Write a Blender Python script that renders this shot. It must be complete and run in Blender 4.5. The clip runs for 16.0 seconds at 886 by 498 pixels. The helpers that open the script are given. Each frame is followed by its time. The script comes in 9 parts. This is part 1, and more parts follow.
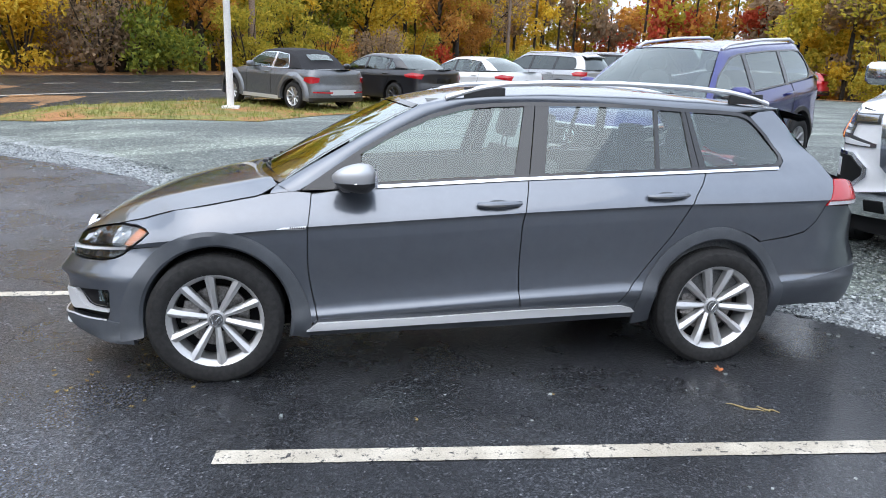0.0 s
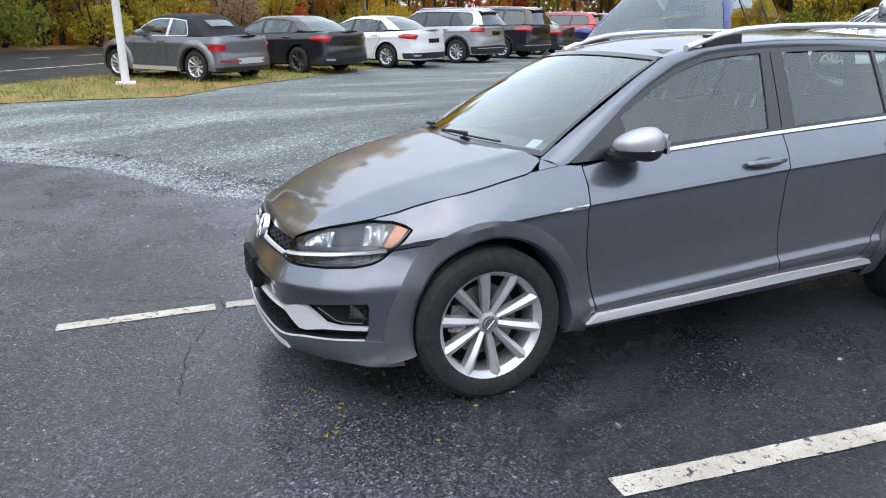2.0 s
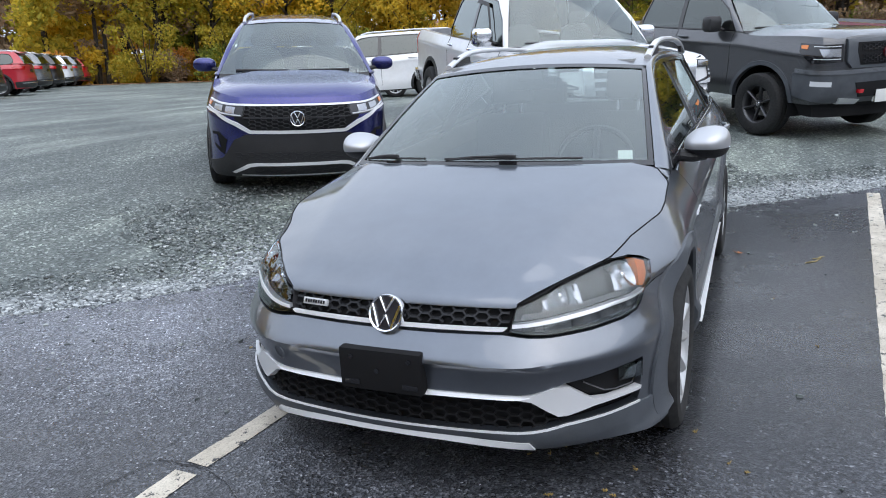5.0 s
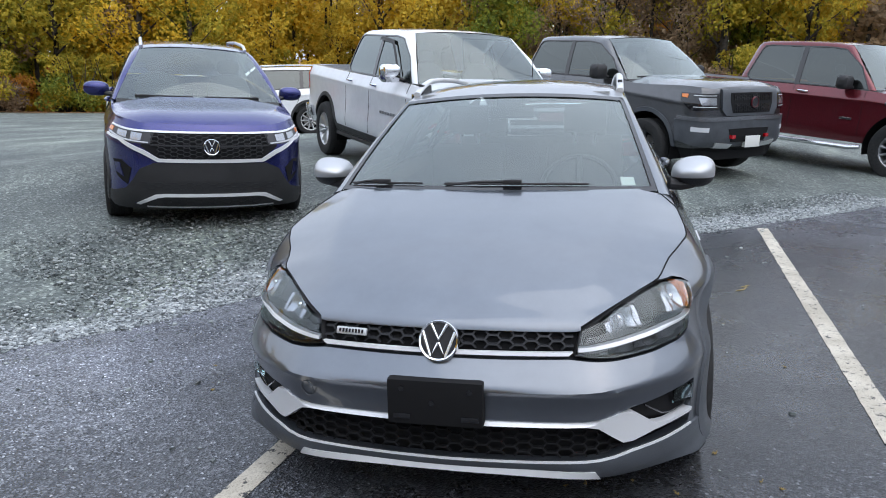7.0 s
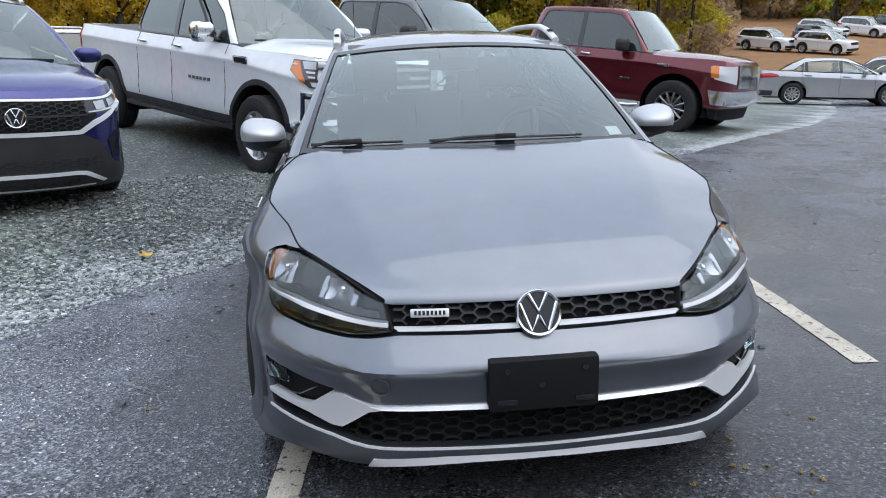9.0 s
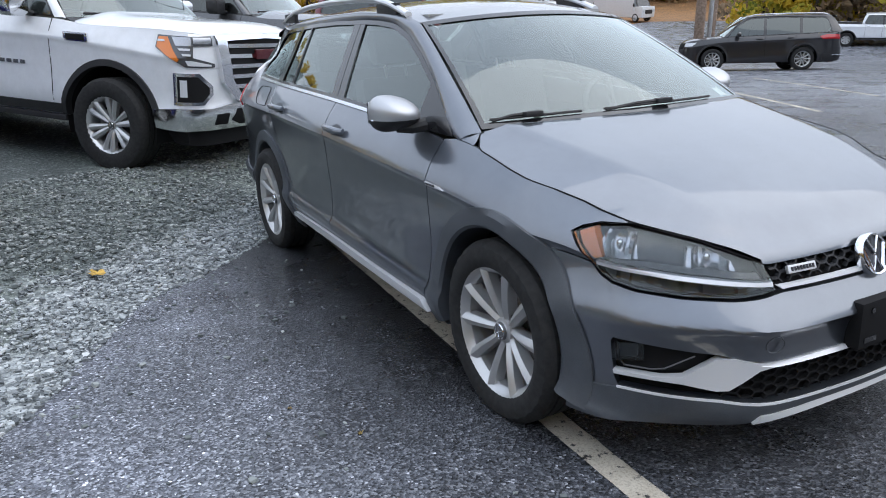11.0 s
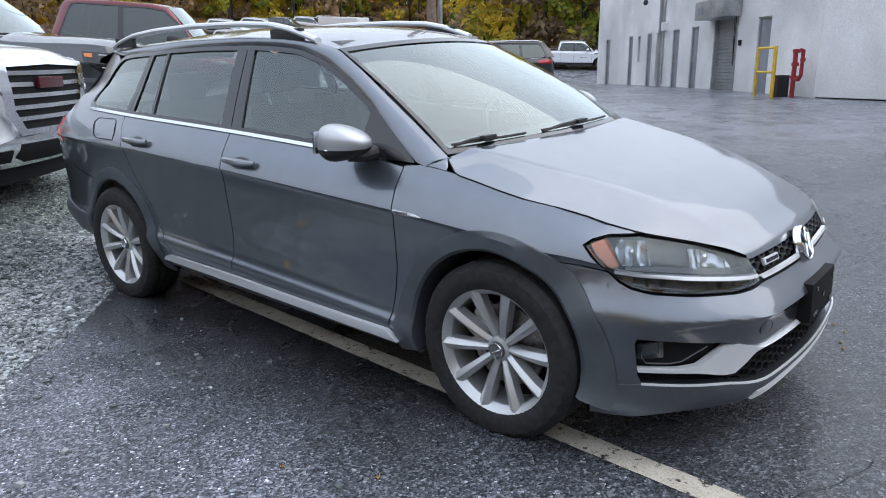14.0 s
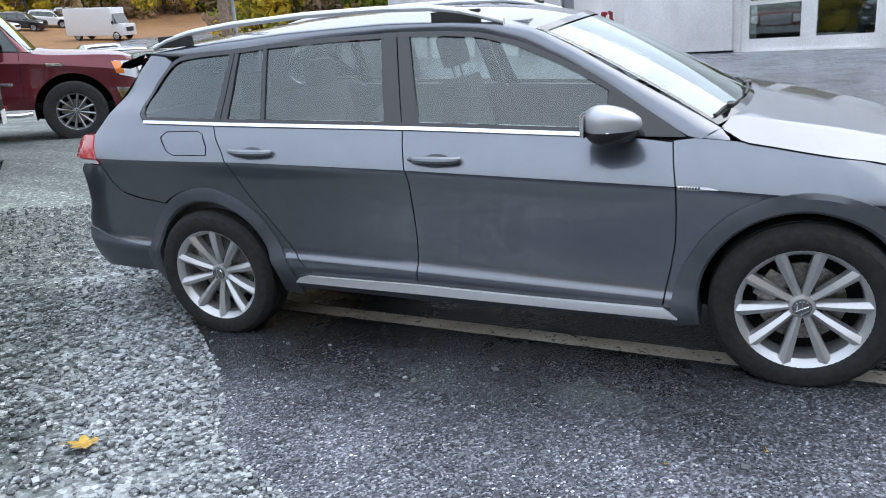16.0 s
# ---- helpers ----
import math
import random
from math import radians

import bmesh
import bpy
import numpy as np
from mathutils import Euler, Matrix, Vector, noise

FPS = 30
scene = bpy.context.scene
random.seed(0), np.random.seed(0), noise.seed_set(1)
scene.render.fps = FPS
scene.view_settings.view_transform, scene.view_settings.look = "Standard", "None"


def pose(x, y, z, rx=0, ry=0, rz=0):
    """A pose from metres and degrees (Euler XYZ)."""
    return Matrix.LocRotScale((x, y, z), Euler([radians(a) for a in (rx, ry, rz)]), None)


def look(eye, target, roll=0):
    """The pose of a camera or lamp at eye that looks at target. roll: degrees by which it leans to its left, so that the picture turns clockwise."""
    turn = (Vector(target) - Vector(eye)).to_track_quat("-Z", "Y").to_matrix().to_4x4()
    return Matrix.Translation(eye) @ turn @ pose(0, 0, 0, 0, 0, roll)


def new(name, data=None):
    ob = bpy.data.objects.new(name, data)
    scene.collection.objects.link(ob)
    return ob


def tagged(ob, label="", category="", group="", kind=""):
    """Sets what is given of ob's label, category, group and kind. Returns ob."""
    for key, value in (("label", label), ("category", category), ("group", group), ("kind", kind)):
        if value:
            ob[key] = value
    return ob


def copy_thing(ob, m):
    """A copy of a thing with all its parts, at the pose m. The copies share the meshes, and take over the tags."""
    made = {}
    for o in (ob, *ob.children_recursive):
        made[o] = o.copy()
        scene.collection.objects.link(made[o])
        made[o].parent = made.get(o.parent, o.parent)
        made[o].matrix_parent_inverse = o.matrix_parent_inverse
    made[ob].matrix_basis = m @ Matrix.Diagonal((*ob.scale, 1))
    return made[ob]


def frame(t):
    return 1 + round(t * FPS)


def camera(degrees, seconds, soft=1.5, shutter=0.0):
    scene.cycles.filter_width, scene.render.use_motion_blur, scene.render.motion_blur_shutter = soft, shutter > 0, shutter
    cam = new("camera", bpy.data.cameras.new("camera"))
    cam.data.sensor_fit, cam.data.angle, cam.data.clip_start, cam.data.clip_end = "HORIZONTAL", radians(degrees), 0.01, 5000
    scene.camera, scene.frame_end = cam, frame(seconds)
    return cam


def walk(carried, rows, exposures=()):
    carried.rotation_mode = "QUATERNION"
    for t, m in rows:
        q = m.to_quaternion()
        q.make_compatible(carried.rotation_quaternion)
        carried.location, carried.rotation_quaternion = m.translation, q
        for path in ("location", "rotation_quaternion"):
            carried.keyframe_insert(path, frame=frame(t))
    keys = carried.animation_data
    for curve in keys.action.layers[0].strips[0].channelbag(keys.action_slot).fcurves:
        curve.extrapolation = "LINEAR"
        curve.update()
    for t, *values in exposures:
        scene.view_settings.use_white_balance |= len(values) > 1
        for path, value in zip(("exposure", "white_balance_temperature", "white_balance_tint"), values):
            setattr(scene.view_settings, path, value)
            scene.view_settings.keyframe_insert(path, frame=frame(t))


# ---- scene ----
cam = camera(62.1, 16.0, soft=1.0)
PATH = [
    (0, (-0.828, -4.341, 1.685), (-0.491, -2.440, 1.160), 1.99),
    (0.5, (-1.208, -4.210, 1.648), (-0.868, -2.324, 1.075), 1.24),
    (1, (-1.614, -3.903, 1.629), (-1.211, -2.041, 1.021), 0.69),
    (1.5, (-2.113, -3.694, 1.625), (-1.574, -1.871, 1.005), 0.19),
    (2, (-2.546, -3.367, 1.606), (-1.838, -1.600, 0.991), -0.23),
    (2.5, (-2.999, -3.061, 1.600), (-2.092, -1.392, 0.975), -1.18),
    (3, (-3.330, -2.668, 1.613), (-2.228, -1.100, 1.039), -2.45),
    (3.5, (-3.660, -2.280, 1.594), (-2.305, -0.920, 1.030), -2.02),
    (4, (-3.872, -1.870, 1.570), (-2.379, -0.664, 1.007), -2.79),
    (4.5, (-4.015, -1.433, 1.537), (-2.353, -0.464, 0.990), -1.71),
    (5, (-4.144, -1.056, 1.505), (-2.375, -0.289, 0.973), -0.68),
    (5.2, (-4.143, -0.911, 1.476), (-2.343, -0.214, 0.950), -0.65),
    (7.3, (-4.261, -0.399, 1.402), (-2.347, 0.002, 0.986), 1.73),
    (7.5, (-4.272, -0.378, 1.393), (-2.359, 0.034, 0.981), 1.50),
    (8, (-4.213, -0.209, 1.358), (-2.288, 0.103, 0.913), 1.96),
    (8.2, (-4.160, -0.086, 1.343), (-2.226, 0.129, 0.879), 1.95),
    (10.3, (-3.555, 1.681, 1.244), (-1.765, 0.923, 0.776), 0.89),
    (10.5, (-3.467, 1.845, 1.239), (-1.693, 1.055, 0.761), 1.20),
    (11, (-3.314, 2.221, 1.245), (-1.636, 1.271, 0.713), 0.22),
    (11.5, (-3.094, 2.445, 1.280), (-1.517, 1.326, 0.769), -1.66),
    (12, (-3.019, 2.628, 1.305), (-1.523, 1.373, 0.873), -1.76),
    (12.5, (-2.990, 2.684, 1.307), (-1.551, 1.352, 0.915), -0.81),
    (13, (-2.964, 2.701, 1.300), (-1.575, 1.316, 0.911), -0.39),
    (13.5, (-2.927, 2.750, 1.292), (-1.599, 1.314, 0.874), -0.27),
    (14, (-2.744, 2.877, 1.251), (-1.504, 1.380, 0.781), -0.04),
    (14.5, (-2.349, 3.023, 1.294), (-1.255, 1.445, 0.734), -0.65),
    (15, (-1.927, 3.276, 1.324), (-0.967, 1.617, 0.751), -1.66),
    (15.5, (-1.469, 3.439, 1.292), (-0.598, 1.720, 0.756), -2.65),
    (16, (-1.088, 3.684, 1.319), (-0.347, 1.906, 0.777), -4.23),
]
walk(cam, [(t, look(eye, target, roll)) for t, eye, target, roll in PATH], exposures=[(0, 0.06), (2.5, -0.12), (8, -0.26), (10.5, -0.30), (13, -0.30), (14.5, -0.16), (16, 0.04)])

# ---- overcast daylight ----
world = bpy.data.worlds.new("overcast_sky")
scene.world = world
world.use_nodes = True
wn, wl = world.node_tree.nodes, world.node_tree.links
sky = wn.new("ShaderNodeTexSky")
sky.sky_type = "NISHITA"
sky.sun_disc = False
sky.sun_elevation, sky.sun_rotation = radians(59), radians(219)
sky.dust_density, sky.air_density = 4.0, 1.0
cloud = wn.new("ShaderNodeTexNoise")
cloud.inputs["Scale"].default_value, cloud.inputs["Detail"].default_value = 1.6, 5.0
cloud_tone = wn.new("ShaderNodeValToRGB")
cloud_tone.color_ramp.elements[0].position, cloud_tone.color_ramp.elements[0].color = 0.3, (6.1, 7.0, 8.6, 1)
cloud_tone.color_ramp.elements[1].position, cloud_tone.color_ramp.elements[1].color = 0.72, (9.1, 9.9, 11.3, 1)
veil = wn.new("ShaderNodeMix")
veil.data_type = "RGBA"
veil.inputs["Factor"].default_value = 0.85
coords = wn.new("ShaderNodeTexCoord")
wl.new(coords.outputs["Generated"], cloud.inputs["Vector"])
wl.new(cloud.outputs["Fac"], cloud_tone.inputs["Fac"])
wl.new(sky.outputs["Color"], veil.inputs["A"])
wl.new(cloud_tone.outputs["Color"], veil.inputs["B"])
height = wn.new("ShaderNodeSeparateXYZ")
wl.new(coords.outputs["Generated"], height.inputs[0])
grade = wn.new("ShaderNodeMapRange")
grade.inputs["From Min"].default_value, grade.inputs["From Max"].default_value = 0.0, 1.0
grade.inputs["To Min"].default_value, grade.inputs["To Max"].default_value = 0.72, 1.45
wl.new(height.outputs["Z"], grade.inputs["Value"])
graded_sky = wn.new("ShaderNodeMix")
graded_sky.data_type, graded_sky.blend_type = "RGBA", "MULTIPLY"
graded_sky.inputs["Factor"].default_value = 1.0
wl.new(veil.outputs["Result"], graded_sky.inputs["A"])
wl.new(grade.outputs["Result"], graded_sky.inputs["B"])
wl.new(graded_sky.outputs["Result"], wn["Background"].inputs["Color"])
wn["Background"].inputs["Strength"].default_value = 0.19
sun = new("sun", bpy.data.lights.new("sun", "SUN"))
sun.data.energy, sun.data.angle, sun.data.color = 1.2, radians(80), (1.0, 0.97, 0.93)
sun.matrix_world = look((-6, -7.5, 16), (0, 0, 0))
scene.view_settings.exposure = 0.0

# ---- materials ----
def material(name, colour=(0.5, 0.5, 0.5), rough=0.5, metal=0.0, coat=0.0, spec=0.5):
    m = bpy.data.materials.new(name)
    m.use_nodes = True
    b = m.node_tree.nodes["Principled BSDF"]
    b.inputs["Base Color"].default_value = (*colour, 1)
    b.inputs["Roughness"].default_value, b.inputs["Metallic"].default_value = rough, metal
    b.inputs["Coat Weight"].default_value, b.inputs["Specular IOR Level"].default_value = coat, spec
    b.inputs["Coat Roughness"].default_value = 0.04
    return m


def node(m, kind, **values):
    n = m.node_tree.nodes.new(kind)
    for k, v in values.items():
        n.inputs[k.replace("_", " ")].default_value = v
    return n


def wire(m, a, out, b, into):
    m.node_tree.links.new(a.outputs[out], b.inputs[into])


def shader(m):
    return m.node_tree.nodes["Principled BSDF"]


def place(m, scale=(1, 1, 1), world_space=True):
    g = m.node_tree.nodes.new("ShaderNodeNewGeometry") if world_space else m.node_tree.nodes.new("ShaderNodeTexCoord")
    mp = m.node_tree.nodes.new("ShaderNodeMapping")
    mp.inputs["Scale"].default_value = scale
    wire(m, g, "Position" if world_space else "Object", mp, "Vector")
    return mp


def noise_tex(m, scale, detail=4.0, rough=0.55, at=None, world_space=True):
    n = node(m, "ShaderNodeTexNoise", Scale=scale, Detail=detail, Roughness=rough)
    wire(m, at or place(m, world_space=world_space), "Vector", n, "Vector")
    return n


def ramp_of(m, source, out, stops):
    r = m.node_tree.nodes.new("ShaderNodeValToRGB")
    e = r.color_ramp.elements
    while len(e) < len(stops):
        e.new(0.5)
    for el, (p, c) in zip(e, stops):
        el.position, el.color = p, (*c, 1) if len(c) == 3 else c
    wire(m, source, out, r, "Fac")
    return r


def mixed(m, fac, a, b, blend="MIX"):
    """A colour mix; fac, a and b are (node, output) or values."""
    n = m.node_tree.nodes.new("ShaderNodeMix")
    n.data_type, n.blend_type = "RGBA", blend
    for key, v in (("Factor", fac), ("A", a), ("B", b)):
        if isinstance(v, tuple) and hasattr(v[0], "outputs"):
            wire(m, v[0], v[1], n, key)
        else:
            n.inputs[key].default_value = (*v, 1) if isinstance(v, tuple) else v
    return n


def bumped(m, source, out, strength, distance=0.01, after=None):
    b = node(m, "ShaderNodeBump", Strength=strength, Distance=distance)
    wire(m, source, out, b, "Height")
    if after:
        wire(m, after, "Normal", b, "Normal")
    wire(m, b, "Normal", shader(m), "Normal")
    return b


def speckled(name, dark, light, scale, rough=(0.5, 0.7), bump=0.3, big=1.2, metal=0.0, distance=0.01, spread=(0.35, 0.65), world_space=True):
    """Two scales of noise over two tones, with relief."""
    m = material(name)
    fine, broad = noise_tex(m, scale, 6, world_space=world_space), noise_tex(m, big, 4, world_space=world_space)
    r = ramp_of(m, fine, "Fac", [(spread[0], dark), (spread[1], light)])
    w = ramp_of(m, broad, "Fac", [(0.35, (0.78, 0.78, 0.78)), (0.65, (1.15, 1.15, 1.15))])
    c = mixed(m, 1.0, (r, "Color"), (w, "Color"), "MULTIPLY")
    wire(m, c, "Result", shader(m), "Base Color")
    q = ramp_of(m, broad, "Fac", [(0.35, (rough[0],) * 3), (0.65, (rough[1],) * 3)])
    wire(m, q, "Color", shader(m), "Roughness")
    shader(m).inputs["Metallic"].default_value = metal
    bumped(m, fine, "Fac", bump, distance)
    return m


def asphalt_material(name, wetness=0.5, tone=1.0, dry=4.0):
    """Rolled asphalt: dark binder, stone chips, damp and dry patches, pale scuffs."""
    m = material(name, spec=0.30 - 0.12 * wetness)
    grit = node(m, "ShaderNodeTexVoronoi", Scale=120.0)
    wire(m, place(m), "Vector", grit, "Vector")
    fine, broad, stain, scuff = noise_tex(m, 230, 3), noise_tex(m, 0.5, 5), noise_tex(m, 1.7, 6, 0.6), noise_tex(m, 5.5, 7, 0.68)
    stones = ramp_of(m, grit, "Color", [(0.12, (0.005 * tone, 0.0053 * tone, 0.006 * tone)), (0.60, (0.022 * tone, 0.0235 * tone, 0.0265 * tone)), (0.88, (0.06 * tone, 0.063 * tone, 0.067 * tone)), (0.98, (0.17 * tone, 0.175 * tone, 0.185 * tone))])
    damp = ramp_of(m, broad, "Fac", [(0.40, (0.85, 0.85, 0.86)), (0.62, (1.2, 1.2, 1.2))])
    spots = ramp_of(m, stain, "Fac", [(0.36, (0.85, 0.85, 0.86)), (0.5, (1, 1, 1)), (0.68, (1.45, 1.45, 1.47))])
    chalk = ramp_of(m, scuff, "Fac", [(0.64, (1, 1, 1)), (0.70, (1.4, 1.4, 1.42)), (0.78, (3.2, 3.2, 3.2))])
    c = mixed(m, 1.0, (stones, "Color"), (damp, "Color"), "MULTIPLY")
    c = mixed(m, 1.0, (c, "Result"), (spots, "Color"), "MULTIPLY")
    c = mixed(m, 1.0, (c, "Result"), (chalk, "Color"), "MULTIPLY")
    # worn, drier stretches are paler; painted bumper reflection and sky sheen share this mask
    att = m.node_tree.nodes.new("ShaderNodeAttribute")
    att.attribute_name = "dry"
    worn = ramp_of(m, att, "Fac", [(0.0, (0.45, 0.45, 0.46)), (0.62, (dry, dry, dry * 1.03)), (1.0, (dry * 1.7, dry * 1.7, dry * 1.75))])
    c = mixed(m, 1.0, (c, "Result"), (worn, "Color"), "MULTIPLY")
    wire(m, c, "Result", shader(m), "Base Color")
    q = ramp_of(m, stain, "Fac", [(0.36, (0.44 - 0.24 * wetness,) * 3), (0.62, (0.62 - 0.30 * wetness,) * 3)])
    wire(m, q, "Color", shader(m), "Roughness")
    film = ramp_of(m, stain, "Fac", [(0.38, (1.0 * wetness,) * 3), (0.60, (0.62 * wetness,) * 3)])
    thin = ramp_of(m, att, "Fac", [(0.1, (1, 1, 1)), (0.6, (0.36, 0.36, 0.36))])
    film = mixed(m, 1.0, (film, "Color"), (thin, "Color"), "MULTIPLY")
    wire(m, film, "Result", shader(m), "Coat Weight")
    shader(m).inputs["Coat Roughness"].default_value, shader(m).inputs["Coat IOR"].default_value = 0.22, 1.42
    b1 = bumped(m, grit, "Distance", 0.8, 0.007)
    bumped(m, fine, "Fac", 0.3, 0.003, b1)
    return m


def paint(name, colour, metal=0.0, rough=0.35, coat=1.0, flakes=False):
    m = material(name, colour, rough, metal, coat)
    dirt = noise_tex(m, 7.0, 6, 0.7, world_space=False)
    r = ramp_of(m, dirt, "Fac", [(0.3, tuple(c * 0.93 for c in colour)), (0.7, tuple(min(1, c * 1.05) for c in colour))])
    wire(m, r, "Color", shader(m), "Base Color")
    q = ramp_of(m, dirt, "Fac", [(0.35, (0.02,) * 3), (0.75, (0.10,) * 3)])
    wire(m, q, "Color", shader(m), "Coat Roughness")
    if flakes:
        f = noise_tex(m, 900, 1, world_space=False)
        q = ramp_of(m, f, "Fac", [(0.4, (rough - 0.06,) * 3), (0.6, (rough + 0.06,) * 3)])
        wire(m, q, "Color", shader(m), "Roughness")
    return m


def glass(name, tint=(0.75, 0.82, 0.8), clear=0.75, gloss=(1.7, 0.01)):
    """Thin car glass: a pane that lets light straight through, under a glossy face."""
    m = bpy.data.materials.new(name)
    m.use_nodes = True
    n, l = m.node_tree.nodes, m.node_tree.links
    n.remove(n["Principled BSDF"])
    t, g, f, x = n.new("ShaderNodeBsdfTransparent"), n.new("ShaderNodeBsdfGlossy"), n.new("ShaderNodeFresnel"), n.new("ShaderNodeMixShader")
    t.inputs["Color"].default_value = (*[c * clear for c in tint], 1)
    g.inputs["Roughness"].default_value, g.inputs["Color"].default_value = 0.015, (0.93, 1, 0.98, 1)
    f.inputs["IOR"].default_value = 1.55
    boost = n.new("ShaderNodeMath")
    boost.operation = "MULTIPLY_ADD"
    boost.inputs[1].default_value, boost.inputs[2].default_value = gloss
    boost.use_clamp = True
    l.new(f.outputs[0], boost.inputs[0])
    l.new(boost.outputs[0], x.inputs[0])
    l.new(t.outputs[0], x.inputs[1])
    l.new(g.outputs[0], x.inputs[2])
    l.new(x.outputs[0], n["Material Output"].inputs["Surface"])
    return m


ASPHALT = asphalt_material("damp_asphalt", 0.9)
CRACK = material("crack_filler", (0.014, 0.014, 0.015), 0.9)
ASPHALT_ROAD = asphalt_material("road_asphalt", 0.2, 1.8)
GRAVEL = material("packed_crushed_stone")


def dress_gravel(m):
    grit = node(m, "ShaderNodeTexVoronoi", Scale=48.0)
    wire(m, place(m), "Vector", grit, "Vector")
    g = m.node_tree.nodes.new("ShaderNodeNewGeometry")
    turn = m.node_tree.nodes.new("ShaderNodeMapping")
    turn.inputs["Rotation"].default_value, turn.inputs["Scale"].default_value = (0, 0, radians(-46)), (0.16, 0.62, 1.0)
    wire(m, g, "Position", turn, "Vector")
    tracks, broad = noise_tex(m, 1.5, 7, 0.66, at=turn), noise_tex(m, 0.35, 4)
    stones = ramp_of(m, grit, "Color", [(0.1, (0.054, 0.064, 0.062)), (0.7, (0.148, 0.168, 0.160)), (0.97, (0.42, 0.45, 0.43))])
    pale = ramp_of(m, grit, "Color", [(0.05, (0.12, 0.134, 0.14)), (0.5, (0.34, 0.365, 0.37)), (0.97, (0.64, 0.67, 0.67))])
    wear = ramp_of(m, tracks, "Fac", [(0.36, (0.66, 0.69, 0.70)), (0.5, (0.98, 1.0, 0.98)), (0.66, (1.95, 1.95, 1.80))])
    damp = ramp_of(m, broad, "Fac", [(0.35, (0.82, 0.83, 0.85)), (0.65, (1.12, 1.12, 1.10))])
    c = mixed(m, 1.0, (stones, "Color"), (wear, "Color"), "MULTIPLY")
    c = mixed(m, 1.0, (c, "Result"), (damp, "Color"), "MULTIPLY")
    att = m.node_tree.nodes.new("ShaderNodeAttribute")
    att.attribute_name = "fresh"
    ragged_edge = noise_tex(m, 3.2, 6, 0.7)
    heap = m.node_tree.nodes.new("ShaderNodeMath")
    heap.operation = "MULTIPLY_ADD"
    heap.inputs[1].default_value, heap.inputs[2].default_value = 1.5, -0.75
    wire(m, ragged_edge, "Fac", heap, "Value")
    total = m.node_tree.nodes.new("ShaderNodeMath")
    wire(m, heap, "Value", total, 0)
    wire(m, att, "Fac", total, 1)
    cover = ramp_of(m, total, "Value", [(0.35, (0, 0, 0)), (0.75, (1, 1, 1))])
    c = mixed(m, (cover, "Color"), (c, "Result"), (pale, "Color"))
    wire(m, c, "Result", shader(m), "Base Color")
    shader(m).inputs["Roughness"].default_value = 0.62
    b = bumped(m, grit, "Distance", 0.9, 0.014)
    bumped(m, noise_tex(m, 130, 3), "Fac", 0.4, 0.006, b)


dress_gravel(GRAVEL)
GRASS = speckled("autumn_grass", (0.085, 0.11, 0.02), (0.30, 0.27, 0.07), 9, (0.8, 0.95), 0.8, 0.5, distance=0.03)


def dress_grass(m):
    """Patches of orange-brown leaves lie over the green."""
    old = shader(m).inputs["Base Color"].links[0].from_node
    drift = ramp_of(m, noise_tex(m, 0.7, 6, 0.7), "Fac", [(0.46, (0, 0, 0)), (0.60, (1, 1, 1))])
    leaf = ramp_of(m, noise_tex(m, 22, 4), "Fac", [(0.35, (0.16, 0.07, 0.03)), (0.65, (0.50, 0.24, 0.08))])
    wire(m, mixed(m, (drift, "Color"), (old, "Result"), (leaf, "Color")), "Result", shader(m), "Base Color")


dress_grass(GRASS)
GRASS_BLADE = speckled("grass_blade", (0.10, 0.14, 0.02), (0.34, 0.32, 0.08), 3, (0.7, 0.9), 0.1, 0.8)
LEAF_LITTER = speckled("leaf_litter", (0.08, 0.05, 0.025), (0.42, 0.21, 0.08), 14, (0.8, 0.95), 0.8, 0.5, distance=0.03)
LINE_PAINT = material("worn_line_paint", (0.6, 0.58, 0.5), 0.6)


def dress_line(m):
    """Old road paint: yellowed white, worn through in chips down to the asphalt."""
    chips, dirt, grain = noise_tex(m, 26, 6, 0.7), noise_tex(m, 4.0, 5), noise_tex(m, 140, 3)
    tone = ramp_of(m, dirt, "Fac", [(0.35, (0.44, 0.395, 0.32)), (0.65, (0.64, 0.59, 0.50))])
    speck = ramp_of(m, grain, "Fac", [(0.35, (0.72, 0.71, 0.69)), (0.55, (1, 1, 1))])
    worn = ramp_of(m, chips, "Fac", [(0.57, (0, 0, 0)), (0.62, (1, 1, 1))])
    c = mixed(m, 1.0, (tone, "Color"), (speck, "Color"), "MULTIPLY")
    c = mixed(m, (worn, "Color"), (c, "Result"), (0.03, 0.03, 0.033))
    wire(m, c, "Result", shader(m), "Base Color")
    bumped(m, grain, "Fac", 0.5, 0.004)


dress_line(LINE_PAINT)
STONE_DARK = material("packed_stone", (0.2, 0.22, 0.22), 0.65)
_r = STONE_DARK.node_tree.nodes.new("ShaderNodeNewGeometry")
wire(STONE_DARK, ramp_of(STONE_DARK, _r, "Random Per Island", [(0.0, (0.065, 0.075, 0.077)), (0.55, (0.18, 0.203, 0.200)), (0.9, (0.33, 0.355, 0.347)), (1.0, (0.48, 0.50, 0.49))]), "Color", shader(STONE_DARK), "Base Color")
STONE = material("loose_stone", (0.3, 0.32, 0.32), 0.65)
_r = STONE.node_tree.nodes.new("ShaderNodeNewGeometry")
wire(STONE, ramp_of(STONE, _r, "Random Per Island", [(0.0, (0.08, 0.09, 0.096)), (0.5, (0.31, 0.335, 0.345)), (0.85, (0.46, 0.49, 0.50)), (1.0, (0.58, 0.60, 0.60))]), "Color", shader(STONE), "Base Color")
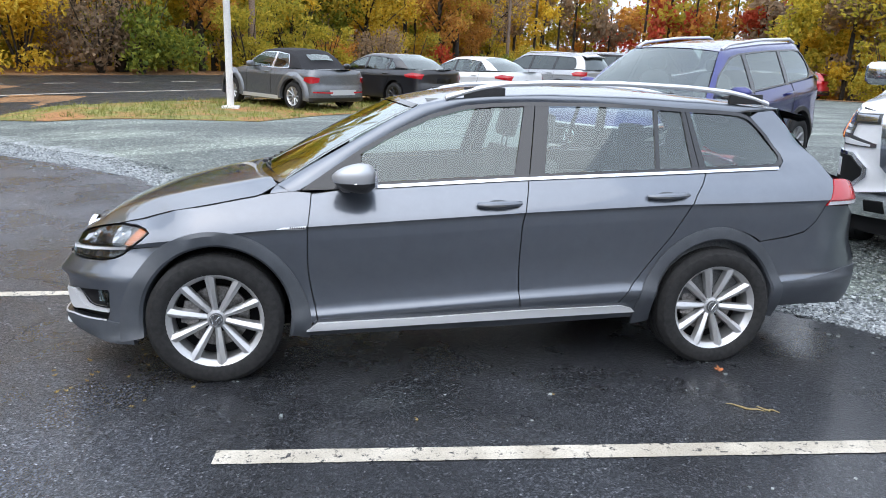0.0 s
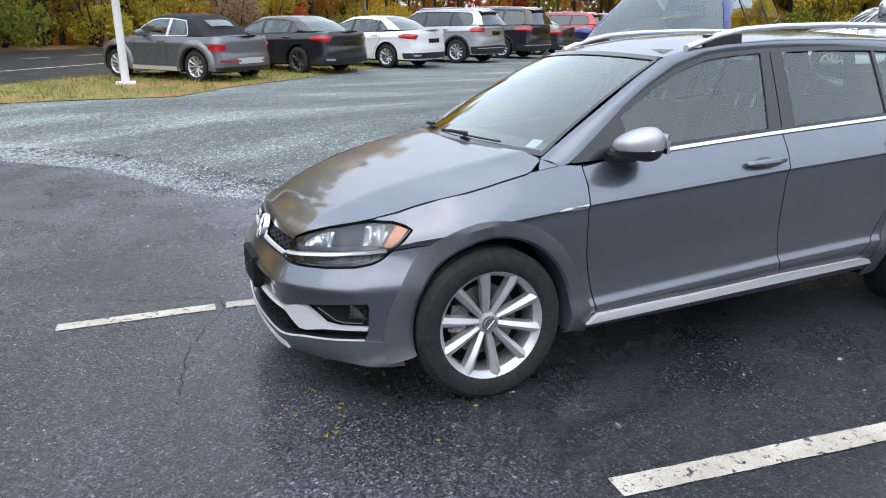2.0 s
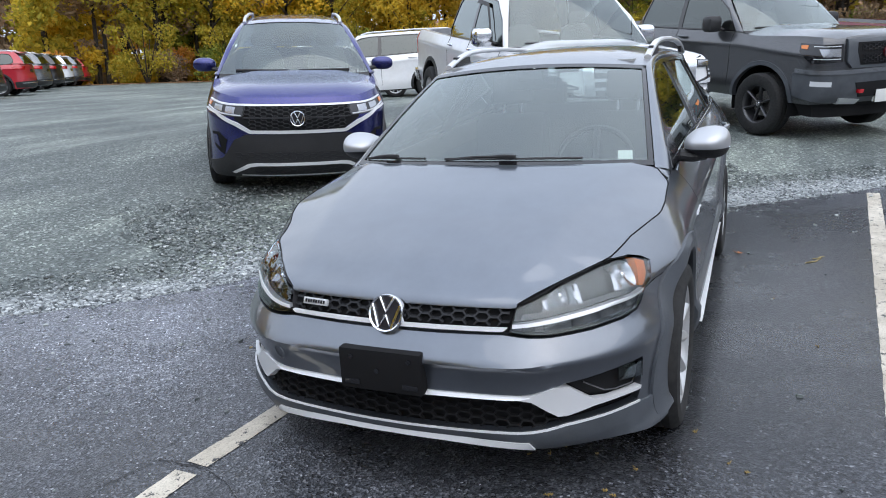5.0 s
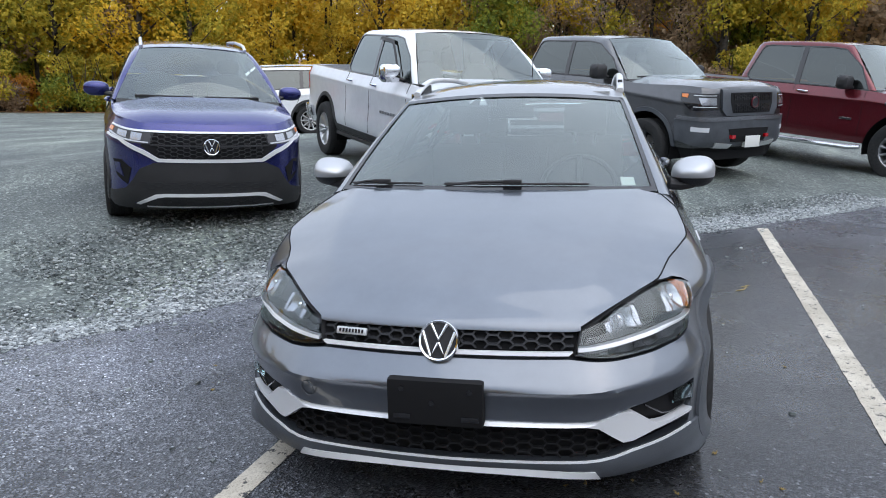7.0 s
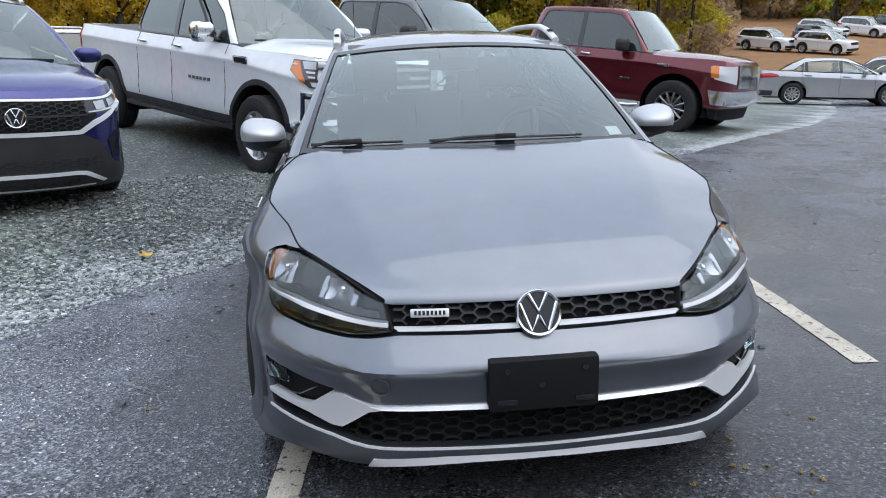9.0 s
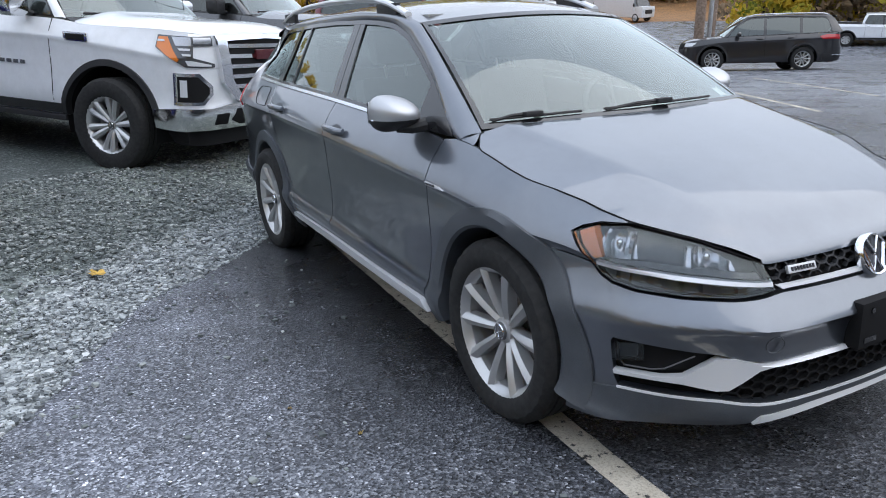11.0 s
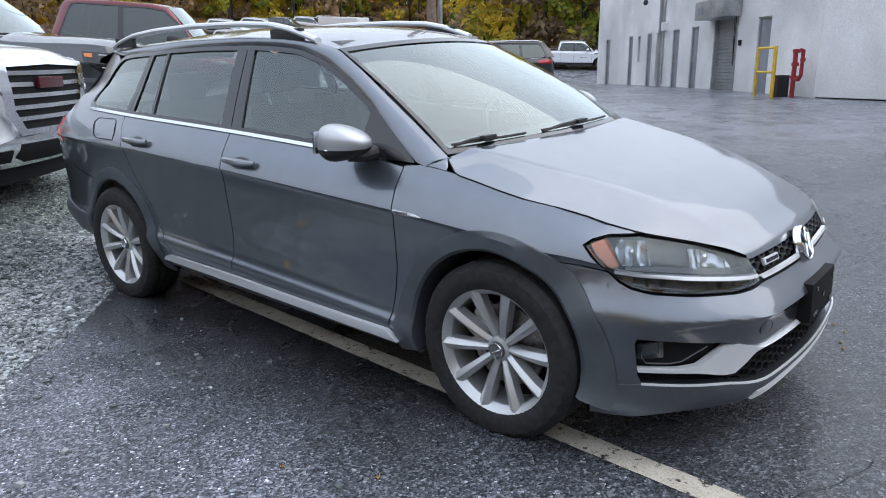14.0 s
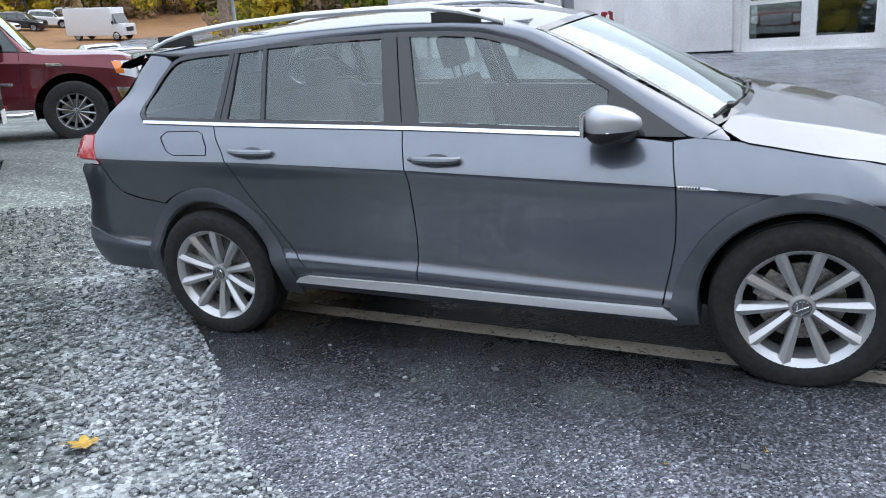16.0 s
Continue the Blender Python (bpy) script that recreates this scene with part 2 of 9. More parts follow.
CONCRETE_WALL = speckled("white_painted_block", (0.68, 0.68, 0.68), (0.80, 0.80, 0.80), 30, (0.5, 0.7), 0.15, 0.4)


def leaf_material(name, tones, rough=0.65):
    """Foliage whose clumps differ in tone."""
    m = material(name, rough=rough, spec=0.25)
    g = m.node_tree.nodes.new("ShaderNodeNewGeometry")
    r = ramp_of(m, g, "Random Per Island", [(k / (len(tones) - 1), t) for k, t in enumerate(tones)])
    o = m.node_tree.nodes.new("ShaderNodeObjectInfo")
    w = ramp_of(m, o, "Random", [(0.0, (0.85, 0.87, 0.92)), (1.0, (1.25, 1.2, 1.08))])
    c = mixed(m, 1.0, (r, "Color"), (w, "Color"), "MULTIPLY")
    wire(m, c, "Result", shader(m), "Base Color")
    n, l = m.node_tree.nodes, m.node_tree.links
    t, x = n.new("ShaderNodeBsdfTranslucent"), n.new("ShaderNodeMixShader")
    x.inputs[0].default_value = 0.52
    l.new(c.outputs["Result"], t.inputs["Color"])
    l.new(shader(m).outputs[0], x.inputs[1])
    l.new(t.outputs[0], x.inputs[2])
    l.new(x.outputs[0], n["Material Output"].inputs["Surface"])
    return m


YELLOW_LEAF = leaf_material("yellow_leaves", [(0.46, 0.32, 0.04), (0.72, 0.50, 0.05), (0.58, 0.46, 0.07), (0.80, 0.60, 0.09)])
OLIVE_LEAF = leaf_material("olive_leaves", [(0.26, 0.26, 0.04), (0.50, 0.42, 0.06), (0.64, 0.50, 0.07), (0.32, 0.33, 0.05)])
GREEN_LEAF = leaf_material("green_leaves", [(0.10, 0.15, 0.03), (0.22, 0.27, 0.05), (0.38, 0.39, 0.06), (0.15, 0.20, 0.03)])
ORANGE_LEAF = leaf_material("orange_leaves", [(0.45, 0.22, 0.06), (0.72, 0.35, 0.07), (0.56, 0.30, 0.09), (0.78, 0.46, 0.09)])
RED_LEAF = leaf_material("red_leaves", [(0.38, 0.06, 0.03), (0.58, 0.10, 0.05), (0.40, 0.13, 0.06)])
BROWN_LEAF = leaf_material("brown_twigs", [(0.20, 0.155, 0.11), (0.36, 0.27, 0.18), (0.42, 0.30, 0.19), (0.27, 0.21, 0.15)])
BARK = speckled("dark_bark", (0.02, 0.016, 0.013), (0.06, 0.05, 0.042), 8, (0.8, 0.95), 0.9, 2, world_space=False, distance=0.03)
POLE_WOOD = speckled("weathered_pole", (0.16, 0.11, 0.08), (0.30, 0.22, 0.17), 14, (0.8, 0.9), 0.5, 1.5, world_space=False)

# ---- car body surfaces: a plan outline, wrapped upwards with an inset that changes with height ----
def lerp_table(table, v):
    return float(np.interp(v, [p[0] for p in table], [p[1] for p in table]))


def smooth_table(table, v):
    """A cubic through the table's points."""
    n = len(table)
    if v <= table[0][0]:
        return table[0][1]
    if v >= table[-1][0]:
        return table[-1][1]
    i = 0
    while table[i + 1][0] < v:
        i += 1

    def slope(k):
        a, b = max(k - 1, 0), min(k + 1, n - 1)
        return (table[b][1] - table[a][1]) / (table[b][0] - table[a][0])
    (x0, y0), (x1, y1) = table[i], table[i + 1]
    h, t = x1 - x0, (v - x0) / (x1 - x0)
    return ((2 * t**3 - 3 * t**2 + 1) * y0 + (t**3 - 2 * t**2 + t) * h * slope(i)
            + (-2 * t**3 + 3 * t**2) * y1 + (t**3 - t**2) * h * slope(i + 1))


def sstep(a, b, v):
    t = min(max((v - a) / (b - a), 0.0), 1.0)
    return t * t * (3 - 2 * t)


class BodySurface:
    """Half a car body (y >= 0), nose towards -x. side: inset by height over the crease line."""

    def __init__(self, outline, belt, crease, front, side, rear, lean=0.49, taper=0.0, taper_from=0.8, nose=()):
        self.belt, self.crease_line, self.front, self.side, self.rear = belt, crease, front, side, rear
        self.lean, self.taper, self.taper_from, self.nose = lean, taper, taper_from, nose
        pts = []
        P = [np.array(p, float) for p in outline]
        P = [P[1] * (1, -1)] + P + [P[-2] * (1, -1)]
        for a, b, c, d in zip(P, P[1:], P[2:], P[3:]):
            for k in range(24):
                t = k / 24
                pts.append(0.5 * (2 * b + (c - a) * t + (2 * a - 5 * b + 4 * c - d) * t * t + (3 * b - a - 3 * c + d) * t**3))
        pts.append(P[-2])
        self.o = np.array(pts)
        d = np.gradient(self.o, axis=0)
        d /= np.linalg.norm(d, axis=1)[:, None]
        self.n = np.stack([-d[:, 1], d[:, 0]], 1)  # outward
        self.n[0], self.n[-1] = (-1, 0), (1, 0)
        self.u = np.r_[0, np.cumsum(np.linalg.norm(np.diff(self.o, axis=0), axis=1))]
        self.length = float(self.u[-1])
        self.half_width = float(self.o[:, 1].max())

    def crease(self, u):
        return lerp_table(self.crease_line, float(np.interp(u, self.u, self.o[:, 0])))

    def inset(self, x, nx, z):
        wf, wr = sstep(0.35, 0.97, -nx), sstep(0.35, 0.97, nx)
        zb = smooth_table(self.belt, x)
        ds = smooth_table(self.side, min(z, zb) - lerp_table(self.crease_line, x))
        if z > zb:
            ds += self.lean * (z - zb) + 0.12 * (z - zb) ** 2
            ds += self.taper * max(0.0, x - self.taper_from) ** 2 * sstep(0, 0.15, z - zb)
        if self.nose:
            ds += sstep(-1.42, -1.68, x) * smooth_table(self.nose, z)
        return wf * smooth_table(self.front, z) + wr * smooth_table(self.rear, z) + (1 - wf - wr) * ds

    def at(self, u, z, out=0.0):
        x, y = np.interp(u, self.u, self.o[:, 0]), np.interp(u, self.u, self.o[:, 1])
        nx, ny = np.interp(u, self.u, self.n[:, 0]), np.interp(u, self.u, self.n[:, 1])
        d = self.inset(x, nx, z) - out
        if u <= 1e-5 or u >= self.length - 1e-5:
            return (float(x - nx * d), 0.0, z)
        return (float(x - nx * d), float(max(y - ny * d, 0.0)), z)

    def u_side(self, x):
        return float(np.interp(x, self.o[:, 0], self.u))

    def u_front(self, y):
        k = int(np.argmax(self.o[:, 1] > 0.88 * self.half_width))
        return float(np.interp(y, self.o[:k + 1, 1], self.u[:k + 1]))

    def u_rear(self, y):
        k = len(self.o) - 1 - int(np.argmax(self.o[::-1, 1] > 0.88 * self.half_width))
        return float(np.interp(y, self.o[k:, 1][::-1], self.u[k:][::-1]))

    def side_at(self, x, z, out=0.0):
        return self.at(self.u_side(x), z, out)

    def front_at(self, y, z, out=0.0):
        p = self.at(self.u_front(abs(y)), z, out)
        return (p[0], math.copysign(p[1], y), p[2])


WAGON = BodySurface(
    outline=[(-2.165, 0), (-2.158, 0.2), (-2.138, 0.42), (-2.11, 0.52), (-2.05, 0.61), (-1.955, 0.712), (-1.84, 0.80), (-1.70, 0.852), (-1.55, 0.872), (-1.315, 0.884), (-0.9, 0.886),
             (0, 0.888), (0.9, 0.886), (1.315, 0.88), (1.75, 0.858), (2.05, 0.81), (2.24, 0.71), (2.33, 0.55), (2.38, 0.25), (2.39, 0)],
    belt=[(-2.1, 0.72), (-1.98, 0.757), (-1.8, 0.79), (-1.66, 0.815), (-1.53, 0.852), (-1.313, 0.893), (-1.1, 0.932), (-0.95, 0.95), (-0.5, 0.975), (0.24, 1.016), (1.23, 1.059), (1.7, 1.078), (2.4, 1.10)],
    crease=[(-2.2, 0.60), (-1.9, 0.66), (-1.6, 0.71), (-1.3, 0.757), (-0.87, 0.793), (0.2, 0.858), (1.035, 0.898), (2.0, 0.916), (2.4, 0.91)],
    front=[(0.17, 0.12), (0.21, 0.06), (0.26, 0.02), (0.34, 0.03), (0.44, 0.03), (0.48, 0.022), (0.503, 0.010), (0.514, 0.0), (0.524, 0.005), (0.56, 0.034), (0.60, 0.066), (0.64, 0.083), (0.68, 0.108), (0.72, 0.135), (0.76, 0.18), (0.80, 0.25)],
    side=[(-0.66, 0.09), (-0.60, 0.055), (-0.54, 0.024), (-0.49, 0.004), (-0.46, 0.0), (-0.445, 0.002), (-0.43, 0.012), (-0.40, 0.020), (-0.30, 0.024), (-0.15, 0.016), (-0.05, 0.011), (-0.02, 0.012), (-0.006, 0.008), (0.0, 0.004),
          (0.03, 0.018), (0.08, 0.048), (0.12, 0.082), (0.15, 0.108), (0.2, 0.14)],
    rear=[(0.2, 0.12), (0.3, 0.03), (0.42, 0.0), (0.58, 0.0), (0.63, 0.03), (0.70, 0.05), (0.92, 0.07), (1.0, 0.09), (1.1, 0.17), (1.2, 0.25), (1.38, 0.36)],
    taper=0.06,
    nose=[(0.20, 0.0), (0.50, 0.0), (0.53, 0.002), (0.56, 0.014), (0.60, 0.035), (0.66, 0.058), (0.74, 0.064), (0.80, 0.09)])
# ---- the lie of the land: the bay where the estate car stands tilts a little ----
BAY_TILT = math.degrees(math.asin(0.05))

def ramp(v, soft=0.5):
    return soft * math.log1p(math.exp(min(v / soft, 60.0)))


EDGE = ((-2.0, 4.9), (5.6, -4.2))   # the asphalt ends along this line
EDGE_N = (0.767, 0.641)             # towards the gravel


def edge_distance(x, y):
    return (x - 1.5) * EDGE_N[0] + (y - 0.78) * EDGE_N[1]


def ground_z(x, y):
    z = 0.047 * ramp(y - 1.6, 0.6) * max(0.35, 1 - 0.012 * max(x, -12.0))
    z += 0.22 * sstep(-0.1, 2.4, edge_distance(x, y)) * sstep(-8, 0, y)
    z += 0.25 * sstep(2.2, 6.5, edge_distance(x, y)) * sstep(9.5, 6.0, y) * sstep(-7.5, -4.5, y) * sstep(17, 12, x)
    z -= ramp(-y - 6, 1.0) * (0.0015 * ramp(x, 1.0) + 0.015)
    w = 0.807 * x - 0.598 * y
    z += 0.17 * ramp(w - 40, 3.0)
    z -= 0.05 * y    # the bay itself slopes across
    return z if z < 9 else 9 + 4 * math.tanh((z - 9) / 8)

# ---- mesh helpers ----
def mesh_object(name, bm, mat=None, parent=None, smooth=False, sharp=35):
    me = bpy.data.meshes.new(name)
    bm.normal_update()
    bm.to_mesh(me)
    bm.free()
    if mat is not None:
        for m in mat if isinstance(mat, (list, tuple)) else (mat,):
            me.materials.append(m)
    if smooth:
        me.polygons.foreach_set("use_smooth", [True] * len(me.polygons))
        me.set_sharp_from_angle(angle=radians(sharp))
    ob = new(name, me)
    if parent is not None:
        ob.parent = parent
    return ob


def part(name, bm, mat, parent, label="", smooth=True, sharp=35):
    ob = mesh_object(name, bm, mat, parent, smooth, sharp)
    return tagged(ob, label) if label else ob


def empty(name, m, label, category, group="", kind=""):
    ob = new(name)
    ob.empty_display_size = 0.2
    ob.matrix_basis = m
    return tagged(ob, label, category, group, kind)


def box(bm, x0, y0, z0, x1, y1, z1, bevel=0.0, m=None):
    made = bmesh.ops.create_cube(bm, size=1.0)["verts"]
    for v in made:
        v.co = Vector(((x0 + x1) / 2 + v.co.x * (x1 - x0), (y0 + y1) / 2 + v.co.y * (y1 - y0), (z0 + z1) / 2 + v.co.z * (z1 - z0)))
    if bevel:
        edges = list({e for v in made for e in v.link_edges})
        made = bmesh.ops.bevel(bm, geom=edges, offset=bevel, segments=2, affect="EDGES", profile=0.7)["verts"]
    if m is not None:
        bmesh.ops.transform(bm, matrix=m, verts=[v for v in made if v.is_valid])
    return made


def tube(bm, pts, radius, sides=8, caps=True):
    """A round bar along points; radius: a number or one a point."""
    pts = [Vector(p) for p in pts]
    rings = []
    for k, p in enumerate(pts):
        d = (pts[min(k + 1, len(pts) - 1)] - pts[max(k - 1, 0)]).normalized()
        a = d.cross((0, 0, 1))
        a = d.cross((0, 1, 0)).normalized() if a.length < 1e-3 else a.normalized()
        b = d.cross(a)
        r = radius[k] if isinstance(radius, (list, tuple)) else radius
        rings.append([bm.verts.new(p + r * (math.cos(2 * math.pi * j / sides) * a + math.sin(2 * math.pi * j / sides) * b)) for j in range(sides)])
    for r0, r1 in zip(rings, rings[1:]):
        for j in range(sides):
            bm.faces.new((r0[j], r0[(j + 1) % sides], r1[(j + 1) % sides], r1[j]))
    if caps:
        bm.faces.new(rings[0][::-1])
        bm.faces.new(rings[-1])


def lathe(bm, profile, sides=48, axis="y"):
    """Turns (radius, along) pairs about an axis."""
    rings = []
    for r, a in profile:
        ring = []
        for j in range(sides):
            c, s = math.cos(2 * math.pi * j / sides) * r, math.sin(2 * math.pi * j / sides) * r
            ring.append(bm.verts.new((c, a, s) if axis == "y" else (c, s, a)))
        rings.append(ring)
    for r0, r1 in zip(rings, rings[1:]):
        for j in range(sides):
            bm.faces.new((r0[j], r0[(j + 1) % sides], r1[(j + 1) % sides], r1[j]))
    return rings


def sheet_over(poly, step, height, bm=None):
    """A flat polygon in plan cut by a grid and laid over height(x, y)."""
    bm = bm or bmesh.new()
    f = bm.faces.new([bm.verts.new((x, y, 0)) for x, y in poly])
    if step:
        cut_grid(bm, step, step)
    else:
        cut_graded(bm)
    bmesh.ops.triangulate(bm, faces=[f for f in bm.faces if len(f.verts) > 4])
    for v in bm.verts:
        v.co.z = height(v.co.x, v.co.y)
    bm.normal_update()
    for f in bm.faces:
        if f.normal.z < 0:
            f.normal_flip()
    return bm


def graded(lo, hi):
    """Grid lines, close together near the bay and wider further out."""
    out = list(np.arange(-6.0, 8.01, 0.4))
    d = 0.4
    while out[-1] < hi:
        d *= 1.14
        out.append(out[-1] + d)
    d = 0.4
    while out[0] > lo:
        d *= 1.14
        out.insert(0, out[0] - d)
    return out


def cut_graded(bm):
    xs, ys = [v.co.x for v in bm.verts], [v.co.y for v in bm.verts]
    cuts = [((c, 0, 0), (1, 0, 0)) for c in graded(-120, 120) if min(xs) < c < max(xs)] + [((0, c, 0), (0, 1, 0)) for c in graded(-120, 120) if min(ys) < c < max(ys)]
    for co, no in cuts:
        bmesh.ops.bisect_plane(bm, geom=bm.verts[:] + bm.edges[:] + bm.faces[:], dist=1e-5, plane_co=co, plane_no=no)


def cut_grid(bm, sx, sy, lines_y=None):
    xs, ys = [v.co.x for v in bm.verts], [v.co.y for v in bm.verts]
    cuts = [((c, 0, 0), (1, 0, 0)) for c in np.arange(math.ceil(min(xs) / sx) * sx, max(xs), sx)]
    rows = lines_y if lines_y is not None else np.arange(math.ceil(min(ys) / sy) * sy, max(ys), sy)
    cuts += [((0, c, 0), (0, 1, 0)) for c in rows if min(ys) < c < max(ys)]
    for co, no in cuts:
        bmesh.ops.bisect_plane(bm, geom=bm.verts[:] + bm.edges[:] + bm.faces[:], dist=1e-5, plane_co=co, plane_no=no)

# ---- ground ----
def axis_steps(lo, hi, near, fine):
    out, v, d = [0.0], 0.0, fine
    while v < hi:
        d = fine if v < near else d * 1.16
        v += d
        out.append(v)
    v, d = 0.0, fine
    while v > lo:
        d = fine if v > -near else d * 1.16
        v -= d
        out.insert(0, v)
    return out


def inside(poly, x, y):
    odd = False
    for (x0, y0), (x1, y1) in zip(poly, poly[1:] + poly[:1]):
        if (y0 > y) != (y1 > y) and x < x0 + (x1 - x0) * (y - y0) / (y1 - y0):
            odd = not odd
    return odd


def paved(x, y):
    """Well inside the lot, the yard or the road."""
    return any(all(inside(p, x + dx, y + dy) for dx, dy in ((0, 0), (1.7, 0), (-1.7, 0), (0, 1.7), (0, -1.7))) for p in (LOT_PLAN, YARD_PLAN)) or (edge_gap(x, y) < 3)


def edge_gap(x, y):
    """How far a place lies from the asphalt's edge."""
    best = 99.0
    for (x0, y0), (x1, y1) in zip(EDGE_LINE, EDGE_LINE[1:]):
        dx, dy = x1 - x0, y1 - y0
        t = min(max(((x - x0) * dx + (y - y0) * dy) / (dx * dx + dy * dy), 0), 1)
        best = min(best, math.hypot(x - x0 - dx * t, y - y0 - dy * t))
    return best


def base_ground():
    bm = bmesh.new()
    xs, ys = axis_steps(-400, 400, 24, 1.2), axis_steps(-400, 400, 34, 1.2)
    rows = [[bm.verts.new((x, y, ground_z(x, y) - (0.30 if paved(x, y) else 0.02))) for x in xs] for y in ys]
    for a, b in zip(rows, rows[1:]):
        for j in range(len(xs) - 1):
            bm.faces.new((a[j], a[j + 1], b[j + 1], b[j]))
    return tagged(mesh_object("ground", bm, LEAF_LITTER, smooth=True), "brown leaf-littered ground running out to the woods", "ground", kind="structure")


EDGE_LINE = [(-30, 24.5), (-16.0, 14.6), (-10.5, 11.0), (-7.5, 9.2), (-5.4, 7.5), (-4.27, 6.7), (-3.15, 5.7), (-2.23, 4.05), (-1.6, 3.42), (-0.84, 2.65), (-0.35, 2.28), (0.2, 2.02), (0.6, 1.82),
             (1.0, 1.33), (1.48, 0.9), (1.75, 0.62), (2.26, 0.04), (2.68, -0.56), (3.6, -1.65), (5.85, -4.2), (9.5, -8.3), (13.5, -11.5), (22, -17), (40, -26)]


def ragged(line, step=0.12, size=0.035):
    out = []
    for (x0, y0), (x1, y1) in zip(line, line[1:]):
        n = max(1, int(math.hypot(x1 - x0, y1 - y0) / step)) if abs(x0) < 7 else 3
        for k in range(n):
            t = k / n
            s = size if k and abs(x0) < 7 else 0
            out.append((x0 + (x1 - x0) * t + random.uniform(-s, s), y0 + (y1 - y0) * t + random.uniform(-s, s)))
    return out + [line[-1]]


def edge_y(x):
    return lerp_table(EDGE_LINE, x)


def dense_line(line, step):
    out = []
    for a, b in zip(line, line[1:]):
        n = max(1, int(math.dist(a, b) / step))
        out += [(a[0] + (b[0] - a[0]) * k / n, a[1] + (b[1] - a[1]) * k / n) for k in range(n)]
    return out + [line[-1]]


ROAD_D, ROAD_N = (0.67, 0.742), (-0.742, 0.67)


def by_road(s, n):
    """A place s metres along the road and n metres across it."""
    return (ROAD_D[0] * s + ROAD_N[0] * n, ROAD_D[1] * s + ROAD_N[1] * n)


rag = ragged(EDGE_LINE)
LOT_PLAN = rag + [(48, -48), (30, -70), (-30, -55), (-60, -20), (-45, 20)]
verge_line = [by_road(s, n) for s, n in ((4.0, 13.9), (4.5, 12.2), (5.6, 10.6), (7.0, 9.0), (9.2, 9.2), (11.0, 9.0), (14, 9.0), (20, 9.2), (30, 9.3), (44, 9.0), (60, 8.5))]
under = [(x - 0.55, y - 0.45) for x, y in EDGE_LINE if -9 < x < 24]
YARD_PLAN = [(-13.5, 13.2), (-8.2, 12.6)] + verge_line[1:] + [(48, 30), (52, 10), (44, -16)] + under[::-1]
base_ground()
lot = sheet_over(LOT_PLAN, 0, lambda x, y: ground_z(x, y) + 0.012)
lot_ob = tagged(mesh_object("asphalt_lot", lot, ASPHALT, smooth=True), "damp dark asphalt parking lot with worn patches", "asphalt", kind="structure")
# the bay along the car's near side stays wet and dark, the rest has worn paler;
# the mask also paints in some reflected dark and sheen
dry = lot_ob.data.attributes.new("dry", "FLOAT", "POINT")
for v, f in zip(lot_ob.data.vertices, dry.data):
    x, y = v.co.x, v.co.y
    # front: the bumper's dark reflection, painted into the asphalt colour ahead of the nose
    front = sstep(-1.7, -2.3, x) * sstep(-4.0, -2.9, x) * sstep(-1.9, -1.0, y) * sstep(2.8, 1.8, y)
    # beyond y = -5 the paler tone stands in for sky sheen on wet asphalt
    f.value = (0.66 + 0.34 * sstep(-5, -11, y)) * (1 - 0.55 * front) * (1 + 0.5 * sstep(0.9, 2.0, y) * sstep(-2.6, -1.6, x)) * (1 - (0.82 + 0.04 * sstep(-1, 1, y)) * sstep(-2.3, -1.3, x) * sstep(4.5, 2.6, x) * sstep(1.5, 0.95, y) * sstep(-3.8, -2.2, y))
yard = sheet_over(YARD_PLAN, 0, lambda x, y: ground_z(x, y) - (0.012 if y < edge_y(x) else 0.0))
yard_ob = tagged(mesh_object("gravel_lot", yard, GRAVEL, smooth=True), "grey-green crushed stone parking area with tyre tracks", "gravel", kind="structure")
# how much fresh pale stone lies at each place
fresh = yard_ob.data.attributes.new("fresh", "FLOAT", "POINT")
for v, f in zip(yard_ob.data.vertices, fresh.data):
    x, y = v.co.x, v.co.y
    wide = 0.40 + 0.30 * sstep(0.2, 1.2, x) * sstep(6, 2.5, x) + 0.75 * sstep(-2.2, -4.5, x)
    f.value = sstep(wide * 1.7, wide * 0.25, edge_gap(x, y)) if y > edge_y(x) else 1.0


def line_strip(name, a, b, width, label, worn=0.0, lift=0.0155):
    """A painted line with chipped edges, laid on the asphalt."""
    bm = bmesh.new()
    d = Vector((b[0] - a[0], b[1] - a[1], 0))
    n = max(2, int(d.length / 0.06))
    side = Vector((-d.y, d.x, 0)).normalized() * width / 2
    pairs = []
    for k in range(n + 1):
        p = Vector((*a, 0)) + d * k / n
        w = [1 + random.uniform(-0.05, 0.03) for _ in (0, 1)]
        pairs.append([bm.verts.new((q.x, q.y, ground_z(q.x, q.y) + lift)) for q in (p + side * w[0], p - side * w[1])])
    for (p, q), (r, s) in zip(pairs, pairs[1:]):
        bm.faces.new((q, s, r, p))
    tagged(mesh_object(name, bm, LINE_PAINT), label, "road marking", "parking lines", kind="structure")


line_strip("parking_line", (-1.24, -1.645), (3.75, -2.075), 0.11, "worn white painted parking bay line on asphalt")
line_strip("parking_line", (-3.13, 0.82), (-2.30, 0.80), 0.105, "worn white painted parking bay line on asphalt")
line_strip("parking_line", (-2.24, 0.80), (1.35, 0.49), 0.105, "worn white painted parking bay line on asphalt")

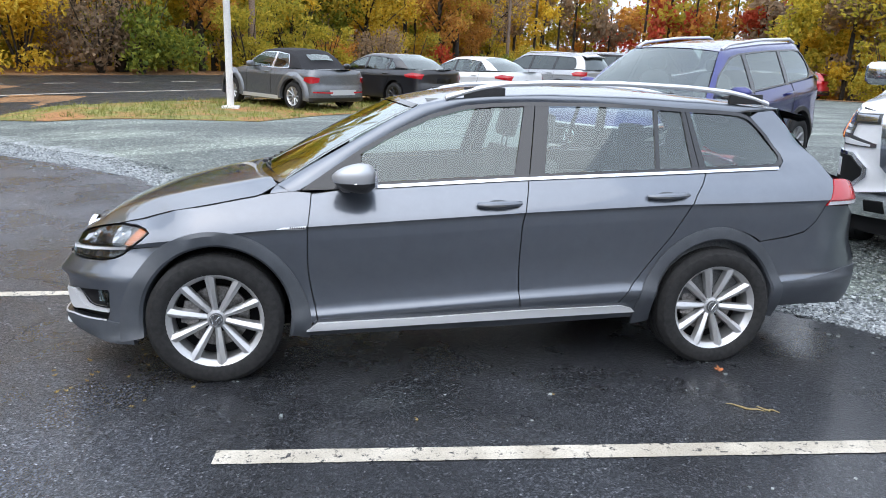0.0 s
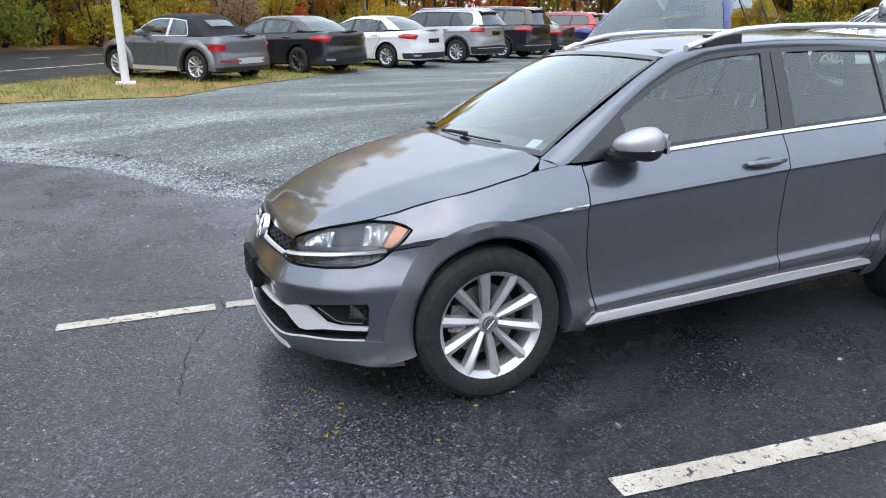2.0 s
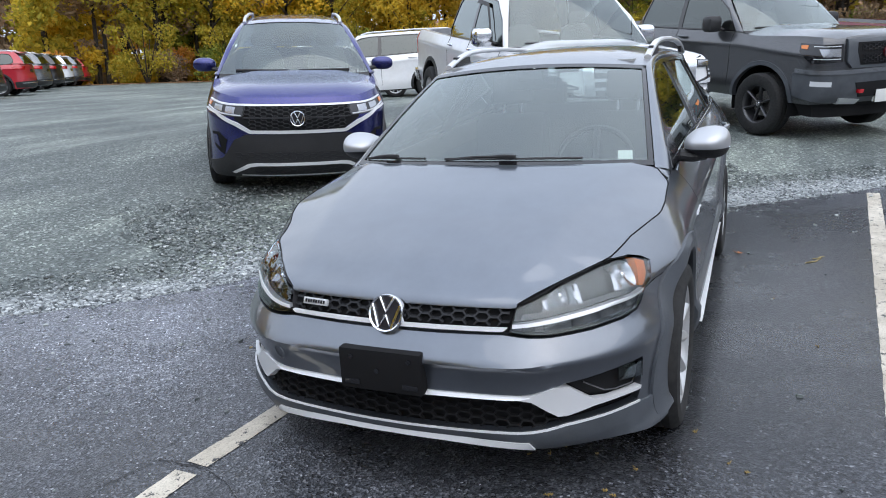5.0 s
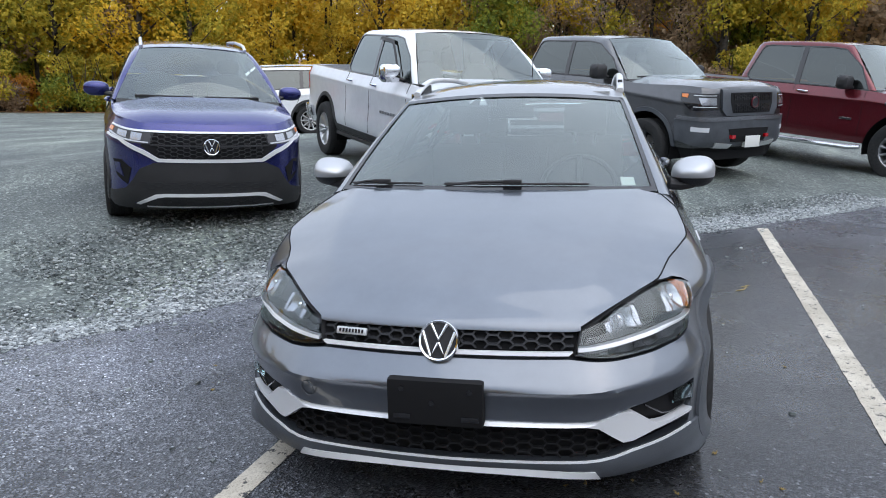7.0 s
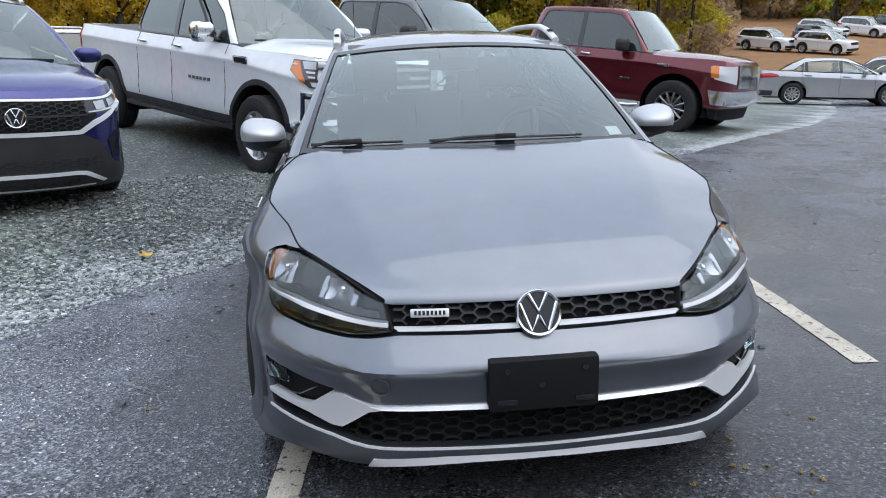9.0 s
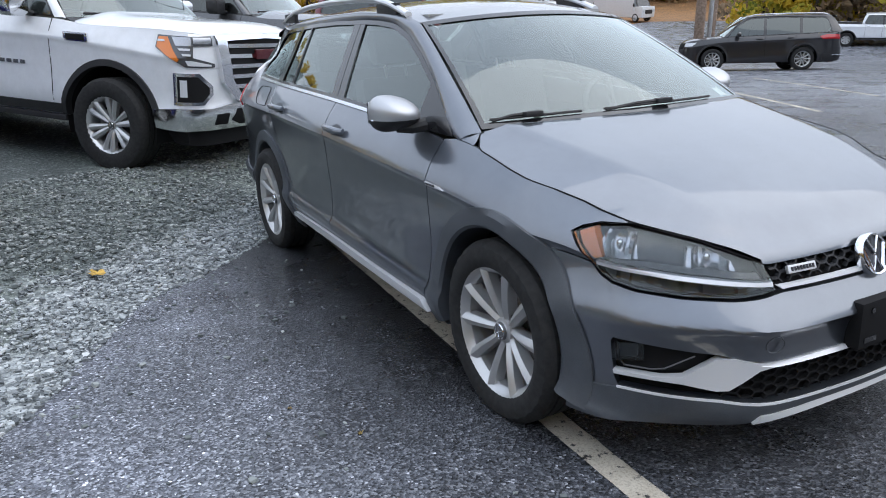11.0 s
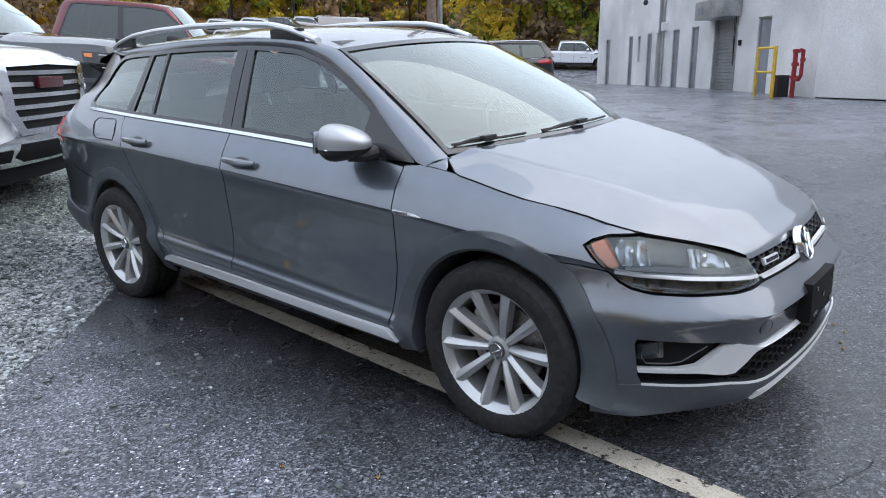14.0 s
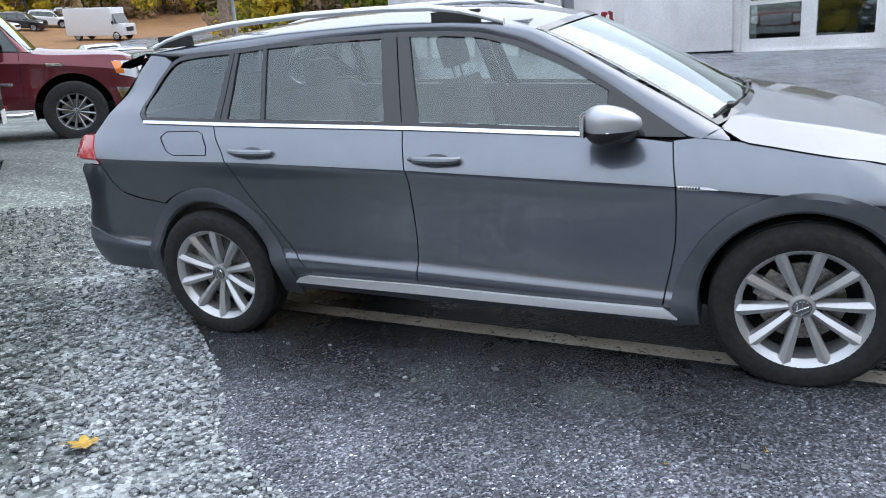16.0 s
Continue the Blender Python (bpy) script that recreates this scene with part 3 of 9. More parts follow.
verge = sheet_over([by_road(s, n) for s, n in ((-6, 14.1), (70, 14.1))] + verge_line[::-1], 0.8, lambda x, y: ground_z(x, y) + 0.012)
tagged(mesh_object("grass_verge", verge, GRASS, smooth=True), "thin autumn grass strewn with brown leaves", "grass", kind="structure")
road = sheet_over([by_road(s, n) for s, n in ((-90, 14.0), (130, 14.0), (130, 25.5), (-90, 25.5))], 3.0, lambda x, y: ground_z(x, y) + 0.016)
tagged(mesh_object("road", road, ASPHALT_ROAD, smooth=True), "grey two-lane asphalt road with white lines", "road", kind="structure")
line_strip("road_line", by_road(-40, 17.2), by_road(60, 17.2), 0.15, "white edge line on the road", lift=0.021)
for k in range(-14, 24):
    line_strip("road_line", by_road(k * 2.4, 21.2), by_road(k * 2.4 + 1.1, 21.2), 0.14, "short white dash on the road", lift=0.021)
for a, b in (((3.3, -7.7), (9.8, -11.8)), ((5.2, -8.4), (10.5, -12.9)), ((4.2, -10.6), (9.6, -14.2))):
    line_strip("faded_line", a, b, 0.09, "faded white bay line on wet asphalt")


litter_in = [(48.5 * math.cos(radians(a)) - 4 + 0.9 * math.sin(a * 0.9), 48.5 * math.sin(radians(a)) + 0.7 * math.cos(a * 1.3)) for a in np.arange(-8, 52, 1.5)]
litter_out = [(57 * math.cos(radians(a)) - 4, 57 * math.sin(radians(a))) for a in np.arange(52, -10, -4)]
litter = sheet_over(litter_in + litter_out, 1.2, lambda x, y: ground_z(x, y) + 0.03)
tagged(mesh_object("leaf_litter", litter, LEAF_LITTER, smooth=True), "brown and orange fallen leaves at the foot of the woods", "leaf litter", kind="structure")


def grass_tufts(count):
    """Short blades in loose tufts over the verge."""
    rng = np.random.default_rng(5)
    verts, faces = [], []
    while len(faces) < count:
        s, n = rng.uniform(3, 34), rng.uniform(8.9, 14.0)
        if n < 9.4 and s < 7:
            continue
        x, y = by_road(s, n)
        if not inside(VERGE_PLAN, x, y):
            continue
        for _ in range(6):
            px, py, a = x + rng.normal(0, 0.06), y + rng.normal(0, 0.06), rng.uniform(0, 6.28)
            h, lean, z = rng.uniform(0.05, 0.15), rng.normal(0, 0.05), ground_z(x, y)
            k = len(verts)
            verts += [(px - 0.008 * math.cos(a), py - 0.008 * math.sin(a), z), (px + 0.008 * math.cos(a), py + 0.008 * math.sin(a), z), (px + lean, py + lean * 0.6, z + h)]
            faces.append((k, k + 1, k + 2))
    me = bpy.data.meshes.new("grass_tufts")
    me.from_pydata(verts, [], faces)
    me.materials.append(GRASS_BLADE)
    tagged(new("grass_tufts", me), "short yellow-green autumn grass on the verge", "grass", kind="stuff")


VERGE_PLAN = [by_road(s, n) for s, n in ((-6, 14.1), (70, 14.1))] + verge_line[::-1]
grass_tufts(16000)


# pale loose stone along the asphalt's edge
def stone_mesh(name, spots, label, mat):
    """Crushed stones, each a rough block lying on the ground."""
    verts, faces = [], []
    rng = np.random.default_rng(7)
    cube = np.array([(-1, -1, -1), (1, -1, -1), (1, 1, -1), (-1, 1, -1), (-1, -1, 1), (1, -1, 1), (1, 1, 1), (-1, 1, 1)], float)
    quads = [(0, 3, 2, 1), (4, 5, 6, 7), (0, 1, 5, 4), (1, 2, 6, 5), (2, 3, 7, 6), (3, 0, 4, 7)]
    for x, y, r in spots:
        v = cube * rng.uniform(0.5, 1.0, (8, 3)) * (r, r * rng.uniform(0.5, 0.95), r * rng.uniform(0.3, 0.62))
        a = rng.uniform(0, 2 * math.pi)
        t = rng.uniform(-0.35, 0.35)
        c, s = math.cos(a), math.sin(a)
        v = v @ np.array([(1, 0, 0), (0, math.cos(t), -math.sin(t)), (0, math.sin(t), math.cos(t))])
        v = np.stack([v[:, 0] * c - v[:, 1] * s, v[:, 0] * s + v[:, 1] * c, v[:, 2]], 1)
        v += (x, y, ground_z(x, y) + 0.012 + r * 0.22)
        k = len(verts)
        verts += v.tolist()
        faces += [tuple(k + i for i in q) for q in quads]
    me = bpy.data.meshes.new(name)
    me.from_pydata(verts, [], faces)
    me.materials.append(mat)
    tagged(new(name, me), label, "gravel", kind="stuff")


def edge_spots():
    rng = np.random.default_rng(3)
    spots = []
    line = [p for p in EDGE_LINE if -8 < p[0] < 7]
    for (x0, y0), (x1, y1) in zip(line, line[1:]):
        length = math.hypot(x1 - x0, y1 - y0)
        nx, ny = -(y1 - y0) / length, (x1 - x0) / length
        near = -0.4 < x0 < 2.9
        for _ in range(int(length * (2700 if near else 1300))):
            t, d = rng.random(), rng.random() ** 1.6 * (2.3 if near else 0.85) - 0.02
            x, y = x0 + (x1 - x0) * t + nx * d, y0 + (y1 - y0) * t + ny * d
            if y > edge_y(x) - 0.02:
                spots.append((x, y, 0.0055 + 0.011 * rng.random() ** 2.2 + (0.006 if rng.random() < 0.05 else 0)))
        for _ in range(int(length * 60)):
            t, d = rng.random(), -rng.exponential(0.45)
            spots.append((x0 + (x1 - x0) * t + nx * d, y0 + (y1 - y0) * t + ny * d, 0.005 + 0.013 * rng.random() ** 2))
    # the stretch that the camera passes nearest at the end
    for _ in range(9500):
        x, y = rng.uniform(0.2, 3.8), rng.uniform(0.7, 3.8)
        if y > edge_y(x) + 0.02 and edge_distance(x, y) < 2.6:
            spots.append((x, y, 0.006 + 0.012 * rng.random() ** 1.8))
    for _ in range(700):
        spots.append((rng.uniform(-6.5, 1.5), rng.uniform(-3.2, 4.5), 0.003 + 0.007 * rng.random() ** 2))
    return [s for s in spots if not (s[1] < edge_y(s[0]) and abs(s[1]) < 0.85 and -2.1 < s[0] < 2.3)]


pale, packed = [], []
for k, spot in enumerate(edge_spots()):
    reach = 0.42 + 0.16 * math.sin(spot[0] * 2.3) + 0.42 * ((k * 37) % 100) / 100
    (packed if spot[1] < edge_y(spot[0]) - 0.05 or edge_gap(spot[0], spot[1]) > reach else pale).append(spot)
stone_mesh("loose_gravel", pale, "pale crushed stone strewn along the asphalt edge", STONE)
stone_mesh("packed_gravel", packed, "grey-green crushed stone pressed into the yard", STONE_DARK)


def crack(pts, width):
    """A crack in the asphalt: a narrow wandering strip of shadowed, crumbled filler."""
    bm = bmesh.new()
    rows = []
    for k, (x, y) in enumerate(dense_line(pts, 0.05)):
        w = width * random.uniform(0.4, 1.0)
        x, y = x + random.uniform(-0.012, 0.012), y + random.uniform(-0.012, 0.012)
        rows.append([bm.verts.new((x + a * w, y + a * w * 0.6, ground_z(x, y) + 0.0155)) for a in (-1, 1)])
    for (p, q), (r, s) in zip(rows, rows[1:]):
        bm.faces.new((p, q, s, r))
    tagged(mesh_object("asphalt_crack", bm, CRACK), "fine dark crack wandering through the asphalt", "crack", "asphalt cracks", kind="structure")


crack([(-2.27, 0.98), (-2.25, 0.80), (-2.30, 0.62), (-2.42, 0.40), (-2.5, 0.1), (-2.55, -0.3)], 0.003)
crack([(-2.9, 1.2), (-2.6, 1.05), (-2.27, 0.98), (-1.9, 1.06)], 0.003)
crack([(-2.1, 0.15), (-2.6, -0.25), (-3.0, -0.5), (-3.5, -0.65), (-4.2, -0.9)], 0.004)
crack([(1.9, 1.25), (1.6, 1.1), (1.35, 1.15), (1.1, 1.05), (0.8, 1.1)], 0.003)


def fallen_leaf(x, y, size, turn, mat, label):
    """A curled maple leaf with five points."""
    bm = bmesh.new()
    pts = []
    for k in range(20):
        a = 2 * math.pi * k / 20
        r = size * (0.55 + 0.45 * abs(math.cos(2.5 * a)) ** 0.8)
        pts.append(bm.verts.new((r * math.cos(a), r * math.sin(a), 0.25 * r * r / size + 0.004 * math.sin(5 * a))))
    mid = bm.verts.new((0, 0, 0.002))
    for k in range(20):
        bm.faces.new((mid, pts[k], pts[(k + 1) % 20]))
    tube(bm, [(size * 0.9, 0, 0.003), (size * 1.35, 0.01, 0.006)], 0.0018, 5)
    ob = mesh_object("fallen_leaf", bm, mat, smooth=True)
    ob.matrix_basis = pose(x, y, ground_z(x, y) + (0.034 if y > edge_y(x) else 0.014), 4, -5, turn)
    tagged(ob, label, "leaf", "fallen leaves")


LEAF_YELLOW = speckled("yellow_leaf_skin", (0.40, 0.24, 0.04), (0.60, 0.38, 0.07), 90, (0.5, 0.7), 0.3, 12, world_space=False)
STRAW = speckled("dry_straw", (0.26, 0.20, 0.08), (0.40, 0.32, 0.15), 90, (0.6, 0.8), 0.3, 12, world_space=False)
SCRAP = speckled("leaf_scrap_skin", (0.24, 0.17, 0.05), (0.40, 0.28, 0.08), 90, (0.5, 0.7), 0.3, 12, world_space=False)
LEAF_RUST = speckled("rust_leaf_skin", (0.28, 0.09, 0.03), (0.42, 0.15, 0.05), 90, (0.5, 0.7), 0.3, 12, world_space=False)
fallen_leaf(1.11, 1.97, 0.055, 20, LEAF_YELLOW, "large yellow maple leaf lying on gravel")
fallen_leaf(1.30, -0.98, 0.028, 60, LEAF_RUST, "small rust-coloured leaf on dark asphalt")
for k, (a, b) in enumerate((((1.10, -1.40), (1.24, -1.51)), ((1.23, -1.46), (1.30, -1.52)))):
    bm = bmesh.new()
    tube(bm, [(a[0] + (b[0] - a[0]) * t, a[1] + (b[1] - a[1]) * t + 0.012 * math.sin(9 * t + k), ground_z(*a) * (1 - t) + ground_z(*b) * t + 0.016) for t in np.linspace(0, 1, 7)], [0.002, 0.0035, 0.005, 0.006, 0.005, 0.004, 0.002], 5)
    tagged(mesh_object("grass_stem", bm, STRAW, smooth=True), "dry yellow grass stem lying on asphalt", "grass stem", "dry stems")
for k in range(22):
    x, y = random.gauss(-1.85, 0.22), random.gauss(-0.75, 0.22)
    fallen_leaf(x, y, random.uniform(0.005, 0.011), random.uniform(0, 360), SCRAP, "tiny dull yellow leaf scrap on dark asphalt")
for x, y, s in ((-1.2, 1.35, 0.009), (-0.9, 1.5, 0.008), (0.3, -1.2, 0.008), (-0.4, -1.4, 0.007)):
    fallen_leaf(x, y, s, x * 700, SCRAP, "tiny dull yellow leaf scrap on dark asphalt")

# ---- woods ----
def leaf_cloud(rng, blobs, count, size):
    """Small bent leaf sprays spread through round clumps; gives vertices and faces."""
    B = np.array(blobs, float)
    p = rng.choice(len(B), count, p=B[:, 3] ** 2 / (B[:, 3] ** 2).sum())

    def unit(v):
        return v / np.linalg.norm(v, axis=1)[:, None]
    d = unit(rng.normal(size=(count, 3))) * (1, 1, 0.8)
    c = B[p, :3] + d * (B[p, 3] * rng.uniform(0.35, 1.08, count))[:, None]
    a = unit(rng.normal(size=(count, 3)))
    b = unit(np.cross(a, rng.normal(size=(count, 3))))
    s = (size * rng.uniform(0.6, 1.4, count))[:, None]
    n = np.cross(a, b) * s * 0.3
    verts = np.stack([c - a * s, c + b * s * 0.6 + n, c + a * s, c - b * s * 0.6 + n], 1).reshape(-1, 3)
    faces = np.arange(4 * count).reshape(-1, 4)
    return verts.tolist(), faces.tolist()


def cloud_mesh(name, verts, faces, mat):
    me = bpy.data.meshes.new(name)
    me.from_pydata(verts, [], faces)
    me.materials.append(mat)
    return me


def trunk_mesh(rng, height, radius, limbs, lean=0.5):
    bm = bmesh.new()
    line = [(lean * 0.3 * math.sin(k * 0.9) * k / 6, lean * 0.2 * math.cos(k * 1.3) * k / 6, height * k / 6 - 0.3) for k in range(7)]
    tube(bm, line, [radius * (1.25 - 0.16 * k) for k in range(7)], 8)
    tips = []
    for k in range(limbs):
        t = 0.25 + 0.65 * k / limbs
        z = height * t
        a = k * 2.4 + rng.uniform(-0.4, 0.4)
        r = height * rng.uniform(0.16, 0.28) * (1.15 - t)
        base = (line[0][0] * 0, 0, z - 0.3)
        mid = (math.cos(a) * r * 0.5, math.sin(a) * r * 0.5, z + r * 0.35)
        tip = (math.cos(a) * r * 1.15, math.sin(a) * r * 1.15, z + r * 0.9)
        tube(bm, [base, mid, tip], [radius * 0.45 * (1.2 - t), radius * 0.28 * (1.2 - t), radius * 0.08], 5)
        tips.append((*tip, r * 0.62))
        tips.append((*mid, r * 0.5))
    me = bpy.data.meshes.new("trunk")
    bm.to_mesh(me)
    bm.free()
    me.materials.append(BARK)
    me.polygons.foreach_set("use_smooth", [True] * len(me.polygons))
    return me, tips


TREE_KINDS = []
for seed, (mat, height, radius, fill, kind) in enumerate(((YELLOW_LEAF, 10, 0.20, 4200, "yellow-leaved"), (OLIVE_LEAF, 11, 0.22, 4200, "olive-yellow"), (GREEN_LEAF, 9, 0.18, 4200, "dull green"), (ORANGE_LEAF, 9, 0.17, 4000, "orange-brown"), (RED_LEAF, 6.5, 0.12, 3000, "red-leaved"), (BROWN_LEAF, 12, 0.2, 2600, "nearly bare brown"))):
    rng = np.random.default_rng(40 + seed)
    trunk, tips = trunk_mesh(rng, height, radius, 13)
    blobs = tips + [(rng.uniform(-1.2, 1.2), rng.uniform(-1.2, 1.2), height * rng.uniform(0.55, 1.0), height * 0.12) for _ in range(6)]
    TREE_KINDS.append((trunk, cloud_mesh("crown", *leaf_cloud(rng, blobs, fill, 0.115), mat), kind))
SHRUB_KINDS = []
for seed, (mat, height, fill, kind) in enumerate(((YELLOW_LEAF, 3.6, 2400, "yellow-leaved"), (OLIVE_LEAF, 3.2, 2400, "olive-yellow"), (GREEN_LEAF, 2.8, 2600, "dull green"), (ORANGE_LEAF, 2.4, 2200, "orange-brown"), (BROWN_LEAF, 2.6, 2200, "bare brown"), (RED_LEAF, 3.0, 2200, "red-leaved"))):
    rng = np.random.default_rng(80 + seed)
    blobs = [(rng.uniform(-1.3, 1.3), rng.uniform(-1.3, 1.3), rng.uniform(0.35, height * 0.85), rng.uniform(0.45, 0.9)) for _ in range(14)]
    bm = bmesh.new()
    for k in range(7):
        a = k * 0.9
        tube(bm, [(0, 0, -0.2), (0.5 * math.cos(a), 0.5 * math.sin(a), height * 0.4), (1.1 * math.cos(a), 1.1 * math.sin(a), height * 0.9)], [0.05, 0.035, 0.01], 5)
    me = bpy.data.meshes.new("stem")
    bm.to_mesh(me)
    bm.free()
    me.materials.append(BARK)
    SHRUB_KINDS.append((me, cloud_mesh("crown", *leaf_cloud(rng, blobs, fill, 0.09), mat), kind))


def plant(kinds, k, x, y, scale, turn, name, tall, group):
    stem, crown, kind = kinds[k]
    ob = empty(name, pose(x, y, ground_z(x, y), 0, 0, turn), f"{kind} autumn {tall} at the edge of the woods", name, group)
    ob.scale = (scale, scale, scale * (0.9 + 0.2 * ((k * 7 + int(x * 10)) % 10) / 10))
    for nm, me in (("trunk" if name == "tree" else "stem", stem), ("crown", crown)):
        o = new(nm, me)
        o.parent = ob


rng = np.random.default_rng(11)
# front rows, tree by tree: along the road, then round the back of the yard
front_line = [by_road(s, 28.0 + 1.5 * math.sin(s)) for s in np.arange(-62, 62, 2.5)]
arc = [(52 * math.cos(radians(a)) - 4, 52 * math.sin(radians(a))) for a in np.arange(44, -14, -2.2)]
for n, (x, y) in enumerate(front_line + arc):
    warm, bare = n < len(front_line), n >= len(front_line) and y < 9
    k = int(rng.choice(6, p=(0.26, 0.26, 0.14, 0.16, 0.06, 0.12) if warm else (0.02, 0.26, 0.10, 0.06, 0.0, 0.56) if bare else (0.40, 0.36, 0.10, 0.06, 0.0, 0.08)))
    j = int(rng.choice(6, p=(0.22, 0.26, 0.14, 0.16, 0.16, 0.06) if warm else (0.03, 0.30, 0.12, 0.08, 0.47, 0.0) if bare else (0.40, 0.38, 0.10, 0.04, 0.08, 0.0)))
    plant(SHRUB_KINDS, j, x + rng.uniform(-0.8, 0.8), y + rng.uniform(-0.8, 0.8), rng.uniform(0.8, 1.35), rng.uniform(0, 360), "shrub", "shrub", "shrubs along the woods")
    if n % 2 == 0:
        plant(TREE_KINDS, k, x + 2.0 * (ROAD_N[0] if warm else 1) + rng.uniform(-1, 1), y + 2.0 * ROAD_N[1] * warm + rng.uniform(-1, 1), rng.uniform(0.8, 1.3), rng.uniform(0, 360), "tree", "tree", "trees along the woods")


def far_woods(name, places, label, density=1200, size=0.31, tones=(YELLOW_LEAF, OLIVE_LEAF, GREEN_LEAF, ORANGE_LEAF, BROWN_LEAF), share=(0.26, 0.32, 0.14, 0.12, 0.16), floor=0.3):
    """The deeper rows as one mass of trunks, leaf clumps and low growth."""
    rng = np.random.default_rng(len(places))
    verts, faces, slots = [], [], []
    for x, y, h, w in places:
        z = ground_z(x, y)
        crown = [(x + rng.uniform(-w, w) * 0.9, y + rng.uniform(-w, w) * 0.9, z + h * rng.uniform(0.22, 1.0), w * rng.uniform(0.35, 0.65)) for _ in range(11)]
        brush = [(x + rng.uniform(-w, w) * 1.2, y + rng.uniform(-w, w) * 1.2, z + rng.uniform(0.1, 2.2), w * rng.uniform(0.25, 0.45)) for _ in range(5)]
        for blobs, n, k in ((crown, int(density * (1 - floor)), rng.choice(len(tones), p=share)), (brush, int(density * floor), rng.choice(len(tones), p=share))):
            v, f = leaf_cloud(rng, blobs, n, size * (1.0 if blobs is crown else 0.75))
            k0 = len(verts)
            verts += v
            faces += (np.array(f) + k0).tolist()
            slots += [int(k)] * len(f)
        k = len(verts)
        for i in range(5):
            a = 2 * math.pi * i / 5
            verts += [(x + 0.17 * math.cos(a), y + 0.17 * math.sin(a), z - 0.3), (x + 0.07 * math.cos(a) + rng.uniform(0.1, 0.3), y + 0.07 * math.sin(a), z + h * 0.9)]
        faces += [(k + 2 * i, k + 2 * ((i + 1) % 5), k + 2 * ((i + 1) % 5) + 1, k + 2 * i + 1) for i in range(5)]
        slots += [len(tones)] * 5
    me = bpy.data.meshes.new(name)
    me.from_pydata(verts, [], faces)
    for m in (*tones, BARK):
        me.materials.append(m)
    me.polygons.foreach_set("material_index", slots)
    tagged(new(name, me), label, "woods", kind="stuff")


for rows, density, size, what in (((32.5, 37), 2600, 0.19, "dense"), ((43, 50), 700, 0.36, "deep")):
    deep = [(*by_road(s + rng.uniform(-1, 1), n + rng.uniform(-1, 1)), rng.uniform(11, 17) + 0.25 * (n - 33), rng.uniform(1.7, 2.6)) for n in rows for s in np.arange(-78, 82, 3.1)]
    far_woods("woodland_by_road", deep, f"{what} autumn woods behind the road in yellow and brown", density, size)
bend = [(*by_road(s + rng.uniform(-1.5, 1.5), n + rng.uniform(-1.5, 1.5)), rng.uniform(10, 16), rng.uniform(2.2, 3.2)) for s in (80, 86, 93) for n in np.arange(-22, 34, 3.0)]
far_woods("woodland_at_road_bend", bend, "orange, red and yellow woods where the road bends away", 1000, 0.32, (ORANGE_LEAF, RED_LEAF, BROWN_LEAF, OLIVE_LEAF, YELLOW_LEAF), (0.3, 0.12, 0.26, 0.18, 0.14))
for lo, hi, share, what in ((50, 9, (0.40, 0.34, 0.12, 0.06, 0.08), "yellow and olive"), (9, -24, (0.04, 0.30, 0.12, 0.06, 0.48), "olive and bare brown")):
    for rows, density, size, how in (((55.5, 60), 2600, 0.19, "dense"), ((66, 73), 700, 0.36, "deep")):
        back = [(r * math.cos(radians(a)) - 4 + rng.uniform(-1, 1), r * math.sin(radians(a)) + rng.uniform(-1, 1), rng.uniform(9, 15), rng.uniform(1.9, 2.8)) for r in rows for a in np.arange(lo, hi, -2.3)]
        far_woods("woodland_behind_yard", back, f"{how} {what} autumn woods behind the gravel yard", density, size, share=share)
hill = [(r * math.cos(radians(a)) + rng.uniform(-2.5, 2.5), r * math.sin(radians(a)) + rng.uniform(-2.5, 2.5), rng.uniform(9, 17), rng.uniform(2.6, 3.8)) for r in (98, 106, 115, 126) for a in np.arange(-12, -62, -1.35)]
far_woods("woodland_on_hill", hill, "brown and olive autumn woods on the far hillside", 620, 0.46, (OLIVE_LEAF, BROWN_LEAF, GREEN_LEAF, ORANGE_LEAF, YELLOW_LEAF), (0.34, 0.46, 0.16, 0.02, 0.02), 0.35)
side = [(-3 + r * math.cos(radians(a)) + rng.uniform(-1, 1), 2.6 + r * math.sin(radians(a)) + rng.uniform(-1, 1), rng.uniform(4, 10), rng.uniform(1.8, 2.8)) for r in (58, 63, 69) for a in np.arange(-53, -70, -1.7)]
far_woods("woodland_behind_building", side, "olive and brown thicket rising behind the white building", 800, 0.3, (OLIVE_LEAF, BROWN_LEAF, GREEN_LEAF, ORANGE_LEAF, YELLOW_LEAF), (0.36, 0.24, 0.18, 0.10, 0.12))
ridge_places = [(*by_road(u + rng.uniform(-1.5, 1.5), n + rng.uniform(-1, 1)), rng.uniform(8, 12), rng.uniform(2.6, 3.6)) for n in (60, 66) for u in np.arange(-95, 120, 4.0)]
far_woods("woodland_behind_road", ridge_places, "brown and orange thicket closing the woods behind the road", 560, 0.55, (OLIVE_LEAF, BROWN_LEAF, GREEN_LEAF, ORANGE_LEAF, YELLOW_LEAF), (0.26, 0.34, 0.14, 0.16, 0.10), 0.5)
# behind the camera, seen only in reflections
screen_row = [(rng.uniform(-60, -46), y, rng.uniform(9, 14), rng.uniform(2.4, 3.4)) for y in np.arange(-40, 26, 4)]
far_woods("woodland_across_lot", screen_row, "tree line beyond the lot in olive and brown", 260, 0.5)

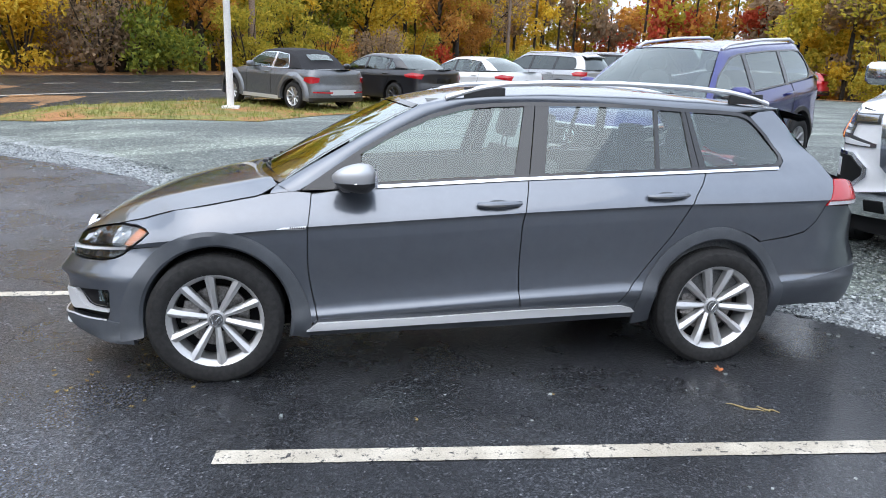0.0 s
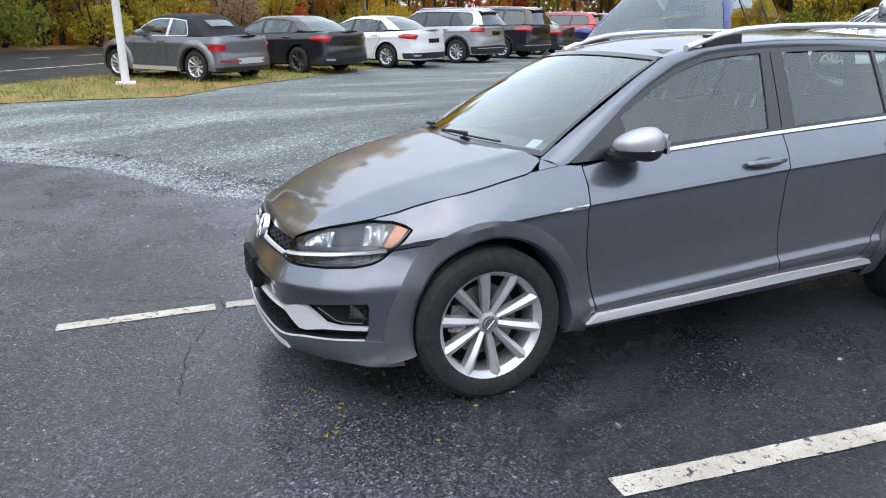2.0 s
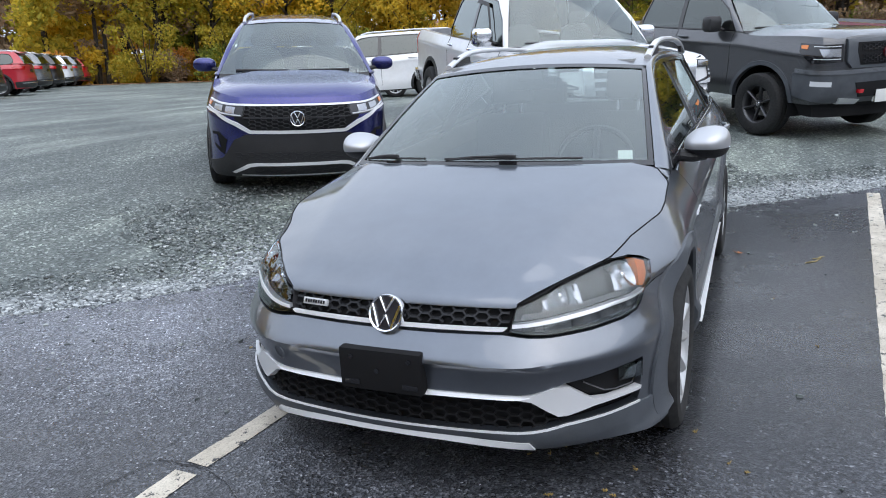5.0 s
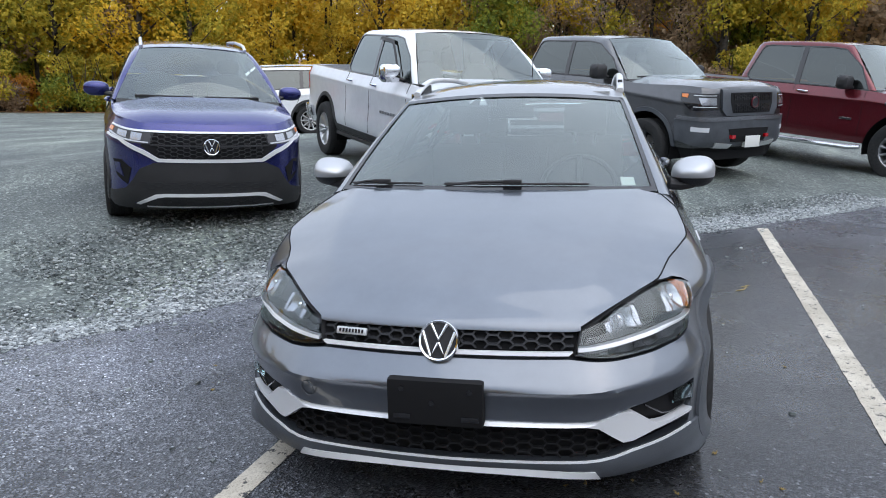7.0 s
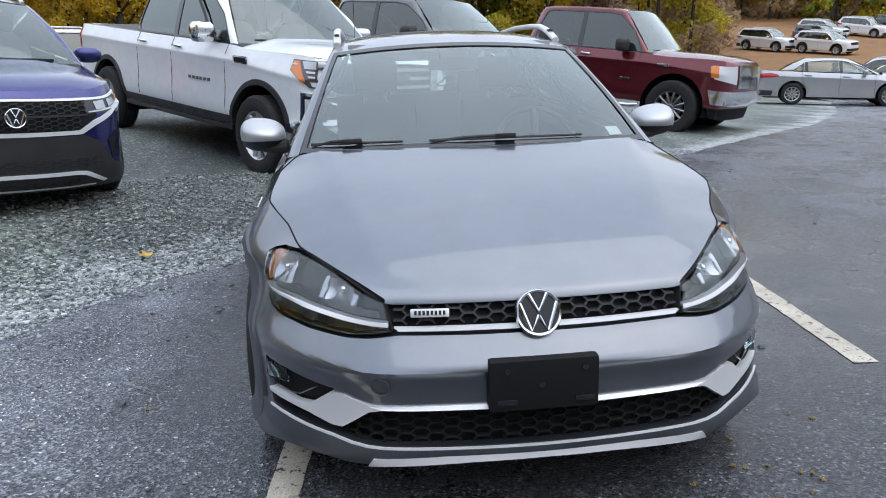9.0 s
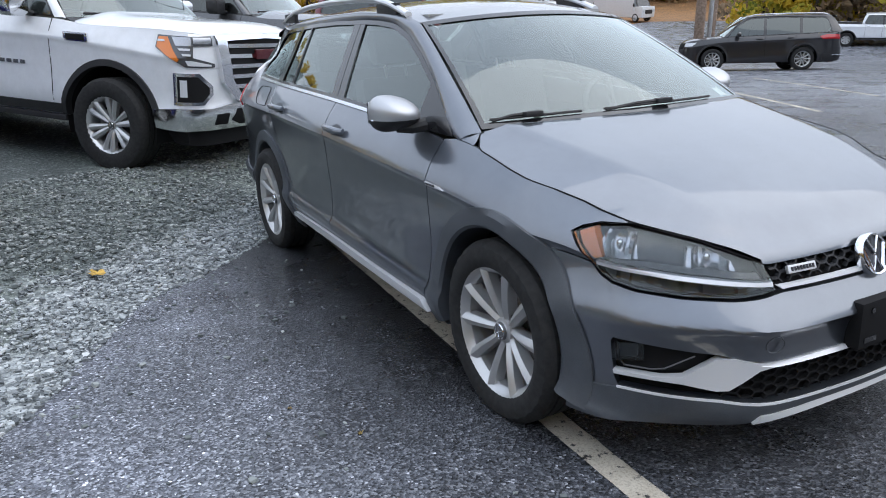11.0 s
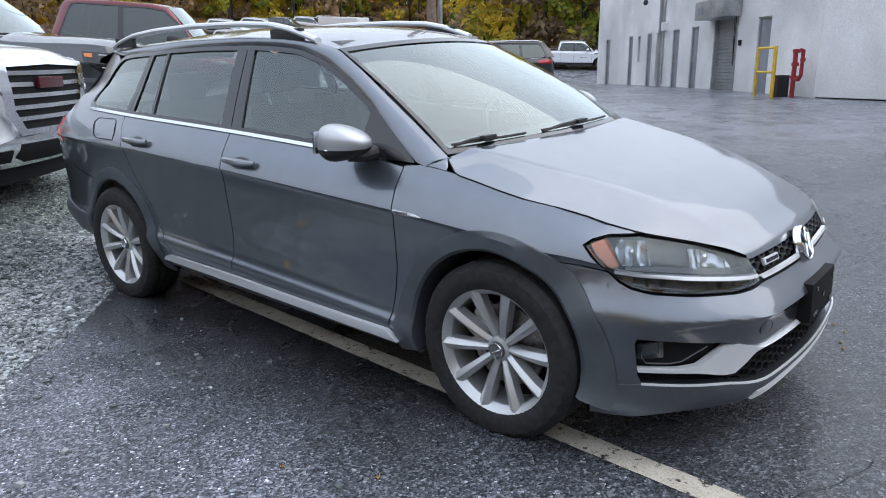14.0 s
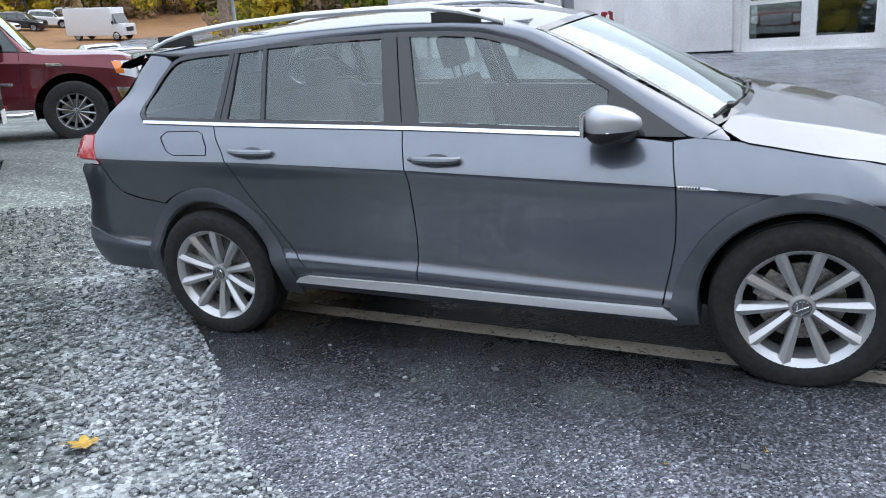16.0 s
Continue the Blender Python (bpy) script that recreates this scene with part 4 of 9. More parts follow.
# ---- car parts ----
ROWS = sorted({*np.arange(-0.66, 1.2, 0.045).round(3), -0.49, -0.47, -0.455, -0.445, -0.435, -0.42, -0.40, -0.115, -0.098, -0.092, -0.082, -0.072, -0.02, -0.006, 0.0, 0.015, 0.03})


def inset_poly(poly, d):
    """The polygon moved inwards by d."""
    P = [Vector(p) for p in poly]
    area = sum(a.x * b.y - b.x * a.y for a, b in zip(P, P[1:] + P[:1]))
    out = []
    for a, b, c in zip(P[-1:] + P[:-1], P, P[1:] + P[:1]):
        e, f = (b - a).normalized(), (c - b).normalized()
        n = Vector((-e.y - f.y, e.x + f.x))
        n = Vector((-e.y, e.x)) * 2 if n.length < 0.2 else n
        n *= math.copysign(1, area) / max(n.length_squared / 2, 0.35)
        out.append(tuple(b + n * d))
    return out


def patch(bm, surf, poly, out=0.0, depth=0.012, step=0.06, rows=None, side=1, lift=None):
    """A panel of the body: poly in (way round the body, height), with edges turned in by depth."""
    area = sum(a[0] * b[1] - b[0] * a[1] for a, b in zip(poly, poly[1:] + poly[:1]))
    poly = poly if area > 0 else poly[::-1]
    flat = bmesh.new()
    flat.faces.new([flat.verts.new((u, z - surf.crease(u), 0)) for u, z in poly])
    cut_grid(flat, step, step, ROWS if rows is None else rows)
    bmesh.ops.triangulate(flat, faces=[f for f in flat.faces if len(f.verts) > 4])
    front, back = {}, {}

    def spot(v, o):
        u, z = v.co.x, v.co.y + surf.crease(v.co.x)
        p = surf.at(u, z, o + (lift(u, z) if lift else 0.0))
        return bm.verts.new((p[0], p[1] * side, p[2]))
    flip = side > 0
    flat.normal_update()
    if sum(f.normal.z * f.calc_area() for f in flat.faces) < 0:
        flip = not flip
    for v in flat.verts:
        front[v] = spot(v, out)
    for f in flat.faces:
        vs = [front[v] for v in f.verts]
        bm.faces.new(vs[::-1] if flip else vs)
    if depth:
        for e in flat.edges:
            if len(e.link_faces) == 1:
                a, b = e.verts
                if (a.co.x < 1e-4 and b.co.x < 1e-4) or min(a.co.x, b.co.x) > surf.length - 1e-4:
                    continue
                loop = e.link_loops[0]
                a, b = loop.vert, loop.link_loop_next.vert
                for v in (a, b):
                    if v not in back:
                        back[v] = spot(v, out - depth)
                vs = [front[b], front[a], back[a], back[b]]
                bm.faces.new(vs[::-1] if flip else vs)
    flat.free()
    return bm


def panel(name, surf, poly, mat, parent, label="", both=True, gap=0.0, join=False, **kw):
    """A panel on each side of the car, or one panel across its middle (join)."""
    poly = inset_poly(poly, gap) if gap else poly
    made = []
    bms = [bmesh.new()] if join else [bmesh.new(), bmesh.new()]
    for k, s in enumerate((1, -1) if both else (1,)):
        patch(bms[0 if join else k], surf, poly, side=s, **kw)
    for bm in bms[:1 if join or not both else 2]:
        if join:
            bmesh.ops.remove_doubles(bm, verts=bm.verts[:], dist=0.0008)
        made.append(part(name, bm, mat, parent, label))
    return made


def ring_panel(name, surf, outer, inner, mat, parent, out=0.004, label=""):
    """A frame between two outlines of equal length."""
    for s in (1, -1):
        bm = bmesh.new()
        loops = []
        for poly, o in ((outer, out - 0.01), (outer, out), (inner, out), (inner, out - 0.018)):
            loops.append([bm.verts.new((p[0], p[1] * s, p[2])) for p in (surf.at(u, z, o) for u, z in poly)])
        for a, b in zip(loops, loops[1:]):
            for j in range(len(outer)):
                q = (a[j], a[(j + 1) % len(outer)], b[(j + 1) % len(outer)], b[j])
                bm.faces.new(q if s > 0 else q[::-1])
        part(name, bm, mat, parent, label)


def dense(line, step=0.06):
    """More points along a line."""
    out = []
    for a, b in zip(line, line[1:]):
        n = max(1, int(math.dist(a, b) / step))
        out += [tuple(p + (q - p) * k / n for p, q in zip(a, b)) for k in range(n)]
    return out + [tuple(line[-1])]


def resample(line, n):
    P = np.array(line, float)
    s = np.r_[0, np.cumsum(np.linalg.norm(np.diff(P, axis=0), axis=1))]
    return [tuple(np.interp(t, s, P[:, k]) for k in range(P.shape[1])) for t in np.linspace(0, s[-1], n)]


def loft(name, curves, mat, parent, mirror=False, flip=False, label="", sharp=35, close=False, seam=False):
    """A skin through curves of equal length; mirror: one on each side; seam: both sides in one mesh."""
    made = []
    if seam:
        bm = bmesh.new()
    for s in (1, -1) if mirror or seam else (1,):
        if not seam:
            bm = bmesh.new()
        rows = [[bm.verts.new((p[0], p[1] * s, p[2])) for p in c] for c in curves]
        for a, b in zip(rows, rows[1:]):
            for j in range(len(a) - 1):
                q = (a[j], a[j + 1], b[j + 1], b[j])
                bm.faces.new(q if (s > 0) != flip else q[::-1])
        if not seam:
            made.append(part(name, bm, mat, parent, label, sharp=sharp))
    if seam:
        bmesh.ops.remove_doubles(bm, verts=bm.verts[:], dist=0.0005)
        made.append(part(name, bm, mat, parent, label, sharp=sharp))
    return made


def bulged(a, b, rows, amount, away=(0, 0, 1)):
    """Curves from a to b, bowed away from the straight line."""
    out = []
    for k in range(rows + 1):
        t = k / rows
        w = amount * 4 * t * (1 - t)
        out.append([tuple(p[i] * (1 - t) + q[i] * t + w * away[i] for i in range(3)) for p, q in zip(a, b)])
    return out


def bowl(name, centre, size, mat, parent, power=2.4, label="", half=None, seg=20):
    """A rounded box: a superellipsoid; half: keep what lies above (1) or below (-1) its middle."""
    bm = bmesh.new()
    bmesh.ops.create_uvsphere(bm, u_segments=seg, v_segments=seg // 2 + 2, radius=1)
    for v in bm.verts:
        n = sum(abs(c) ** power for c in v.co) ** (-1 / power)
        v.co = Vector([centre[i] + v.co[i] * n * size[i] for i in range(3)])
    if half:
        bmesh.ops.bisect_plane(bm, geom=bm.verts[:] + bm.edges[:] + bm.faces[:], plane_co=centre, plane_no=(0, 0, -half), clear_outer=True)
    return part(name, bm, mat, parent, label)


def boxed(name, x0, y0, z0, x1, y1, z1, mat, parent, bevel=0.01, label="", m=None):
    bm = bmesh.new()
    box(bm, x0, y0, z0, x1, y1, z1, bevel, m)
    return part(name, bm, mat, parent, label)


# wheels: built once a kind, then shared
WHEELS = {}


def wheel_meshes(key, r, width, rim_r, spokes, style, rim_mat):
    if key in WHEELS:
        return WHEELS[key]
    h = width / 2
    bm = bmesh.new()
    prof = [(rim_r - 0.008, -h * 0.82), (rim_r + 0.004, -h * 0.93), (rim_r + 0.02, -h * 1.0), (r - 0.055, -h * 1.04), (r - 0.022, -h * 0.98), (r - 0.006, -h * 0.84), (r - 0.0, -h * 0.70)]
    grooves = []
    for k in (-0.42, 0.0, 0.42):
        grooves += [(r, h * k - 0.006), (r - 0.008, h * k - 0.004), (r - 0.008, h * k + 0.004), (r, h * k + 0.006)]
    prof = prof + grooves + [(a, -b) for a, b in prof[::-1]]
    round_by = 72 if key == "estate" else 36
    lathe(bm, prof, round_by)
    bm.normal_update()
    # shoulder blocks
    for v in bm.verts:
        rr = math.hypot(v.co.x, v.co.z)
        if rr > r - 0.024 and abs(v.co.y) > h * 0.8:
            k = int(round(math.atan2(v.co.z, v.co.x) / (2 * math.pi) * round_by)) % 2
            s = 1 - (0.006 / rr if k else 0)
            v.co.x *= s
            v.co.z *= s
    tyre = mesh_data("tyre", bm, TYRE)
    bm = bmesh.new()
    face = -h * 0.62
    lathe(bm, [(rim_r - 0.03, h * 0.8), (rim_r - 0.012, h * 0.7), (rim_r - 0.028, 0.0), (rim_r - 0.024, face), (rim_r - 0.008, -h * 0.84), (rim_r + 0.004, -h * 0.92), (rim_r + 0.006, -h * 0.84), (rim_r - 0.004, -h * 0.8)], 64 if key == "estate" else 32)
    barrel = mesh_data("wheel", bm, rim_mat)
    sp = bmesh.new()
    hub_r, dish = 0.050 * rim_r / 0.215, 0.026
    angles = []
    if style in ("pairs", "twin"):
        apart, w = (18, 0.034) if style == "pairs" else (11, 0.040)
        for k in range(spokes // 2):
            a = 2 * math.pi * k / (spokes // 2) + math.pi / 2
            angles += [(a - radians(apart), w), (a + radians(apart), -w)]
    else:
        angles = [(2 * math.pi * k / spokes + math.pi / 2, 0.026 if style == "even" else 0.04) for k in range(spokes)]
    for a, w in angles:
        c, s = math.cos(a), math.sin(a)
        rows = []
        for t in np.linspace(0, 1, 5):
            rad = hub_r * 0.7 + (rim_r - 0.005 - hub_r * 0.7) * t
            wide = w * (0.62 + 0.42 * t) * rim_r / 0.215
            top = face - h * 0.10 + dish * (1 - t) ** 2 - 0.012 * t
            ring = []
            for px, py in ((-1, 0.045), (-1, 0.010), (-0.8, 0.004), (-0.1, -0.006), (0.1, -0.004), (0.9, 0.006), (1, 0.045)):
                ring.append(sp.verts.new((c * rad - s * wide * px / 1.6, top + py, s * rad + c * wide * px / 1.6)))
            rows.append(ring)
        for q0, q1 in zip(rows, rows[1:]):
            for j in range(6):
                f = (q0[j], q0[j + 1], q1[j + 1], q1[j])
                sp.faces.new(f if w > 0 else f[::-1])
    lathe(sp, [(0.004, face + dish - 0.03), (hub_r * 0.55, face + dish - 0.030), (hub_r * 0.62, face + dish - 0.022), (hub_r * 0.84, face + dish - 0.018), (hub_r * 1.0, face + 0.05)], 32)
    spoke = mesh_data("spokes", sp, rim_mat)
    bm = bmesh.new()
    lathe(bm, [(0.001, face + dish - 0.036), (hub_r * 0.56, face + dish - 0.035), (hub_r * 0.62, face + dish - 0.026)], 28)
    cap = mesh_data("centre_cap", bm, CAP_GREY)
    bm = bmesh.new()
    q = hub_r * 0.5
    for pts in (((-0.5, 0.7), (0.0, -0.1), (0.5, 0.7)), ((-0.85, 0.25), (-0.38, -0.78), (0.0, 0.0)), ((0.85, 0.25), (0.38, -0.78), (0.0, 0.0))):
        tube(bm, [(px * q, face + dish - 0.037, pz * q) for px, pz in pts], q * 0.09, 5)
    lathe(bm, [(q * 0.94, face + dish - 0.034), (q * 1.0, face + dish - 0.039), (q * 1.1, face + dish - 0.034)], 28)
    cap_mark = mesh_data("cap_mark", bm, CHROME)
    bm = bmesh.new()
    lathe(bm, [(0.02, 0.0), (rim_r * 0.66, 0.0), (rim_r * 0.66, 0.02), (0.02, 0.02)], 48)
    box(bm, -rim_r * 0.72, -0.03, -0.06, -rim_r * 0.35, 0.05, 0.06, 0.015)
    disc = mesh_data("brake_disc", bm, DISC)
    bm = bmesh.new()
    lathe(bm, [(0.001, h * 0.45), (rim_r - 0.02, h * 0.45), (rim_r - 0.02, h * 0.55)], 40)
    back = mesh_data("wheel_back", bm, BLACK)
    bm = bmesh.new()
    for k in range(5):
        a = 2 * math.pi * k / 5 + math.pi / 2
        x, z = math.cos(a) * hub_r * 1.16, math.sin(a) * hub_r * 1.16
        tube(bm, [(x, face + dish + 0.03, z), (x, face + dish - 0.002, z)], 0.011, 8)
    lug = mesh_data("lug_nuts", bm, BADGE_DARK)
    WHEELS[key] = (barrel, tyre, spoke, cap, cap_mark, disc, back, lug)
    return WHEELS[key]


def mesh_data(name, bm, mat, sharp=30):
    me = bpy.data.meshes.new(name)
    bm.normal_update()
    bm.to_mesh(me)
    bm.free()
    me.materials.append(mat)
    me.polygons.foreach_set("use_smooth", [True] * len(me.polygons))
    me.set_sharp_from_angle(angle=radians(sharp))
    return me


def add_wheel(parent, meshes, x, y, z, turn=0, spin=0):
    """A wheel with tyre, spokes and disc; its outer face looks towards the sign of y."""
    barrel = meshes[0]
    w = new("wheel", barrel)
    w.parent = parent
    w.matrix_basis = pose(x, y, z, 0, 0, (180 if y > 0 else 0) + turn) @ pose(0, 0, 0, 0, spin, 0)
    for me in meshes[1:]:
        o = new(me.name.split(".")[0], me)
        o.parent = w
    return w


def arch_points(cx, cz, r, a0, a1, n=14):
    """Points of a wheel arch, angles in degrees from the rear over the top to the front."""
    return [(cx + r * math.cos(radians(a)), cz + r * math.sin(radians(a))) for a in np.linspace(a0, a1, n)]


BODY_GREY = paint("grey_metallic_paint", (0.140, 0.156, 0.183), 0.87, 0.35, 1.0, True)
shader(BODY_GREY).inputs["Coat IOR"].default_value = 1.75
CLADDING = speckled("satin_grey_cladding", (0.058, 0.065, 0.076), (0.072, 0.080, 0.092), 300, (0.38, 0.46), 0.08, 6, world_space=False)
CAP_SILVER = material("satin_mirror_silver", (0.50, 0.51, 0.53), 0.36, 0.6)
SILVER = material("satin_silver_trim", (0.70, 0.71, 0.73), 0.33, 0.5)
CHROME = material("chrome", (0.82, 0.83, 0.85), 0.14, 1.0)
ALLOY = paint("silver_alloy", (0.56, 0.565, 0.57), 0.6, 0.30, 0.3)
GREY_ALLOY = paint("grey_alloy", (0.26, 0.265, 0.275), 0.7, 0.32, 0.4)
DARK_ALLOY = paint("dark_alloy", (0.06, 0.06, 0.065), 0.6, 0.35, 0.4)
BLACK = material("matt_black", (0.010, 0.010, 0.011), 0.75, spec=0.2)
LIP = material("dark_lip_plastic", (0.020, 0.021, 0.024), 0.55, spec=0.35)
BRIGHT_TRIM = material("satin_bright_trim", (0.74, 0.75, 0.77), 0.30, 0.25)
SKID = material("bright_skid_trim", (0.80, 0.81, 0.82), 0.4, 0.1)
GLOSS_BLACK = material("gloss_black_trim", (0.012, 0.012, 0.014), 0.12, 0, 0.5)
CAP_GREY = material("grey_cap", (0.16, 0.165, 0.17), 0.3, 0.6)
BADGE_DARK = material("dark_badge", (0.02, 0.02, 0.025), 0.25)
PLASTIC = speckled("black_plastic", (0.014, 0.014, 0.016), (0.026, 0.026, 0.028), 220, (0.45, 0.6), 0.2, 8, world_space=False)
TYRE = speckled("tyre_rubber", (0.012, 0.012, 0.0125), (0.024, 0.024, 0.0245), 40, (0.8, 0.92), 0.3, 9, world_space=False, distance=0.003)
DISC = speckled("brake_steel", (0.2, 0.19, 0.18), (0.4, 0.38, 0.36), 80, (0.3, 0.5), 0.1, 5, metal=0.9, world_space=False)
GLASS = glass("car_glass", (0.84, 0.93, 0.90), 0.92, (1.5, 0.04))
SCREEN = glass("windscreen_glass", (0.85, 0.94, 0.91), 0.92, (1.8, 0.04))
DARK_GLASS = glass("privacy_glass", (0.3, 0.32, 0.33), 0.35, (1.7, 0.02))
DOOR_GLASS = glass("door_glass", (0.75, 0.86, 0.84), 0.8, (1.8, 0.10))
LENS = glass("lamp_lens", (0.95, 0.97, 1.0), 0.95, (1.3, 0.0))
RED_LENS = material("red_lamp", (0.42, 0.006, 0.012), 0.12, 0, 0.8)
LAMP_DARK = material("smoked_lamp_housing", (0.075, 0.078, 0.085), 0.10, 0.3, 0.8)
REFLECTOR = material("lamp_bowl", (0.42, 0.43, 0.45), 0.18, 0.9)
HOUSING = material("lamp_housing", (0.06, 0.061, 0.066), 0.35, 0.3)
AMBER = material("amber_lamp", (0.70, 0.19, 0.02), 0.15, 0, 0.8)
DRL = material("white_light_bar", (0.62, 0.64, 0.67), 0.25)
CABIN = speckled("dark_cloth", (0.085, 0.088, 0.09), (0.15, 0.155, 0.158), 120, (0.75, 0.9), 0.2, 4, world_space=False)
CABIN_LIGHT = speckled("grey_cloth", (0.34, 0.35, 0.35), (0.46, 0.47, 0.47), 120, (0.75, 0.9), 0.2, 4, world_space=False)
PLATE_WHITE = material("plate_white", (0.75, 0.76, 0.74), 0.4)
INK = material("plate_ink", (0.05, 0.06, 0.12), 0.5)

# ---- white industrial building ----
STEEL_DOOR = speckled("grey_steel_door", (0.22, 0.235, 0.26), (0.26, 0.275, 0.30), 40, (0.4, 0.5), 0.05, 2)
ROLLER = speckled("grey_roller_shutter", (0.30, 0.31, 0.32), (0.36, 0.37, 0.38), 30, (0.35, 0.5), 0.05, 2, metal=0.4)
YELLOW_PAINT = speckled("yellow_safety_paint", (0.62, 0.38, 0.02), (0.75, 0.47, 0.03), 30, (0.4, 0.55), 0.1, 3)
RED_PIPE = speckled("red_pipe_paint", (0.25, 0.02, 0.025), (0.36, 0.03, 0.04), 30, (0.35, 0.5), 0.1, 3)
GALV = speckled("galvanised_steel", (0.34, 0.35, 0.36), (0.46, 0.47, 0.48), 20, (0.35, 0.5), 0.1, 2, metal=0.6)
BASE_Z = 0.60
wall_m = pose(1.71, -16.1, BASE_Z, 0, 0, -47)      # x runs along the doors, away from the glass doors; y < 0 is inside
turn_m = pose(1.71, -16.1, BASE_Z, 0, 0, -26)


def wall_with_openings(name, m, x0, x1, height, holes, label, thick=0.3):
    """A wall whose openings go right through it: holes are (x0, x1, z0, z1)."""
    bm = bmesh.new()
    xs = sorted({x0, x1, *(h[0] for h in holes), *(h[1] for h in holes)})
    for a, b in zip(xs, xs[1:]):
        cuts = sorted((h[2], h[3]) for h in holes if h[0] <= a and h[1] >= b)
        z = -1.5
        for c, d in cuts:
            if c > z:
                box(bm, a, -thick, z, b, 0, c)
            z = d
        box(bm, a, -thick, z, b, 0, height)
    bmesh.ops.remove_doubles(bm, verts=bm.verts[:], dist=0.001)
    ob = mesh_object(name, bm, CONCRETE_WALL)
    ob.matrix_basis = m
    return tagged(ob, label, "wall", kind="structure")


K = 1.15
door_spans = [(15.17, 15.75), (12.25, 12.75), (10.22, 10.70), (7.76, 8.30), (6.30, 6.82), (2.15, 2.78)]
DOORS = [(a * K, b * K, 0.0, 2.05) for a, b in door_spans]
SLITS = [(11.40 * K, 11.66 * K, 1.0, 2.0), (9.52 * K, 9.76 * K, 0.3, 2.02)]
SHUTTER = (3.85 * K, 5.18 * K, 0.02, 2.15)
wall_with_openings("wall_north", wall_m, 0, 17.0 * K, 4.75, DOORS + SLITS + [SHUTTER], "white painted block wall of an industrial building")
for n, (a, b, z0, z1) in enumerate(DOORS):
    door = empty(f"door_{n + 1}", wall_m, "closed grey steel door in a white wall", "door", kind="structure")
    boxed("door_leaf", a + 0.03, -0.12, z0 + 0.02, b - 0.03, -0.07, z1 - 0.03, STEEL_DOOR, door, 0.004)
    bm = bmesh.new()
    for x in (a, b - 0.045):
        box(bm, x, -0.16, z0, x + 0.045, -0.03, z1)
    box(bm, a, -0.16, z1 - 0.045, b, -0.03, z1)
    part("door_frame", bm, GALV, door, smooth=False)
    bm = bmesh.new()
    tube(bm, [(b - 0.10, -0.07, z0 + 1.0), (b - 0.10, -0.02, z0 + 1.0), (b - 0.20, -0.02, z0 + 1.0)], 0.012, 6)
    box(bm, b - 0.13, -0.072, z0 + 0.92, b - 0.07, -0.062, z0 + 1.12)
    part("door_handle", bm, GALV, door)
for n, (a, b, z0, z1) in enumerate(SLITS):
    win = empty(f"window_{n + 1}", wall_m, "narrow dark window slit in a white wall", "window", kind="structure")
    boxed("pane", a, -0.14, z0, b, -0.12, z1, GLOSS_BLACK, win, 0.0)
    boxed("window_frame", a, -0.11, z0, a + 0.03, -0.05, z1, GALV, win, 0.0)
shutter = empty("roller_shutter", wall_m, "grey slatted roller shutter under a steel hood", "shutter", kind="structure")
n_slats = 22
for k in range(n_slats):
    z = SHUTTER[2] + (SHUTTER[3] - SHUTTER[2]) * k / n_slats
    bm = bmesh.new()
    box(bm, SHUTTER[0] + 0.03, -0.14, z + 0.004, SHUTTER[1] - 0.03, -0.10, z + 0.092, 0.012)
    part("slat", bm, ROLLER, shutter)
for x in (SHUTTER[0], SHUTTER[1] - 0.04):
    boxed("guide_rail", x - 0.02, -0.15, 0, x + 0.05, 0.03, SHUTTER[3], GALV, shutter, 0.004)
bm = bmesh.new()
box(bm, SHUTTER[0] - 0.18, 0.0, 2.16, SHUTTER[1] + 0.42, 0.52, 2.68, 0.02)
part("shutter_hood", bm, GALV, shutter)
boxed("hood_plate", SHUTTER[1] - 0.2, 0.521, 2.28, SHUTTER[1] + 0.2, 0.53, 2.50, STEEL_DOOR, shutter, 0.0)
bm = bmesh.new()
tube(bm, [(SHUTTER[0] + 0.06, 0.04, 2.16), (SHUTTER[0] + 0.05, 0.045, 0.8)], 0.01, 5)
tube(bm, [(SHUTTER[0] + 0.16, 0.04, 2.16), (SHUTTER[0] + 0.06, 0.05, 0.8)], 0.01, 5)
part("pull_chain", bm, BLACK, shutter)
boxed("control_box", SHUTTER[0] - 0.32, 0.0, 1.35, SHUTTER[0] - 0.2, 0.06, 1.5, BLACK, shutter, 0.01)

bm = bmesh.new()
for x in (9.22 * K,):
    box(bm, x, 0.0, 0.0, x + 0.14, 0.12, 4.75, 0.01)
    tube(bm, [(x - 0.18, 0.05, 4.4), (x - 0.18, 0.05, 0.2)], 0.04, 8)
tagged(mesh_object("downpipe", bm, GALV, smooth=True), "grey steel downpipe on a white wall", "downpipe", kind="structure").matrix_basis = wall_m
bm = bmesh.new()
box(bm, -0.3, -0.35, 4.75, 17.0 * K + 0.1, 0.14, 4.98, 0.02)
tagged(mesh_object("roof_trim", bm, GALV), "grey metal roof edge trim", "trim", kind="structure").matrix_basis = wall_m
for x, z in ((13.9 * K, 4.15), (10.46 * K, 3.2)):
    cam_thing = empty("security_camera", wall_m, "small wall-mounted security camera", "security camera", "wall cameras")
    bm = bmesh.new()
    tube(bm, [(x, 0, z + 0.15), (x, 0.22, z + 0.15), (x, 0.24, z + 0.05)], 0.025, 6)
    part("bracket", bm, GALV, cam_thing)
    bowl("dome", (x, 0.24, z - 0.02), (0.09, 0.09, 0.10), PLASTIC, cam_thing, seg=12)
bm = bmesh.new()
